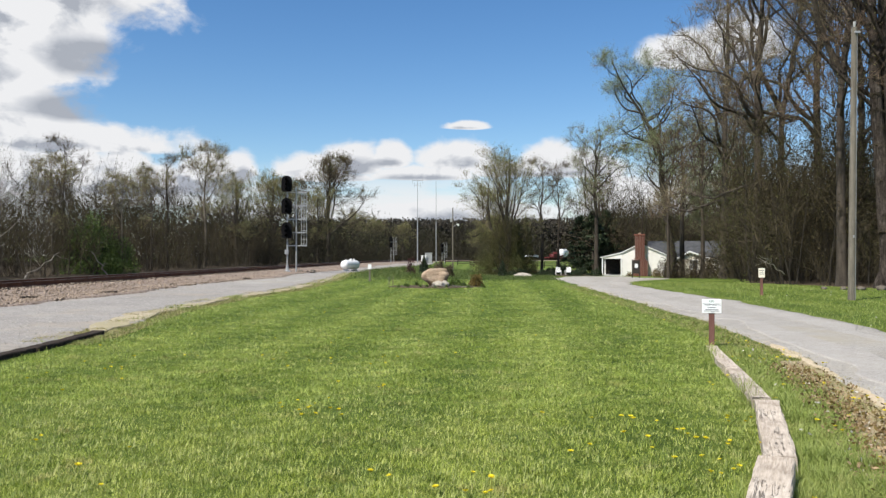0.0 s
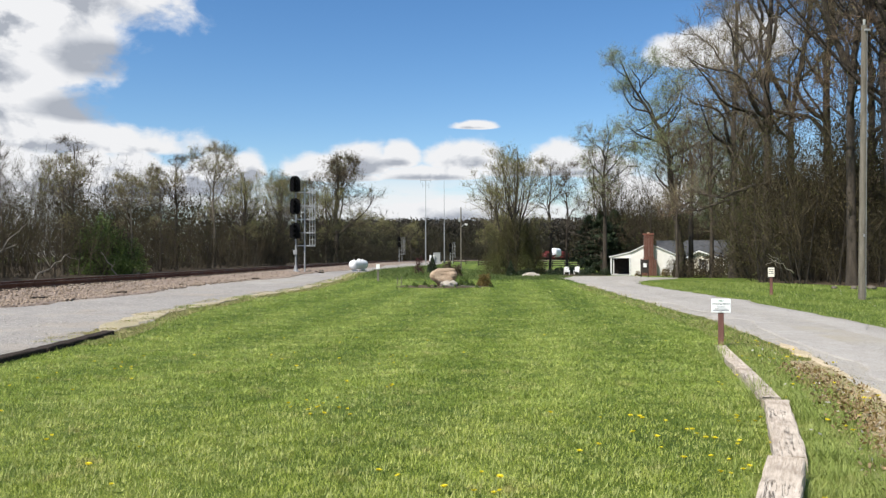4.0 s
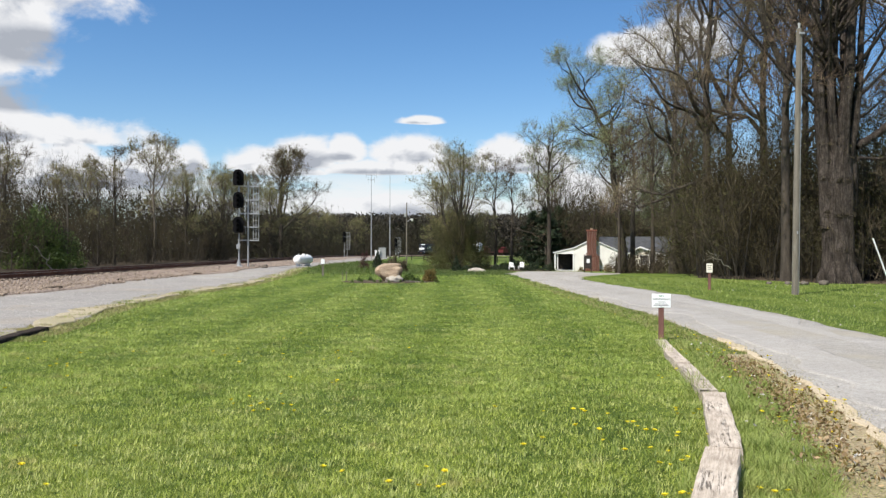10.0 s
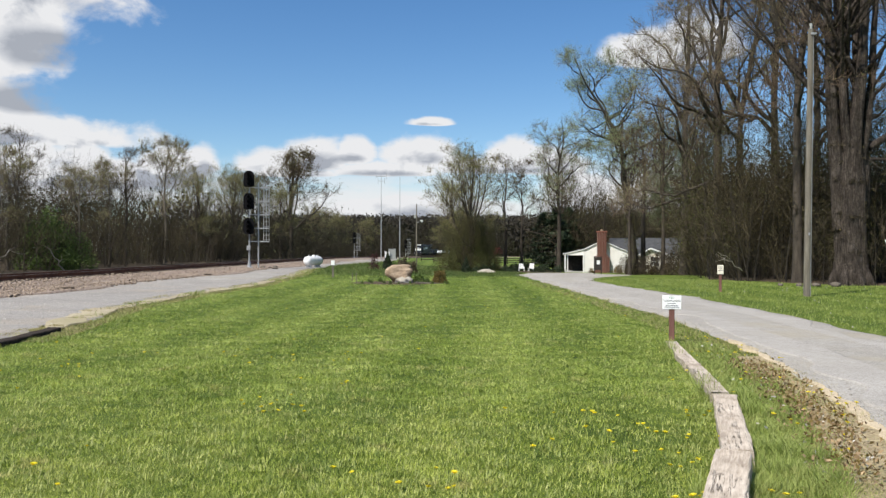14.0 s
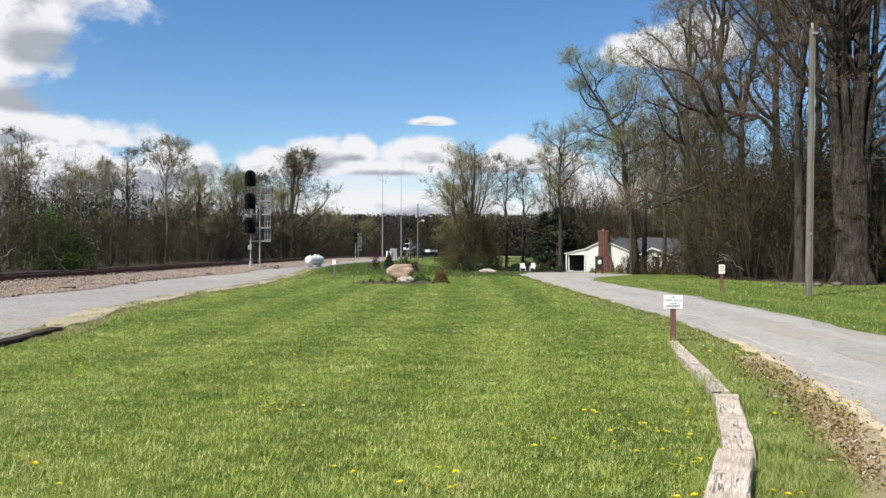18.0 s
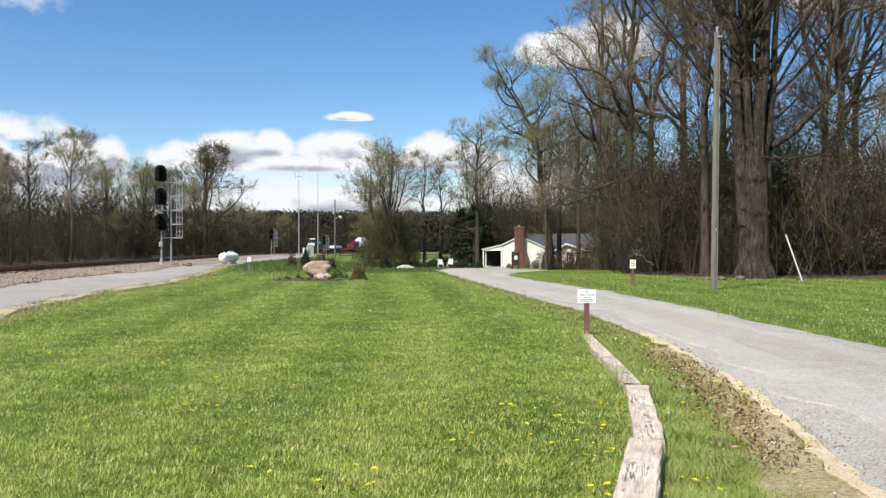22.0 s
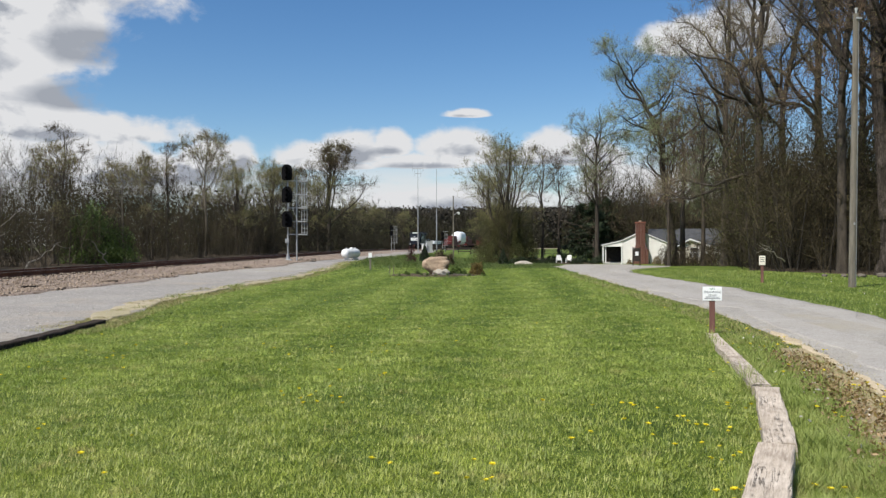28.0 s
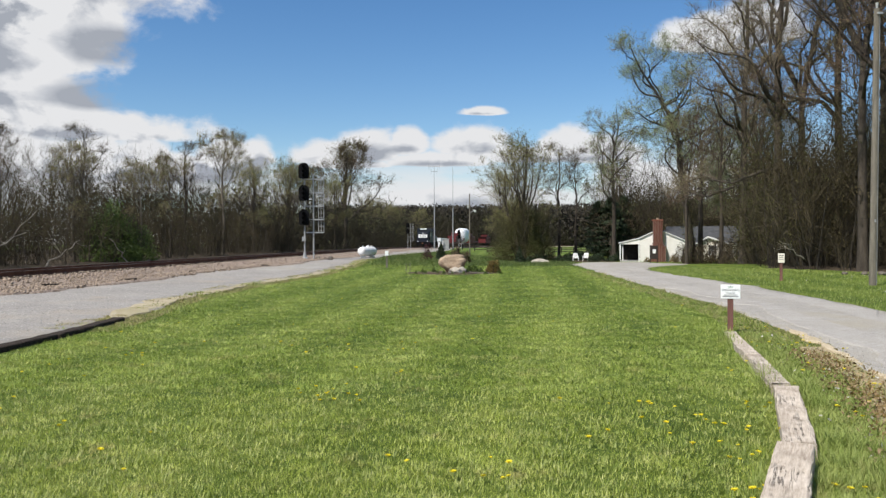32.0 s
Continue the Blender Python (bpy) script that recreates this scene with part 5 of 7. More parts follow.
def cabinet(x, y, w, d, h, mat, label):
    root = thing("equipment_cabinet", pose(x, y, ground_z(x, y), 0, 0, 8), label, "cabinet")
    body = part("body", one(box, (w, d, h), (0, 0, h / 2 + 0.1), 0.02), mat, root)
    part("roof_cap", one(box, (w + 0.14, d + 0.14, 0.1), (0, 0, h + 0.15), 0.03), mat, root)
    part("plinth", one(box, (w + 0.2, d + 0.2, 0.12), (0, 0, 0.05)), CONCRETE, root)
    for s in (-1, 1):
        door = part("door", one(box, (w * 0.44, 0.03, h * 0.82), (s * w * 0.235, -d / 2 - 0.017, h * 0.52 + 0.1), 0.01), mat, root)
        part("handle", one(box, (0.03, 0.05, 0.16), (s * 0.08, -d / 2 - 0.05, h * 0.55)), STEEL, door)


cabinet(-9.1, 138, 0.8, 0.9, 1.2, WHITE, "white equipment cabinet beside the track")
cabinet(-8.3, 138.5, 1.1, 1.1, 1.7, CABINET, "grey equipment cabinet beside the track")


def propane_tank(x, y, turn):
    root = thing("propane_tank", pose(x, y, ground_z(x, y), 0, 0, turn) @ Matrix.Scale(0.78, 4), "white horizontal propane tank on concrete blocks", "gas tank")
    bm = bmesh.new()
    prof = [(0.0, -1.45), (0.22, -1.42), (0.36, -1.33), (0.45, -1.18), (0.48, -1.02), (0.48, 1.02), (0.45, 1.18), (0.36, 1.33), (0.22, 1.42), (0.0, 1.45)]
    rings = [[bm.verts.new((r * math.cos(a), h, 0.72 + r * math.sin(a))) for a in np.linspace(0, 2 * math.pi, 20, endpoint=False)] for r, h in prof[1:-1]]
    for a, b in zip(rings, rings[1:]):
        for i in range(20):
            bm.faces.new((a[i], a[(i + 1) % 20], b[(i + 1) % 20], b[i]))
    bm.faces.new(rings[0])
    bm.faces.new(rings[-1][::-1])
    part("shell", bm, TANK_WHITE, root, smooth=True)
    part("valve_dome", one(ball, (0, 0.1, 1.2), (0.2, 0.2, 0.16), 2), TANK_WHITE, root, smooth=True)
    part("lifting_lug", one(box, (0.05, 0.16, 0.18), (0, -0.85, 1.24), 0.01), TANK_WHITE, root)
    part("fill_cap", one(rod, (0, 0.75, 1.15), (0, 0.75, 1.32), 0.11, sides=12), TANK_WHITE, root)
    for s in (-0.85, 0.85):
        part("foot", one(box, (0.5, 0.16, 0.3), (0, s, 0.26)), TANK_WHITE, root)
        part("block", one(box, (0.7, 0.4, 0.22), (0, s, 0.02), 0.01), CONCRETE, root)


propane_tank(-10.5, 67, -24)

# ---- signs ----
def words(text, size, mat, parent, at, rot=(90, 0, 0), name="lettering"):
    cu = bpy.data.curves.new(name, "FONT")
    cu.body, cu.size, cu.align_x, cu.align_y = text, size, "CENTER", "CENTER"
    cu.extrude = 0.0008
    tmp = bpy.data.objects.new(name, cu)
    scene.collection.objects.link(tmp)
    me = bpy.data.meshes.new_from_object(tmp.evaluated_get(bpy.context.evaluated_depsgraph_get()))
    bpy.data.objects.remove(tmp)
    me.materials.clear()
    me.materials.append(mat)
    ob = new(name, me)
    ob.parent = parent
    ob.matrix_basis = pose(*at, *rot)
    return ob


def no_trespass(x, y):
    root = thing("warning_sign", pose(x, y, ground_z(x, y), 0, 0, -12), "small white warning sign on a red-brown post", "sign")
    part("post", one(box, (0.088, 0.05, 0.80), (0, 0, 0.33), 0.008), POST_BROWN, root, "red-brown metal post")
    brd = part("board", one(box, (0.30, 0.012, 0.225), (0.0, -0.032, 0.665), 0.004), SIGN_WHITE, root, "white board with dark lettering")
    words("NO", 0.05, INK_GREEN, brd, (0, -0.040, 0.742))
    words("TRESPASSING", 0.046, INK, brd, (0, -0.040, 0.69))
    for z, w in ((0.645, 0.13), (0.612, 0.2), (0.588, 0.24)):
        part("text_bar", one(box, (w, 0.002, 0.009), (0, -0.0395, z)), INK, brd)
    for z in (0.76, 0.57):
        part("bolt", one(rod, (0, -0.038, z), (0, -0.045, z), 0.008, sides=8), STEEL, root)


no_trespass(3.80, 13.43)


def notice(x, y, h, w, bh, label, post, turn=0, bars=3, face=None):
    root = thing("small_sign", pose(x, y, ground_z(x, y), 0, 0, turn), label, "sign")
    part("post", one(box, (0.1, 0.07, h), (0, 0, h / 2 - 0.05), 0.01), post, root)
    b = part("board", one(box, (w, 0.015, bh), (0, -0.05, h - bh / 2), 0.004), face or SIGN_WHITE, root)
    for k in range(bars):
        part("text_bar", one(box, (w * (0.7 - 0.12 * (k % 2)), 0.003, bh * 0.06), (0, -0.059, h - bh * (0.22 + 0.2 * k))), INK, b)


notice(10.45, 30.5, 1.0, 0.22, 0.34, "small pale notice on a wooden post in the grass", POST_BROWN, -15, 3, SIDING_CREAM)
notice(-6.1, 46, 0.95, 0.20, 0.27, "small white marker plate on a thin post", POLE_WOOD, 0, 0)

# utility pole by the driveway
up = thing("utility_pole", pose(12.3, 27.4, ground_z(12.3, 27.4), 0.5, 0.6, 0), "tall weathered grey wooden utility pole", "pole")
part("pole", one(rod, (0, 0, -0.3), (0, 0, 8.97), 0.118, 0.09, 20), POLE_WOOD, up)
part("insulator", one(rod, (0, 0, 8.97), (0, 0, 9.16), 0.03, 0.05, 8), CABINET, up)
part("bracket", one(box, (0.18, 0.05, 0.06), (0.05, -0.11, 8.8)), STEEL, up)
part("number_tag", one(box, (0.05, 0.01, 0.09), (0, -0.118, 2.1)), STEEL, up)
part("ground_wire", one(rod, (0.088, -0.085, 0.0), (0.065, -0.068, 8.8), 0.008, sides=5), STEEL, up)

stick = thing("marker_stake", pose(19.0, 33.4, ground_z(19.0, 33.4)), "leaning white plastic stake in the grass", "stake")
part("stake", one(rod, (0, 0, -0.1), (-0.78, 0, 2.0), 0.03, sides=10), WHITE, stick)

# ---- timbers edging the lawn ----
def timber(x0, y0, x1, y1, z, width, mat, label, height=0.2, tilt=0.0, seed=0):
    a, b = Vector((x0, y0, 0)), Vector((x1, y1, 0))
    l = (b - a).length
    bm = bmesh.new()
    n = 14
    rng = random.Random(seed)
    prof = [(-0.5, 0), (-0.5, 0.93), (-0.44, 1), (0.44, 1), (0.5, 0.93), (0.5, 0)]
    rings = []
    for i in range(n + 1):
        rings.append([bm.verts.new((px * width + rng.uniform(-0.006, 0.006), l * i / n - l / 2 + (rng.uniform(-0.012, 0.012) if i in (0, n) else 0), pz * height + (rng.uniform(-0.007, 0.007) if pz > 0.5 else 0))) for px, pz in prof])
    for p, q in zip(rings, rings[1:]):
        for j in range(len(prof) - 1):
            bm.faces.new((p[j], p[j + 1], q[j + 1], q[j]))
    bm.faces.new(rings[0])
    bm.faces.new(rings[-1][::-1])
    ob = part("landscape_timber", bm, mat)
    ob.matrix_basis = pose((x0 + x1) / 2, (y0 + y1) / 2, z, tilt, 0, -math.degrees(math.atan2(x1 - x0, y1 - y0)))
    return tagged(ob, label, "timber", "timbers edging the lawn")


PALE = "weathered pale grey timber edging the lawn"
timber(1.01, 3.1, 1.96, 5.46, -0.02, 0.235, TIMBER, PALE, 0.19, 0.0, 1)
timber(2.05, 5.62, 2.77, 7.95, -0.06, 0.215, TIMBER, PALE, 0.185, -0.6, 2)
timber(2.74, 8.0, 3.16, 10.2, -0.07, 0.18, TIMBER, PALE, 0.18, -0.5, 3)
timber(3.16, 10.25, 3.64, 12.9, -0.08, 0.18, TIMBER, PALE, 0.17, -0.4, 4)
DARKT = "dark creosoted timber half sunk at the edge of the gravel"
timber(-6.55, 6.0, -6.66, 9.4, -0.10, 0.22, TIMBER_DARK, DARKT, 0.2, 0, 5)
timber(-6.66, 9.45, -6.74, 12.0, -0.09, 0.22, TIMBER_DARK, DARKT, 0.2, 0, 6)
timber(-6.74, 12.05, -6.95, 14.7, -0.08, 0.22, TIMBER_DARK, DARKT, 0.19, 0.3, 7)
timber(-7.25, 12.2, -6.92, 13.0, -0.02, 0.1, TIMBER_DARK, "short dark splinter of timber on the gravel", 0.09, 0, 8)

# ---- flower bed with the boulder ----
bed_rng = np.random.default_rng(77)


def boulder(name, x, y, size, mat, label, seed, rough=0.35, sub=4, turn=0, lift=0.0, square=1.0):
    bm = bmesh.new()
    vs = ball(bm, (0, 0, 0), (1, 1, 1), sub, rough, seed)
    for v in vs:
        c = v.co
        c.z = max(c.z, -0.62)
        k = 1 + 0.05 * noise.noise(c * 6 + Vector((seed, 0, 0)))
        c = Vector([math.copysign(abs(q) ** square, q) for q in c])
        if square < 1:
            under = float(smooth01(0.15, -0.6, c.z))
            k *= 1 + 0.025 * math.sin(c.z * 16 + 2 * noise.noise(c * 2)) - 0.05 * abs(noise.noise(c * 3.1 + Vector((3, 1, 0))))
            c.x = c.x * (1 - 0.32 * under) + 0.16 * under
        v.co = Vector((c.x * size[0] / 2 * k, c.y * size[1] / 2 * k, (c.z + 0.55) * size[2] / 1.55 * k))
    ob = part(name, bm, mat, smooth=True)
    ob.matrix_basis = pose(x, y, ground_z(x, y) + lift, 0, 0, turn)
    return tagged(ob, label, "rock")


boulder("boulder", -1.98, 38.2, (1.22, 0.95, 0.74), STONE, "large rounded tan boulder in the flower bed", 4, 0.34, 4, 10, 0.12, 0.72)
boulder("base_stone", -1.72, 37.8, (0.8, 0.6, 0.32), STONE_PALE, "pale stone under the boulder", 6, 0.4, 3)
boulder("flat_rock", 4.75, 85, (1.9, 1.1, 0.5), STONE_PALE, "pale flat rock on the lawn near the fence", 9, 0.4, 3)
for k, (x, y, s) in enumerate(((-13.4, 61.2, 0.45), (-12.6, 62, 0.4), (14.9, 35.8, 0.25), (16.2, 35.2, 0.34), (17.0, 35.1, 0.42), (15.6, 35.5, 0.28), (19.9, 35.2, 0.3))):
    boulder("field_stone", x, y, (s, s * 0.8, s * 0.5), STONE_FIELD, "grey field stone in the grass", 20 + k, 0.5, 2)


def soil_bed():
    rng = np.random.default_rng(5)
    n = 40
    a = np.linspace(0, 2 * np.pi, n, endpoint=False)
    ring = np.stack([-1.9 + np.cos(a) * (2.35 + rng.normal(0, 0.12, n)), 38.4 + np.sin(a) * (2.1 + rng.normal(0, 0.12, n))], 1)
    v = [(-1.9, 38.4, ground_z(-1.9, 38.4) + 0.04)]
    for k, h in ((0.6, 0.035), (0.95, 0.02), (1.0, -0.02)):
        for p in ring:
            x, y = -1.9 + (p[0] + 1.9) * k, 38.4 + (p[1] - 38.4) * k
            v.append((x, y, ground_z(x, y) + h))
    f = [(0, 1 + i, 1 + (i + 1) % n, 1 + (i + 1) % n) for i in range(n)]
    tris = [(0, 1 + i, 1 + (i + 1) % n) for i in range(n)]
    for r in range(2):
        for i in range(n):
            p, q = 1 + r * n + i, 1 + r * n + (i + 1) % n
            tris += [(p, p + n, q + n), (p, q + n, q)]
    return tagged(soup("flower_bed", v, tris, LITTER, smooth=True), "dark mulched flower bed round the boulder", "flower bed", kind="structure")


soil_bed()
edge_log = tagged(part("edging_log", one(rod, (-0.45, 0, 0), (0.45, 0, 0), 0.03, 0.025, 9), POLE_WOOD), "weathered log edging the flower bed", "log")
edge_log.matrix_basis = pose(-0.7, 37.2, ground_z(-0.7, 37.2) + 0.05, 0, 3, 6)
put(bush("russet_shrub", 71, (0.70, 0.68, 0.56), 1700, 0.04, LEAF_RUSSET, "round russet-green clipped shrub in the flower bed"), -0.05, 38.4)
leafy_plant = put(bush("leafy_plant", 72, (0.42, 0.38, 0.36), 300, 0.045, LEAF_HOLLY, "green leafy perennial in the flower bed"), -0.95, 38.8)
for x, y, k in ((-0.65, 38.1, 0.7), (-1.2, 39.2, 0.9), (-2.9, 38.9, 0.6), (-3.4, 38.4, 0.5), (-0.9, 37.4, 0.45), (-2.6, 37.3, 0.4), (-3.2, 37.6, 0.4), (0.2, 37.9, 0.4), (-1.4, 36.9, 0.38), (-1.9, 36.8, 0.35), (-2.3, 36.9, 0.42), (-0.4, 36.9, 0.4), (-3.6, 37.2, 0.35), (0.3, 37.2, 0.35)):
    again(leafy_plant, x, y, random.uniform(0, 360), k)
put(bush("cone_shrub", 73, (1.3, 1.25, 1.65), 2400, 0.07, LEAF_DARK, "dark cone-shaped evergreen shrub on the lawn", shape="cone"), -4.85, 74)
cone2 = put(bush("cone_shrub", 74, (1.3, 1.3, 1.75), 1700, 0.08, LEAF_DARK, "dark upright evergreen shrub on the lawn", shape="cone"), 2.45, 80)
put(bush("plum_shrub", 75, (0.95, 0.9, 1.25), 520, 0.06, LEAF_PLUM, "small plum-leaved shrub on the lawn", 5), -5.75, 70)
dry = put(bush("dry_grass_clump", 76, (1.1, 1.0, 1.05), 900, 0.09, LEAF_BROWN, "clump of dry brown grass behind the boulder", 9), -2.9, 62)
again(dry, -2.2, 63, 50, 0.8)
for x, y, z in ((-3.95, 38.0, 0.42), (-4.4, 40.5, 0.35)):
    st = thing("garden_stake", pose(x, y, ground_z(x, y)), "thin pale wooden garden stake", "stake")
    part("stake", one(box, (0.03, 0.03, z + 0.1), (0, 0, z / 2)), POLE_WOOD, st)


# ---- fallen branches and scraps ----
def fallen(x0, y0, z0, x1, y1, z1, r, label, mat, forks=3, seed=0):
    g = Grow(seed, (7, 5, 4, 3), (8, 5, 3, 3))
    a, b = np.array([0.0, 0, 0]), np.array([x1 - x0, y1 - y0, z1 - z0])
    n = 7
    rng = np.random.default_rng(seed)
    pts = [a + (b - a) * k / n + rng.normal(0, 0.02, 3) * np.linalg.norm(b) * (0 < k < n) for k in range(n + 1)]
    g.tube(pts, np.linspace(r, r * 0.35, n + 1), 7)
    for _ in range(forks):
        k = rng.integers(2, n)
        w = (b - a) / np.linalg.norm(b) + rng.normal(0, 0.6, 3)
        g.branch(pts[k], w / np.linalg.norm(w), np.linalg.norm(b) * 0.35, r * 0.45, 2, 3, 0.05, 0.2, (0, 0, 3), 0.7)
    v, f = g.trunk()
    ob = soup("fallen_branch", v, f, mat, smooth=True)
    ob.matrix_basis = pose(x0, y0, ground_z(x0, y0) + z0)
    return tagged(ob, label, "branch")


DRIFT = surface("bleached_wood", (0.16, 0.14, 0.11), (0.40, 0.36, 0.30), 3, 20, 0.9)
fallen(-24.2, 34.0, 0.05, -24.6, 41.5, 1.9, 0.07, "long pale fallen branch leaning into the brush", DRIFT, 3, 1)
fallen(-24.4, 43.0, 0.05, -24.8, 47.5, 1.5, 0.05, "pale fallen branch at the edge of the woods", DRIFT, 2, 2)
fallen(-24.0, 52.0, 0.05, -24.6, 51.0, 1.6, 0.05, "pale broken sapling at the edge of the woods", DRIFT, 2, 3)
fallen(14.4, 39.0, 0.6, 12.9, 38.0, 1.5, 0.03, "bare pale branch arching out of the woods", DRIFT, 4, 4)
for k, (x, y, t) in enumerate(((-13.2, 23.5, 70), (-12.4, 27.0, 20), (-12.9, 34, 100), (-12.3, 43, 60), (-11.8, 58, 10), (-12.9, 61.5, 80), (-13.4, 66, 30))):
    ob = part("scrap_wood", one(box, (0.55 - 0.04 * k, 0.12, 0.07), (0, 0, 0.03), 0.01), TIMBER_DARK)
    ob.matrix_basis = pose(x, y, ground_z(x, y) + 0.06, 0, random.uniform(-5, 5), t)
    tagged(ob, "dark scrap of wood lying on the ballast", "wood")


# ---- white house with brick chimney ----
def window(parent, x, z, w, h, y, panes=2):
    win = part("window", one(box, (w, 0.06, h), (x, y + 0.02, z)), GLASS, parent, "small paned window")
    for dx, dz, bw, bh in ((0, h / 2, w + 0.16, 0.08), (0, -h / 2, w + 0.2, 0.09), (-w / 2, 0, 0.08, h), (w / 2, 0, 0.08, h)):
        part("frame", one(box, (bw, 0.08, bh), (x + dx, y - 0.02, z + dz)), WHITE, win)
    for k in range(1, panes + 1):
        part("muntin", one(box, (0.035, 0.05, h), (x - w / 2 + w * k / (panes + 1), y - 0.02, z)), WHITE, win)
    part("muntin", one(box, (w, 0.05, 0.035), (x, y - 0.02, z)), WHITE, win)
    return win


def boards(parent, outline_w, z0, z1, y, name="siding_board", x0=None, mat=None, step=0.2):
    """Lap siding: one proud strip a course, cut to the gable's outline."""
    z = z0
    while z < z1 - 0.02:
        a, b = outline_w(z + step / 2)
        if b - a > 0.1:
            part(name, one(box, (b - a, 0.03, step - 0.012), ((a + b) / 2, y, z + step / 2), 0, (3, 0, 0)), mat or SIDING, parent)
        z += step


def house():
    hz = -1.08
    root = thing("house", pose(19.7, 100, hz, 0, 0, -12) @ pose(-19.7, 0, 0), "low white house with grey roof, brick chimney and open porch", "house")
    # front gable wing: x 15.2 .. 23.4, apex over 19.7
    w = part("wall", one(prism, [(17.6, -0.3), (17.6, 2.9), (19.75, 3.9), (23.3, 2.35), (23.3, -0.3)], 0.05, 6.0), SIDING, root, "white lap-sided gable wall")
    boards(w, lambda z: (17.6, 23.3) if z < 2.3 else (max(17.6, 17.6 + (z - 2.9) * 2.1), 23.3 - (z - 2.35) * 2.25), 0.1, 3.7, 0.03)
    slab = lambda x0, z0, x1, z1, y0, y1, t=0.09: one(prism, [(x0, z0), (x1, z1), (x1, z1 + t), (x0, z0 + t)], y0, y1)
    r1 = part("roof", slab(15.0, 2.28, 17.5, 2.85, -0.1, 6.2), SHINGLE, root, "grey shingle roof")
    part("roof", slab(17.5, 2.85, 19.75, 3.95, -0.1, 6.2), SHINGLE, root)
    part("roof", slab(19.75, 3.95, 23.6, 2.28, -0.1, 6.2), SHINGLE, root)
    part("bargeboard", slab(15.0, 2.19, 17.5, 2.76, -0.16, -0.1, 0.1), WHITE, root)
    part("bargeboard", slab(17.5, 2.76, 19.75, 3.86, -0.16, -0.1, 0.1), WHITE, root)
    part("bargeboard", slab(19.75, 3.86, 23.6, 2.19, -0.16, -0.1, 0.1), WHITE, root)
    # porch
    part("porch_gable", one(prism, [(15.2, 2.1), (17.6, 2.1), (17.6, 2.8), (15.2, 2.25)], -0.05, 0.03), SIDING, root)
    for x in (15.25, 17.5):
        part("porch_post", one(box, (0.15, 0.15, 2.3), (x, 0.0, 1.05), 0.01), WHITE, root)
    part("porch_post", one(box, (0.15, 0.15, 2.3), (15.25, 5.5, 1.05), 0.01), WHITE, root)
    part("porch_floor", one(box, (2.6, 6, 0.2), (16.4, 3, -0.02)), CONCRETE, root)
    part("porch_back", one(box, (2.4, 0.1, 2.3), (16.4, 6.0, 1.1)), FENCE_DARK, root)
    door = part("door", one(box, (0.95, 0.06, 2.0), (17.56, 2.6, 1.08), 0, (0, 0, 90)), FENCE_DARK, root)
    part("door_handle", one(ball, (17.5, 2.25, 1.05), (0.04, 0.04, 0.04), 1), STEEL, door)
    # main body behind, ridge across the view
    w2 = part("wall", one(prism, [(0.3, -0.3), (0.3, 2.35), (3.2, 4.1), (6.1, 2.35), (6.1, -0.3)], 0, 1), SIDING_CREAM, root, "cream lap-sided wall")
    w2.data.transform(Matrix(((0, 9.1, 0, 20.8), (1, 0, 0, 4.0), (0, 0, 1, 0), (0, 0, 0, 1))))
    up = lambda y0, z0, y1, z1: [(20.6, 30.1, y0, z0, y1, z1)]
    bm = bmesh.new()
    for x0, x1, y0, z0, y1, z1 in up(3.9, 2.2, 7.2, 4.2) + up(10.5, 2.2, 7.2, 4.2):
        vs = [bm.verts.new(p) for p in ((x0, y0, z0), (x1, y0, z0), (x1, y1, z1), (x0, y1, z1), (x0, y0, z0 + 0.14), (x1, y0, z0 + 0.14), (x1, y1, z1 + 0.14), (x0, y1, z1 + 0.14))]
        for q in ((0, 1, 2, 3), (7, 6, 5, 4), (0, 4, 5, 1), (1, 5, 6, 2), (2, 6, 7, 3), (3, 7, 4, 0)):
            bm.faces.new([vs[i] for i in q])
    part("roof", bm, SHINGLE, root, "grey shingle roof of the main house")
    # small gabled bay with the window
    w3 = part("wall", one(prism, [(24.4, -0.3), (24.4, 2.2), (25.6, 2.95), (27.6, 2.2), (27.6, -0.3)], 2.6, 4.6), SIDING_CREAM, root)
    boards(w3, lambda z: (24.4, 27.6) if z < 2.2 else (24.4 + (z - 2.2) * 1.6, 27.6 - (z - 2.2) * 2.6), 0.1, 2.8, 2.58, mat=SIDING_CREAM)
    part("roof", slab(24.1, 2.1, 25.6, 2.98, 2.3, 5.5), SHINGLE, root)
    part("roof", slab(25.6, 2.98, 28.0, 2.1, 2.3, 5.5), SHINGLE, root)
    part("bargeboard", slab(24.1, 2.0, 25.6, 2.88, 2.22, 2.3, 0.18), WHITE, root)
    part("bargeboard", slab(25.6, 2.88, 28.0, 2.0, 2.22, 2.3, 0.18), WHITE, root)
    window(root, 26.1, 1.35, 0.95, 1.15, 2.55)
    window(root, 29.0, 1.35, 0.8, 1.1, 3.98)
    part("corner_board", one(box, (0.12, 0.06, 2.3), (27.55, 2.55, 1.05)), WHITE, root)
    # brick chimney
    ch = part("chimney", one(box, (1.84, 0.7, 2.2), (19.72, -0.32, 0.75)), MORTAR, root, "red brick chimney with stepped shoulders")
    stack = one(box, (1.12, 0.66, 3.5), (19.7, -0.32, 3.25))
    part("chimney_shaft", stack, MORTAR, ch)
    rows = 56
    brk = None
    for r in range(rows):
        z = 0.0 + r * 0.09
        wd = 1.9 if z < 1.8 else (1.9 - (z - 1.8) * 1.6 if z < 2.25 else 1.18)
        n = int(wd / 0.245)
        off = (r % 2) * 0.12
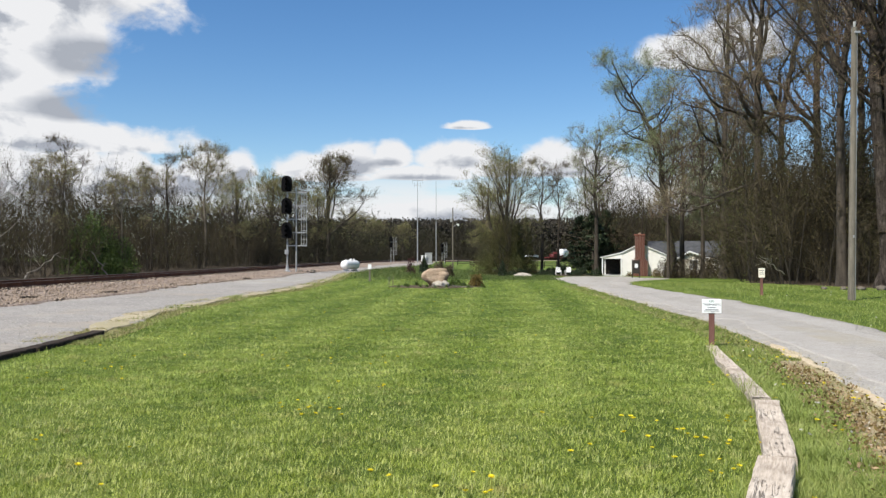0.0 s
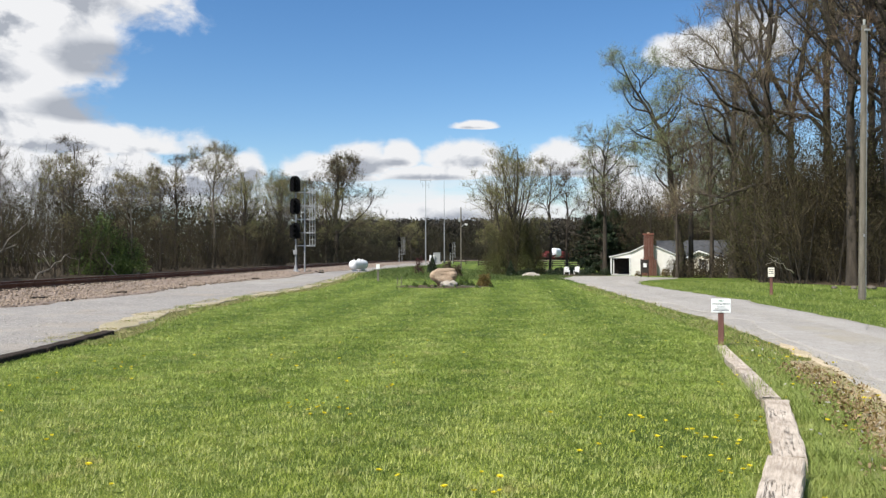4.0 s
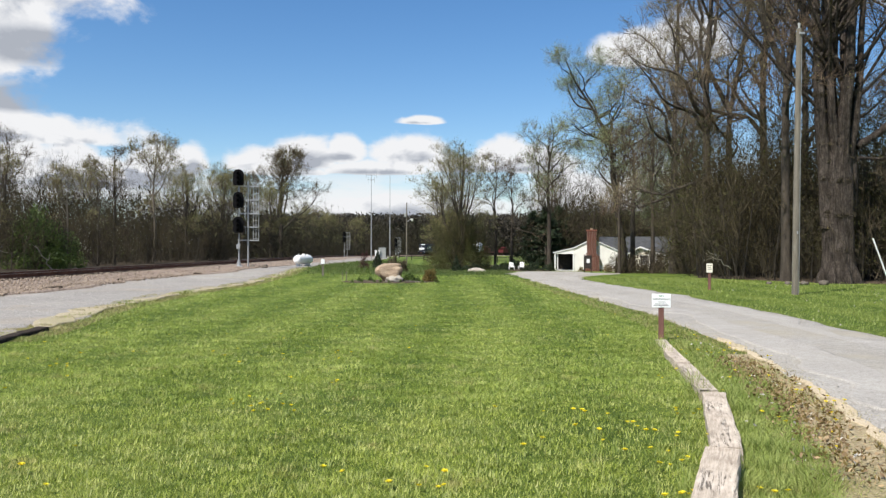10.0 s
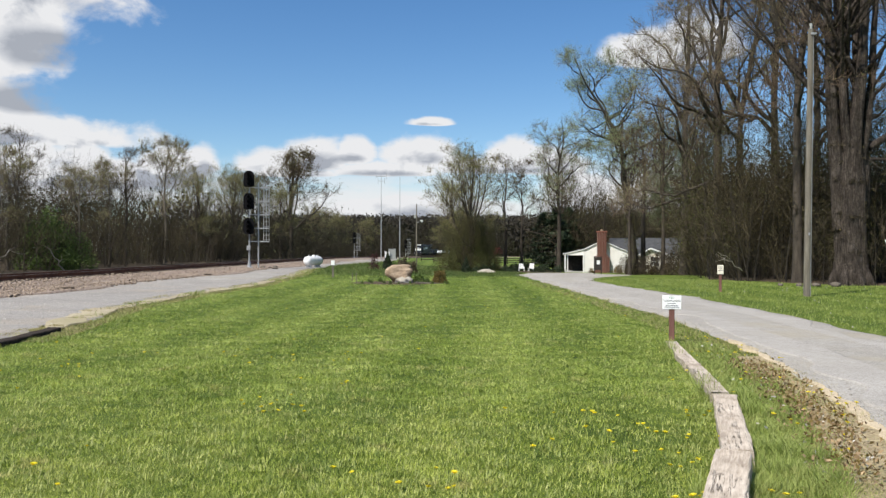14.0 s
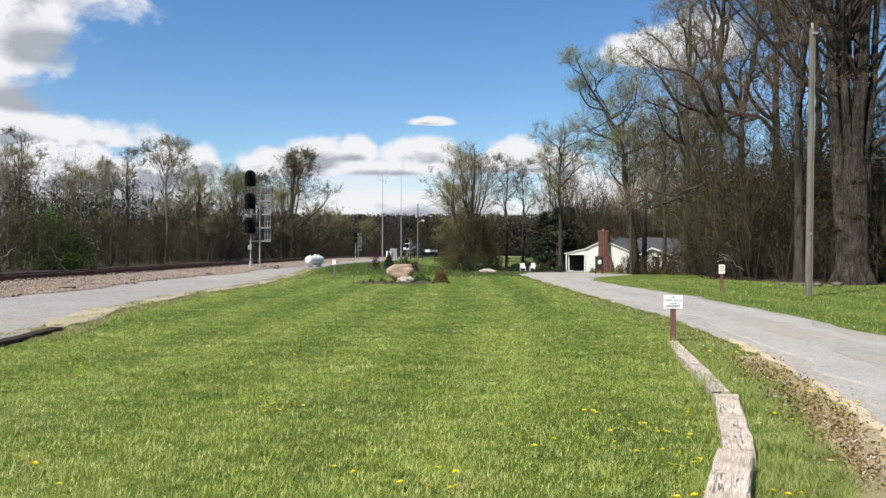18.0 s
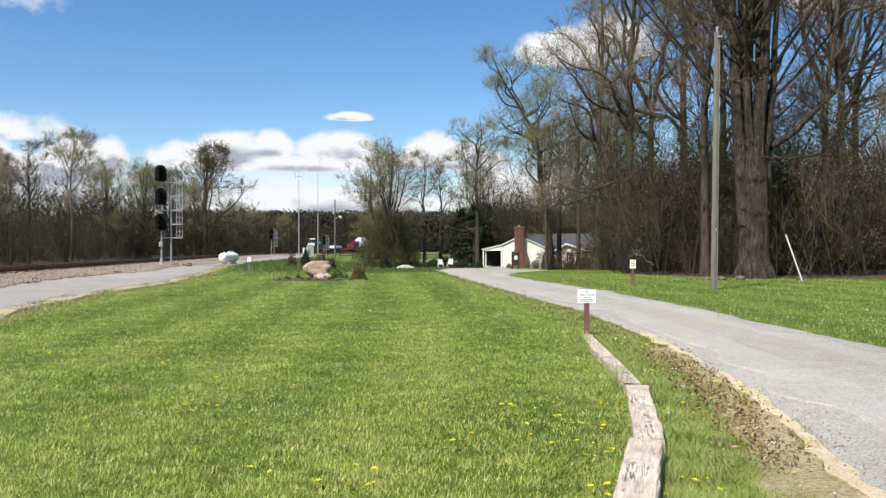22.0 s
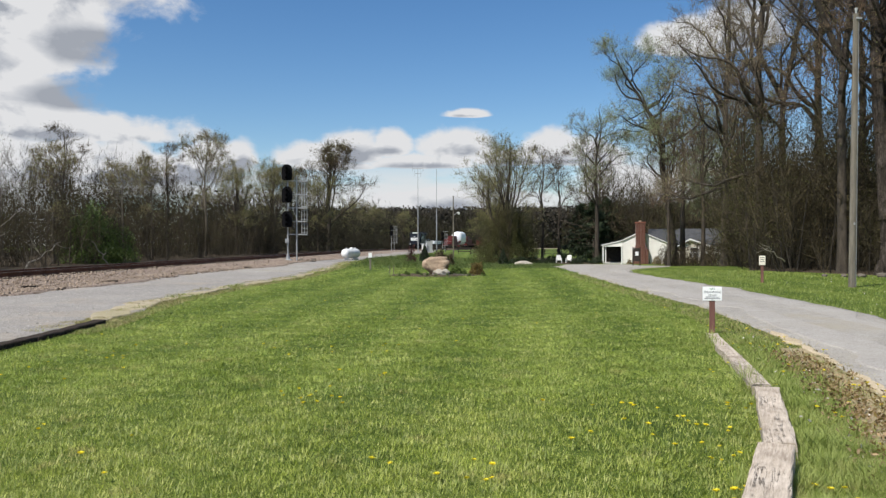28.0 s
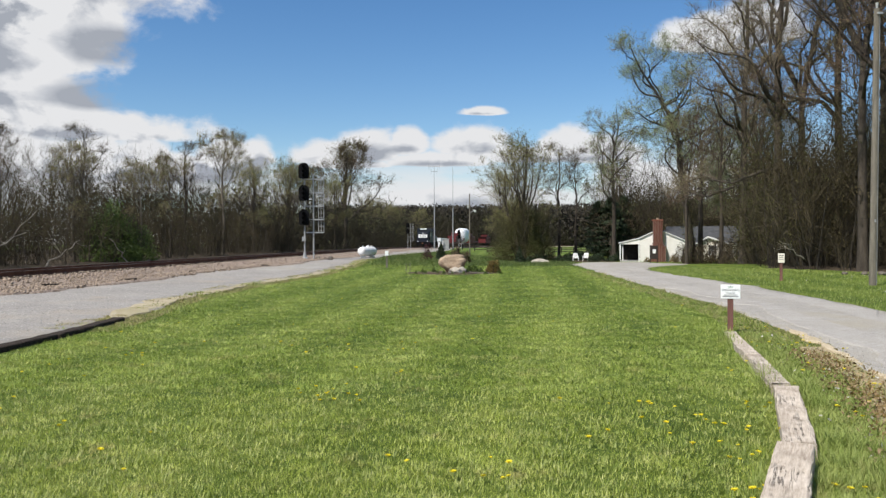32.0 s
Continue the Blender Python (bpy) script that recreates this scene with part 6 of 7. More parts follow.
        for k in range(n):
            x = 19.72 - wd / 2 + 0.125 + off * (k < n - 1) + k * (wd - 0.245) / max(1, n - 1) * (0.93 if off else 1)
            if brk is None:
                brk = part("brick", one(box, (0.225, 0.05, 0.075), (0, 0, 0)), BRICK, ch)
                brk.matrix_basis = pose(x, -0.675, z)
            else:
                twin(brk, "brick", pose(x, -0.675, z), ch)
    part("crown", one(box, (1.34, 0.85, 0.18), (19.7, -0.32, 4.98), 0.02), BRICK, ch)
    part("flue", one(rod, (19.7, -0.32, 5.05), (19.7, -0.32, 5.25), 0.16, sides=10), STONE, ch)


house()

# yard things
def chair(x, y, turn):
    root = thing("garden_chair", pose(x, y, ground_z(x, y), 0, 0, turn), "white slatted garden chair on the lawn", "chair", "white garden chairs")
    part("seat", one(box, (0.6, 0.55, 0.04), (0, 0, 0.36), 0.01, (-8, 0, 0)), WHITE, root)
    for k in range(5):
        part("back_slat", one(box, (0.1, 0.025, 0.75 - 0.05 * abs(k - 2)), (-0.24 + 0.12 * k, 0.33, 0.68), 0.005, (-18, 0, 0)), WHITE, root)
    for s in (-1, 1):
        part("arm", one(box, (0.12, 0.7, 0.03), (s * 0.36, -0.02, 0.56), 0.01), WHITE, root)
        for yy in (-0.28, 0.3):
            part("leg", one(box, (0.05, 0.09, 0.56), (s * 0.33, yy, 0.27)), WHITE, root)
    return root


c0 = chair(10.35, 105, 0)
copy_thing(c0, pose(11.65, 105.5, ground_z(11.65, 105.5), 0, 0, -20))

board = thing("notice_board", pose(15.0, 78, ground_z(15.0, 78)), "dark wooden notice board with a white paper by the driveway", "sign")
part("panel", one(box, (0.62, 0.08, 1.25), (0, 0, 1.1), 0.01), FENCE_DARK, board)
for s in (-1, 1):
    part("post", one(box, (0.09, 0.09, 1.9), (s * 0.33, 0.02, 0.85)), FENCE_DARK, board)
part("paper", one(box, (0.3, 0.01, 0.38), (0.03, -0.047, 1.2)), SIGN_WHITE, board)

for x, y, h in ((21.2, 93, 1.5), (22.9, 92, 1.2)):
    bol = thing("gate_post", pose(x, y, ground_z(x, y)), "dark wooden post in front of the house", "post")
    part("post", one(box, (0.16, 0.16, h + 0.2), (0, 0, h / 2), 0.02), FENCE_DARK, bol)
    part("cap", one(box, (0.2, 0.2, 0.06), (0, 0, h + 0.12), 0.01), FENCE_DARK, bol)

flower_bush = put(bush("house_shrub", 81, (1.3, 1.0, 0.9), 700, 0.07, LEAF_RUSSET, "low budding shrub against the house"), 21.4, 98.6)
for x, y, k in ((24.6, 100.5, 0.8), (26.4, 100.8, 0.9), (28.0, 100.5, 1.1), (18.2, 98.8, 0.6), (22.7, 99, 0.7)):
    again(flower_bush, x, y, random.uniform(0, 360), k)
dark_bush = put(bush("yard_shrub", 82, (2.0, 1.6, 0.95), 900, 0.09, LEAF_DARK, "dark low evergreen shrub in the yard"), 13.0, 103)
for x, y, k in ((5.4, 101, 0.9), (6.8, 104, 1.0), (9.6, 107, 1.0), (12.0, 100.5, 0.8), (10.9, 108, 1.1), (4.2, 99, 0.7), (6.0, 108, 1.2), (7.9, 100, 0.8), (8.9, 101, 0.7), (14.6, 101, 0.9), (3.6, 116, 1.1), (12.3, 119, 1.2), (30, 97, 1.2)):
    again(dark_bush, x, y, random.uniform(0, 360), k)
tb = thing("picnic_table", pose(6.3, 112, ground_z(6.3, 112), 0, 0, 12), "weathered wooden picnic table under the trees", "table")
for k in range(5):
    part("top_board", one(box, (1.8, 0.14, 0.04), (0, -0.3 + 0.15 * k, 0.76), 0.005), TIMBER, tb)
for s in (-1, 1):
    part("bench", one(box, (1.8, 0.26, 0.04), (0, s * 0.7, 0.46), 0.005), TIMBER, tb)
    part("leg_frame", one(box, (0.08, 1.5, 0.08), (s * 0.65, 0, 0.42)), TIMBER, tb)
    for q in (-1, 1):
        part("leg", one(rod, (s * 0.65, q * 0.6, 0), (s * 0.65, q * 0.22, 0.74), 0.05, sides=4), TIMBER, tb)


def fence():
    root = thing("field_fence", pose(0, 0, 0), "dark post-and-rail fence across the field", "fence")
    pst = rl = None
    xs = np.arange(-9.0, 66.0, 2.5)
    for x in xs:
        y = 165 + 0.06 * x
        z = ground_z(x, y)
        if pst is None:
            pst = part("post", one(box, (0.16, 0.16, 1.5), (0, 0, 0.6), 0.01), FENCE_DARK, root)
            pst.matrix_basis = pose(x, y, z)
            rl = part("fence_rail", one(box, (2.5, 0.06, 0.15), (1.25, 0, 0)), FENCE_DARK, root)
            rl.matrix_basis = pose(x, y - 0.1, z + 0.4)
        else:
            twin(pst, "post", pose(x, y, z), root)
        for h in (0.4, 0.78, 1.15):
            twin(rl, "fence_rail", pose(x, y - 0.1, z + h), root)


fence()

# ---- train ----
def bogie(parent, y, axles=3, mat=None):
    bg = part("bogie", one(box, (2.2, 1.7 * axles - 0.6, 0.35), (0, y, 0.62), 0.05), mat or BLACK, parent, "black wheel truck")
    for k in range(axles):
        yy = y + (k - (axles - 1) / 2) * 1.7
        for s in (-1, 1):
            part("wheel", one(rod, (s * 0.68, yy, 0.5), (s * 0.80, yy, 0.5), 0.5, sides=16), RUST, bg)
    return bg


def locomotive():
    """Nose towards -y."""
    t = thing("locomotive", pose(0, 0, 0), "dark diesel locomotive with white band on the nose", "locomotive")
    part("frame", one(box, (3.0, 21.0, 0.5), (0, 0, 1.35), 0.04), LOCO_PAINT, t)
    part("fuel_tank", one(box, (2.7, 6.0, 0.8), (0, 0, 0.75), 0.12), BLACK, t)
    for y in (-6.8, 6.8):
        bogie(t, y)
    nose = part("nose", one(box, (2.3, 2.0, 1.9), (0, -8.6, 2.5), 0.16), LOCO_PAINT, t)
    part("nose_band", one(box, (2.06, 0.03, 0.75), (0, -9.615, 2.55)), WHITE, nose, "white painted band")
    for k in range(3):
        part("band_gap", one(box, (0.1, 0.02, 0.55), (-0.5 + 0.5 * k, -9.637, 2.55)), LOCO_PAINT, nose)
    part("headlight", one(rod, (0, -9.6, 3.2), (0, -9.66, 3.2), 0.14, sides=12), SIGN_WHITE, nose)
    cab = part("cab", one(box, (3.0, 2.9, 2.7), (0, -6.3, 3.0), 0.12), LOCO_PAINT, t)
    for s in (-1, 1):
        part("windscreen", one(box, (0.95, 0.04, 0.7), (s * 0.62, -7.76, 3.75)), GLASS, cab)
        part("side_window", one(box, (0.04, 1.5, 0.65), (s * 1.505, -6.3, 3.7)), GLASS, cab)
        part("side_letter_band", one(box, (0.03, 1.8, 0.45), (s * 1.51, -6.3, 2.75)), WHITE, cab)
    part("number_board", one(box, (1.5, 0.05, 0.28), (0, -7.77, 4.2)), SIGN_WHITE, cab)
    hood = part("long_hood", one(box, (1.9, 14.6, 2.5), (0, 2.6, 2.95), 0.12), LOCO_PAINT, t)
    for s in (-1, 1):
        part("hood_lettering", one(box, (0.03, 4.2, 0.6), (s * 0.965, 0.5, 3.1)), WHITE, hood, "white lettering band")
        for k in range(5):
            part("hood_door", one(box, (0.03, 1.0, 1.5), (s * 0.965, 3.6 + 1.15 * k, 2.8)), LOCO_PAINT, hood)
    part("radiator", one(box, (2.9, 3.6, 0.8), (0, 7.4, 4.05), 0.08), LOCO_PAINT, hood)
    part("exhaust", one(box, (0.5, 0.8, 0.3), (0, 0.3, 4.3), 0.03), BLACK, hood)
    for k in range(3):
        part("roof_fan", one(rod, (0, 4.4 + 1.7 * k - 2.0, 4.18), (0, 4.4 + 1.7 * k - 2.0, 4.34), 0.6, sides=14), BLACK, hood)
    part("pilot", one(box, (2.8, 0.2, 0.9), (0, -10.5, 0.8), 0.03), BLACK, t)
    for s in (-1, 1):
        part("handrail", one(rod, (s * 1.42, -5.0, 2.5), (s * 1.42, 10.2, 2.5), 0.03, sides=6), STEEL, t)
        for k in range(8):
            part("stanchion", one(rod, (s * 1.42, -4.8 + 2.1 * k, 1.6), (s * 1.42, -4.8 + 2.1 * k, 2.5), 0.025, sides=5), STEEL, t)
        part("ditch_light", one(rod, (s * 1.1, -10.55, 1.35), (s * 1.1, -10.65, 1.35), 0.1, sides=10), SIGN_WHITE, t)
    part("coupler", one(box, (0.3, 0.7, 0.3), (0, -10.9, 0.9), 0.05), RUST, t)
    return t


def flat_car(length, paint, cargo, label):
    t = thing("flat_car", pose(0, 0, 0), label, "rail car")
    part("deck", one(box, (2.9, length, 0.45), (0, 0, 1.2), 0.03), paint, t)
    for y in (-length / 2 + 2.2, length / 2 - 2.2):
        bogie(t, y, 2)
    for k in range(int(length / 1.5)):
        for s in (-1, 1):
            part("stake_pocket", one(box, (0.08, 0.2, 0.4), (s * 1.48, -length / 2 + 0.9 + 1.5 * k, 1.2)), BLACK, t)
    if cargo == "white":
        c = part("white_cargo", one(box, (2.7, length * 0.82, 0.95), (0, 0.5, 1.92), 0.08), WRAP, t, "long low white covered load")
        for k in range(6):
            part("strap", one(box, (2.76, 0.1, 1.0), (0, -length * 0.34 + k * length * 0.14, 1.92)), BLACK, c)
    else:
        part("dark_cargo", one(box, (2.2, length * 0.5, 1.3), (0, -1, 2.1), 0.08), LOCO_PAINT, t)
    return t


def heavy_car():
    t = thing("heavy_load_car", pose(0, 0, 0), "red heavy-duty rail car carrying a large white wrapped load", "rail car")
    for s in (-1, 1):
        part("span_bolster", one(box, (2.9, 17.0, 0.6), (0, s * 17.5, 1.35), 0.05), RED_CAR, t)
        part("end_body", one(box, (2.8, 9.0, 2.0), (0, s * 14.0, 2.5), 0.12), RED_CAR, t, "red raised end body")
        part("upper_frame", one(box, (2.4, 4.5, 1.2), (0, s * 11.5, 3.9), 0.12), RED_CAR, t)
        for k in (-1, 1):
            part("side_arm", one(box, (0.35, 7.0, 0.8), (k * 1.4, s * 7.5, 2.1), 0.05, (s * -6, 0, 0)), RED_CAR, t)
        for y in (12.0, 17.5, 23.0):
            bogie(t, s * y, 2)
        part("railing", one(rod, (-1.3, s * 19, 2.6), (1.3, s * 19, 2.6), 0.03, sides=5), STEEL, t)
    part("well_deck", one(box, (3.0, 12.0, 0.5), (0, 0, 0.95), 0.05), RED_CAR, t)
    bm = bmesh.new()
    n, m = 28, 15
    rings = []
    for j in range(m + 1):
        yy = -4.6 + 9.2 * j / m
        k = 1.0 - 0.32 * abs(2 * j / m - 1) ** 7
        ring = []
        for i in range(n):
            a = 2 * math.pi * i / n
            c, s = math.cos(a), math.sin(a)
            x = 2.1 * math.copysign(abs(c) ** 0.75, c)
            z = 2.45 * math.copysign(abs(s) ** 0.75, s)
            w = 1 + 0.05 * noise.noise(Vector((a * 1.5, yy * 0.9, 0))) + 0.03 * noise.noise(Vector((a * 5, yy * 2.1, 3)))
            ring.append(bm.verts.new((x * k * w, yy, 3.72 + z * k * w)))
        rings.append(ring)
    for p, q in zip(rings, rings[1:]):
        for i in range(n):
            bm.faces.new((p[i], p[(i + 1) % n], q[(i + 1) % n], q[i]))
    bm.faces.new(rings[0])
    bm.faces.new(rings[-1][::-1])
    load = part("wrapped_load", bm, WRAP, t, "white tarpaulin-wrapped drum", smooth=True)
    for yy in (-2.6, 0.0, 2.6):
        part("lashing", one(box, (4.36, 0.08, 0.1), (0, yy, 2.2)), FENCE_DARK, load)
    return t


def caboose():
    t = thing("caboose", pose(0, 0, 0), "red caboose at the tail of the train", "rail car")
    part("body", one(box, (2.9, 8.5, 2.3), (0, 0, 2.4), 0.08), RED_CAR, t)
    part("roof", one(box, (3.1, 9.6, 0.16), (0, 0, 3.62), 0.05), BLACK, t)
    part("cupola", one(box, (2.6, 2.4, 0.9), (0, 0.5, 4.1), 0.08), RED_CAR, t)
    part("cupola_roof", one(box, (2.8, 2.7, 0.12), (0, 0.5, 4.6), 0.04), BLACK, t)
    for s in (-1, 1):
        for y in (-2.6, 0.5, 2.8):
            part("window", one(box, (0.04, 0.7, 0.7), (s * 1.46, y, 2.7)), GLASS, t)
        part("platform", one(box, (2.8, 0.9, 0.15), (0, s * 4.7, 1.2)), BLACK, t)
    for y in (-3, 3):
        bogie(t, y, 2)
    return t


TRAIN = [(locomotive(), -81.5), (flat_car(11.5, BLACK, "dark", "dark flat car with a dark covered load"), -64.2), (flat_car(17.5, BLACK, "white", "dark flat car with a long white load"), -48.4), (heavy_car(), 0.0), (caboose(), 40.0)]


# ---- dandelions ----
def dandelion(seed):
    rng = np.random.default_rng(seed)
    root = thing("dandelion", pose(0, 0, 0), "yellow dandelion in the grass", "flower", "dandelions in the lawn")
    part("stem", one(rod, (0, 0, -0.01), (0.006, 0, 0.075), 0.003, 0.002, 5), BLADE, root)
    a = rng.uniform(0, 2 * np.pi, 46)
    r = rng.uniform(0.2, 1, 46) ** 0.5 * 0.024
    tip = np.stack([np.cos(a) * r, np.sin(a) * r, 0.084 + 0.010 * (1 - r / 0.024)], 1)
    sd = np.stack([-np.sin(a), np.cos(a), 0 * a], 1) * 0.0045
    c = np.stack([np.cos(a) * 0.002, np.sin(a) * 0.002, 0 * a + 0.074], 1)
    v = np.stack([c, tip - sd, tip + sd], 1).reshape(-1, 3)
    soup("flower_head", v, np.arange(138).reshape(-1, 3), PETAL, root, "bright yellow flower head")
    return root


def dandelions():
    rng = np.random.default_rng(9)
    base = dandelion(1)
    spots = []
    for x, y, n, s in ((-1.48, 7.5, 13, 0.22), (-1.2, 9.2, 4, 0.2), (-0.57, 5.3, 2, 0.1), (0.08, 5.05, 5, 0.16), (-2.56, 6.1, 1, 0.05), (-2.7, 11.6, 4, 0.4), (-1.35, 11.2, 9, 0.7),
                       (1.75, 6.3, 14, 0.4), (1.75, 5.4, 16, 0.25), (1.6, 4.7, 14, 0.16), (1.28, 4.25, 14, 0.12), (1.05, 3.9, 8, 0.1), (2.35, 7.2, 8, 0.14), (1.35, 7.3, 5, 0.4), (1.0, 6.3, 3, 0.3), (-4.6, 11, 8, 0.6), (-4.9, 9.2, 5, 0.5), (-5.6, 13, 4, 0.8),
                       (3.3, 9.5, 10, 0.3), (3.75, 8.3, 12, 0.3), (4.1, 11.5, 14, 0.3), (3.2, 7.2, 8, 0.25), (4.3, 13.5, 10, 0.4), (2.9, 5.9, 5, 0.2), (0.5, 15, 6, 1.6), (-3, 17, 8, 2.5), (2.5, 22, 7, 1.4), (-4, 8, 4, 0.7), (-2.2, 5.2, 2, 0.3), (-3.6, 6.6, 2, 0.3), (0.2, 4.5, 3, 0.25)):
        for _ in range(n):
            spots.append((x + rng.normal(0, s), y + rng.normal(0, s * 1.2)))
    first = True
    for x, y in spots:
        m = pose(x, y, ground_z(x, y) + rng.uniform(-0.03, 0.01), rng.uniform(-14, 14), rng.uniform(-14, 14), rng.uniform(0, 360))
        k = rng.uniform(0.65, 1.1)
        o = base if first else copy_thing(base, m)
        o.matrix_basis = m
        o.scale = (k, k, k)
        first = False


dandelions()


# ---- grass ----
def blades(name, seed, n, xfun, y0, y1, tall, wide, mat, label, power=1.0, lean=0.5, patch=0.0, fade=0.0):
    """Grass blades, one slim triangle each, fewer and broader further out."""
    rng = np.random.default_rng(seed)
    u = rng.random(n)
    y = 1 / (1 / y0 + (1 / y1 - 1 / y0) * u) if power == 1 else y0 + (y1 - y0) * u ** power
    l, r = xfun(y)
    x = l + (r - l) * rng.random(n)
    keep = np.abs(x) < 0.80 * y + 1.2
    if fade < 0:
        keep &= rng.random(n) < smooth01(y0, -fade, y)
    if fade > 0:
        keep &= rng.random(n) > smooth01(fade, y1, y)
    if patch:
        lump = np.sin(x * 1.9 + 1.3 * np.sin(y * 1.1)) + np.sin(y * 1.5 + 1.7 * np.sin(x * 0.8)) + rng.normal(0, 0.8, n)
        keep &= lump > patch
    x, y = x[keep], y[keep]
    n = len(x)
    z = terrain(x, y)
    clump = 0.75 + 0.5 * np.clip(np.sin(x * 5.1 + 2 * np.sin(y * 3.3)) * np.sin(y * 4.3 + 1.7 * np.sin(x * 2.9)), -0.6, 1)
    h = tall * clump * rng.uniform(0.55, 1.35, n) * (1 + 0.02 * y)
    w = wide * (1 + y / 11.0) * rng.uniform(0.7, 1.3, n)
    a = rng.uniform(0, 2 * np.pi, n)
    b = a + rng.normal(np.pi / 2, 0.5, n)
    tilt = h * rng.uniform(0.1, 1.0, n) * lean * 2
    p = np.stack([x, y, z - 0.004], 1)
    side = np.stack([np.cos(a) * w, np.sin(a) * w, 0 * w], 1)
    tip = p + np.stack([np.cos(b) * tilt, np.sin(b) * tilt, h], 1)
    v = np.stack([p - side, p + side, tip], 1).reshape(-1, 3)
    return tagged(soup(name, v, np.arange(3 * n).reshape(-1, 3), mat), label, "grass", kind="stuff")


def tufts(name, seed, n, span, y0, y1, count, tall, spread, mat, label):
    """Small coarse clumps of grass: fans of blades out of one root."""
    rng = np.random.default_rng(seed)
    y = 1 / (1 / y0 + (1 / y1 - 1 / y0) * rng.random(n))
    l, r = span(y)
    x = l + (r - l) * rng.random(n)
    keep = np.abs(x) < 0.80 * y + 1.2
    x, y = np.repeat(x[keep], count), np.repeat(y[keep], count)
    size = np.repeat(rng.uniform(0.5, 1.4, keep.sum()), count)
    m = len(x)
    a = rng.uniform(0, 2 * np.pi, m)
    q = spread * size * rng.random(m) ** 0.7
    x, y = x + np.cos(a) * q, y + np.sin(a) * q
    h = tall * size * rng.uniform(0.5, 1.2, m)
    w = 0.0025 * (1 + y / 12) * rng.uniform(0.7, 1.4, m)
    b = a + rng.normal(0, 0.8, m)
    side = np.stack([-np.sin(b) * w, np.cos(b) * w, 0 * w], 1)
    p = np.stack([x, y, terrain(x, y) - 0.004], 1)
    tip = p + np.stack([np.cos(b) * h * 0.7, np.sin(b) * h * 0.7, h], 1)
    v = np.stack([p - side, p + side, tip], 1).reshape(-1, 3)
    return tagged(soup(name, v, np.arange(3 * m).reshape(-1, 3), mat), label, "grass", kind="stuff")


lawn_span = lambda y: (lot_edge(y) + 0.25, drive_l(y) - 0.45 + 0.02 * np.minimum(y, 18))
right_span = lambda y: (drive_r(y) + 0.05, np.minimum(wood_edge(np.maximum(y, 30)) - 0.3, 26 + 0 * y))
blades("lawn_grass", 101, 560000, lawn_span, 2.2, 24, 0.027, 0.0018, BLADE, "short mown green grass blades", 1.0, 0.7, -1.2, 11.0)
blades("mown_grass", 108, 130000, lawn_span, 8, 50, 0.030, 0.0025, BLADE_MID, "smooth mown green grass further off", 1.0, 0.9)
tufts("grass_tufts", 131, 9500, lawn_span, 3.0, 36, 14, 0.046, 0.08, BLADE_VERGE, "darker coarse tufts in the lawn")
tufts("pale_tufts", 132, 5200, lawn_span, 3.0, 40, 12, 0.034, 0.11, BLADE_PALE, "pale yellow-green tufts in the lawn")
blades("dry_thatch", 133, 18000, lawn_span, 2.4, 30, 0.018, 0.0022, STRAW, "dry clippings lying in patches on the lawn", 1.0, 1.6, 1.6)
blades("far_shade_grass", 100, 80000, lambda y: (lot_edge(y) + 0.4, np.minimum(drive_l(y) + 0.0, 9.0)), 40, 120, 0.10, 0.0016, BLADE_FAR_SHADE, "taller grass beyond the flower bed, darkened as if under cloud shade", 1.0, 0.7, 0.0, -75.0)
blades("roadside_grass", 102, 95000, right_span, 8, 44, 0.048, 0.0028, BLADE_ROUGH, "longer green grass beyond the driveway")
tie_x = curve((3.1, 1.01), (5.46, 1.96), (7.95, 2.77), (10.2, 3.16), (12.9, 3.64))
blades("verge_grass", 103, 42000, lambda y: (tie_x(y) + 0.12, np.minimum(tie_x(y) + 0.75, drive_l(y) - 0.4)), 2.6, 13, 0.085, 0.0024, BLADE_ROUGH, "long tufty grass along the timbers", 1.0, 0.7)
blades("timber_side_grass", 109, 7000, lambda y: (tie_x(y) - 0.24, tie_x(y) - 0.10), 2.6, 13, 0.09, 0.0028, BLADE_ROUGH, "uncut grass against the timbers", 1.0, 0.6, 0.3)
blades("timber_overgrowth", 135, 2600, lambda y: (tie_x(y) - 0.15, tie_x(y) - 0.02), 7.9, 12.9, 0.17, 0.0026, BLADE_ROUGH, "grass leaning over the sunken timbers", 1.0, 0.5, 0.5)
blades("verge_weeds", 134, 16000, lambda y: (tie_x(y) + 0.4, drive_l(y) - 0.12), 2.6, 13, 0.05, 0.0026, BLADE_ROUGH, "thin green weeds among the dry leaves", 1.0, 0.9, 0.2)
blades("verge_straw", 110, 40000, lambda y: (tie_x(y) + 0.4, drive_l(y) + 0.06), 2.6, 14, 0.034, 0.0022, STRAW, "dry grass on the verge", 1.0, 1.3, -0.8)


blades("straw_edge", 104, 26000, lambda y: (lot_edge(y) - 0.55, lot_edge(y) + 0.6), 13, 62, 0.04, 0.0035, STRAW, "dry straw-coloured grass along the gravel", 1.0, 0.9)
blades("edge_grass", 105, 16000, lambda y: (lot_edge(y) - 0.25, lot_edge(y) + 0.9), 13, 62, 0.06, 0.0035, BLADE_ROUGH, "tufts of grass along the gravel", 1.0, 0.7, 0.4)
blades("drive_straw", 106, 20000, lambda y: (drive_l(y) - 0.8, drive_l(y) + 0.18), 4.5, 40, 0.04, 0.003, STRAW, "dry grass along the driveway", 1.0, 0.9)


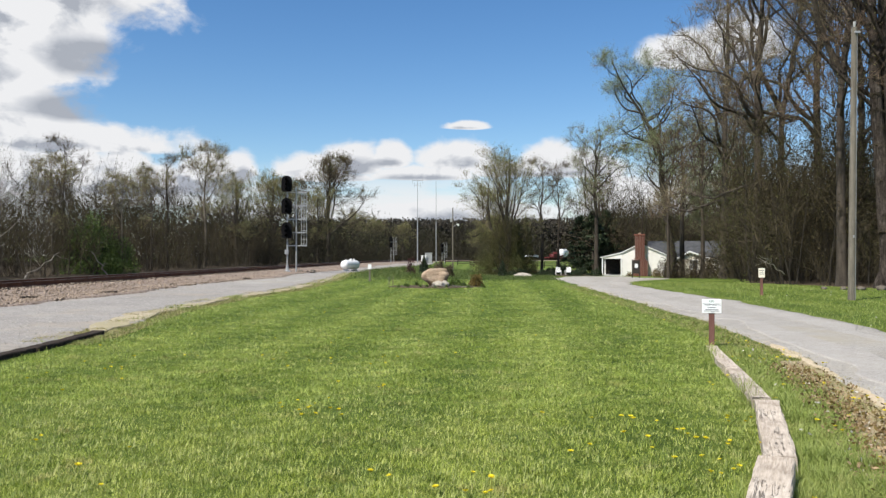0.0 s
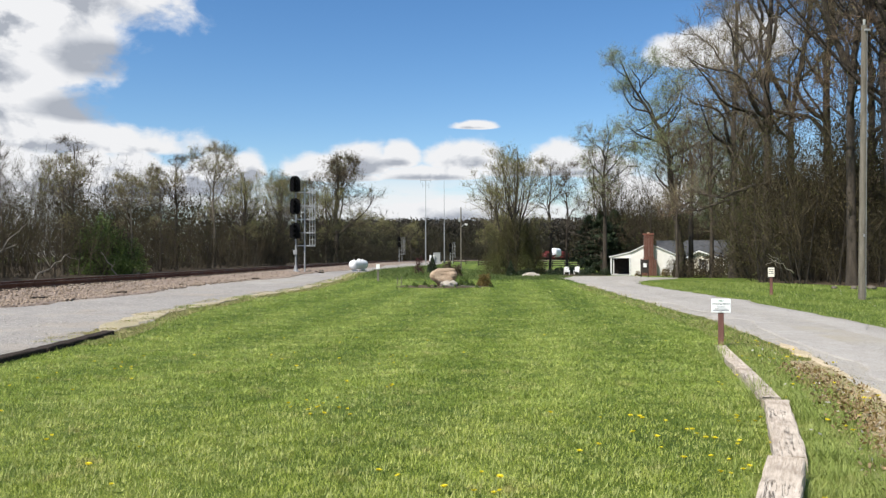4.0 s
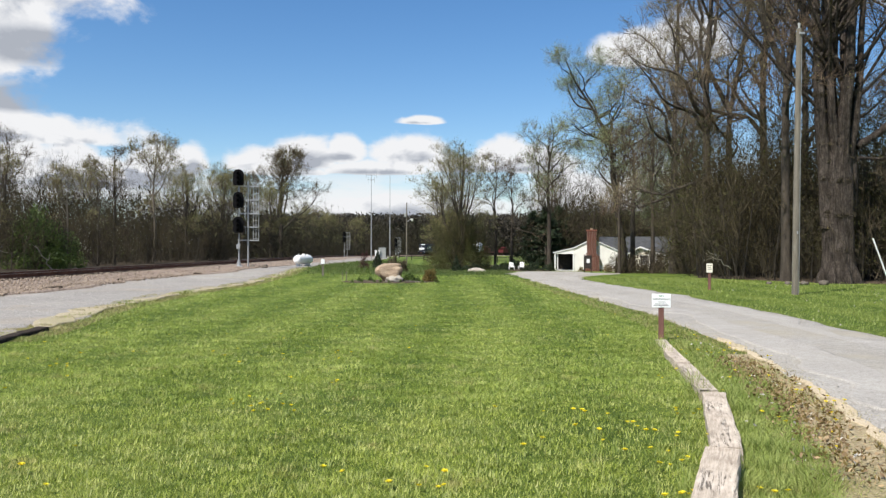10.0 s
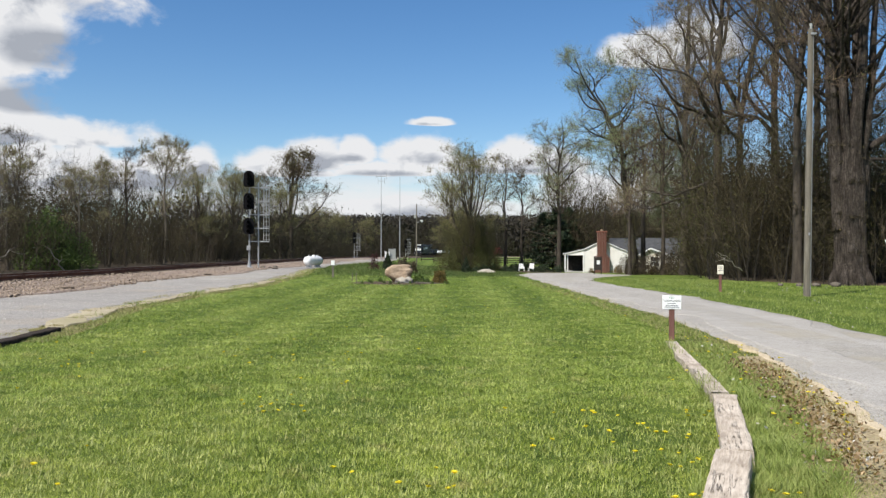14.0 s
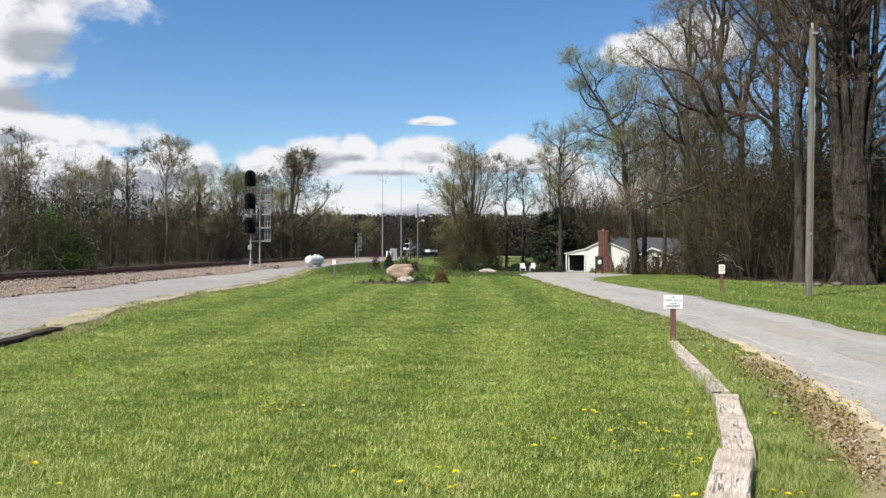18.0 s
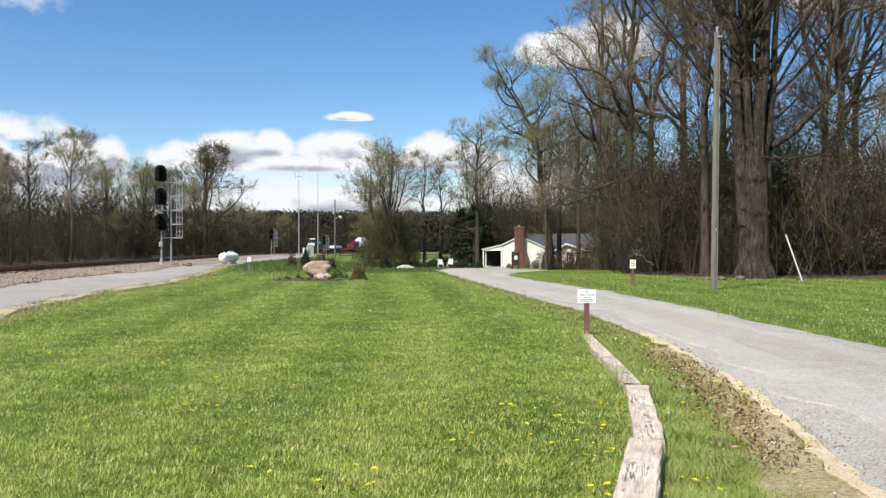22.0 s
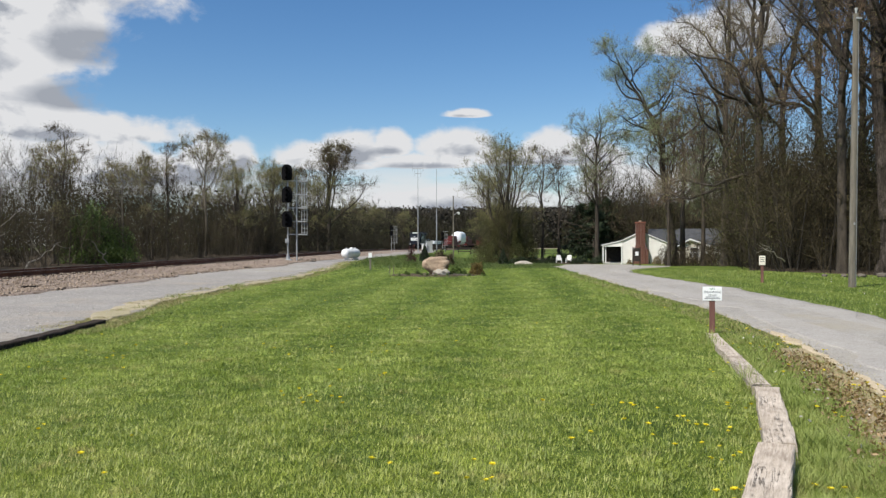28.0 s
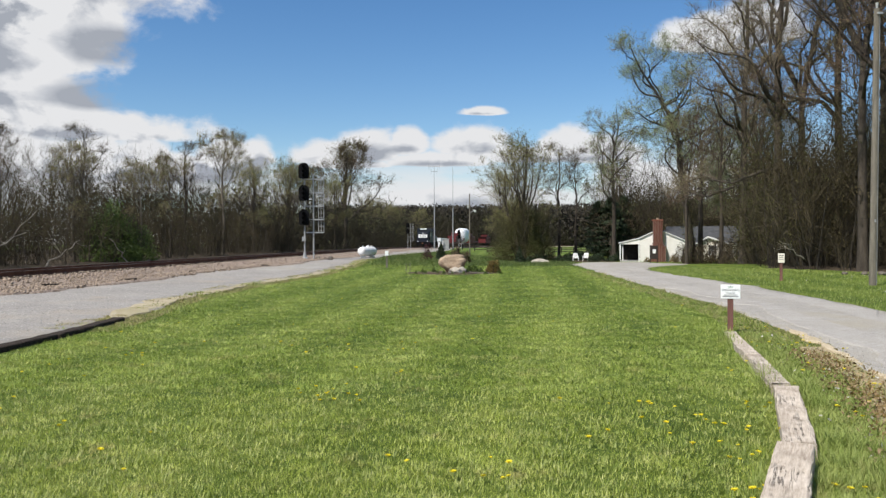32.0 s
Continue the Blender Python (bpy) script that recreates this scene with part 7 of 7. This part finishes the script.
blades("drive_weeds", 107, 9000, lambda y: ((drive_l(y) + drive_r(y)) / 2 - 0.35, (drive_l(y) + drive_r(y)) / 2 + 0.3), 6, 40, 0.03, 0.003, BLADE_ROUGH, "sparse weeds between the wheel tracks", 1.0, 0.9, 1.3)


# ---- dry leaves, seed heads, loose stones ----
def litter(name, seed, n, span, y0, y1, size, mat, label, lift=0.06, category="leaves"):
    rng = np.random.default_rng(seed)
    y = rng.uniform(y0, y1, n)
    l, r = span(y)
    x = l + (r - l) * np.clip(rng.normal(0.5, 0.24, n), 0, 1)
    c = np.stack([x, y, terrain(x, y) + rng.uniform(0.04, lift, n)], 1)
    v, f = leaf_quads(rng, c, size, 0.0)
    return tagged(soup(name, v, f, mat), label, category, kind="stuff")


litter("dry_leaves", 111, 1500, lambda y: (drive_l(y) - 0.80, drive_l(y) - 0.12), 5.0, 10.8, 0.020, DRY_LEAF, "drift of dry brown leaves along the driveway", 0.11)
litter("weed_tufts", 112, 900, lambda y: (drive_l(y) - 0.75, drive_l(y) - 0.08), 5.0, 10.5, 0.02, LEAF_RUSSET, "withered weeds along the driveway", 0.14)
litter("clover", 114, 260, right_span, 12, 34, 0.02, SEED, "small pale clover flowers in the grass", 0.09, "flowers")
litter("seed_heads", 113, 110, lambda y: (drive_l(y) - 1.0, drive_l(y) - 0.15), 4.5, 12, 0.018, SEED, "pale seed heads among the weeds", 0.15, "flowers")


def stones(name, seed, n, span, y0, y1, size, mat, label, z_off):
    """Loose angular stones, eight faces each."""
    rng = np.random.default_rng(seed)
    y = 1 / (1 / y0 + (1 / y1 - 1 / y0) * rng.random(n))
    l, r = span(y)
    x = l + (r - l) * rng.random(n)
    oct_v = np.array([[1, 0, 0], [-1, 0, 0], [0, 1, 0], [0, -1, 0], [0, 0, 1], [0, 0, -1]], float)
    oct_f = np.array([[0, 2, 4], [2, 1, 4], [1, 3, 4], [3, 0, 4], [2, 0, 5], [1, 2, 5], [3, 1, 5], [0, 3, 5]])
    s = size * rng.uniform(0.4, 1.3, (n, 1, 1))
    v = oct_v[None] * s * rng.uniform(0.6, 1.2, (n, 6, 3)) + rng.normal(0, 0.18, (n, 6, 3)) * s
    a = rng.uniform(0, 2 * np.pi, n)
    c, sn = np.cos(a)[:, None], np.sin(a)[:, None]
    v = np.stack([v[..., 0] * c - v[..., 1] * sn, v[..., 0] * sn + v[..., 1] * c, v[..., 2]], -1)
    v = v + np.stack([x, y, z_off(x, y)], 1)[:, None, :]
    f = (oct_f[None] + np.arange(n)[:, None, None] * 6).reshape(-1, 3)
    return tagged(soup(name, v.reshape(-1, 3), f, mat), label, "gravel", kind="stuff")


STONES = leafy("loose_stones", (0.12, 0.09, 0.066), (0.36, 0.285, 0.215), 0.0, 0.95)
STONES_PALE = leafy("pale_loose_stones", (0.24, 0.225, 0.20), (0.48, 0.455, 0.41), 0.0, 0.95)
bed_z = lambda x, y: np.where(x - track_x(y) < 1.75, rail_z(y) - 0.19, np.where(x - track_x(y) < 2.9, rail_z(y) - 0.19 - 0.2 * (x - track_x(y) - 1.75) / 1.15, terrain(x, y) + 0.075))
stones("ballast_stones", 121, 9000, lambda y: (track_x(y) - 1.8, track_x(y) + 4.4), 20, 120, 0.045, STONES, "loose brownish ballast stones along the rails", bed_z)
stones("lot_stones", 122, 5000, lambda y: (track_x(y) + 3.0, lot_edge(y) - 0.3), 10, 70, 0.016, STONES_PALE, "loose stones on the gravel lot", lambda x, y: terrain(x, y) + 0.03)
stones("drive_stones", 123, 3600, lambda y: (drive_l(y) + 0.02, drive_r(y) - 0.1), 4.5, 45, 0.009, STONES_PALE, "loose stones on the driveway", lambda x, y: terrain(x, y) + 0.045)

# ---- ties, last of the structure ----
tie = None
for k in range(230):
    y = 18 + 0.55 * k
    m = pose(float(track_x(y)), y, float(rail_z(y)) - 0.255, 0, 0, random.uniform(-1, 1))
    if tie is None:
        tie = part("tie", one(box, (2.6, 0.23, 0.17), (0, 0, 0)), TIMBER_DARK, track)
        tie.matrix_basis = m
    else:
        twin(tie, "tie", m, track)


def motions():
    """The train rolls slowly round the bend towards the camera."""
    for car, behind in TRAIN:
        rows = []
        for t in range(0, 33, 2):
            y = 470.0 - 6.0 * t + behind
            x = float(track_x(y))
            slope = 0.0018 * max(0.0, y - 200)
            rows.append((t, pose(x, y, float(rail_z(y)), 0, 0, -math.degrees(math.atan(slope)))))
        walk(car, rows)


motions()
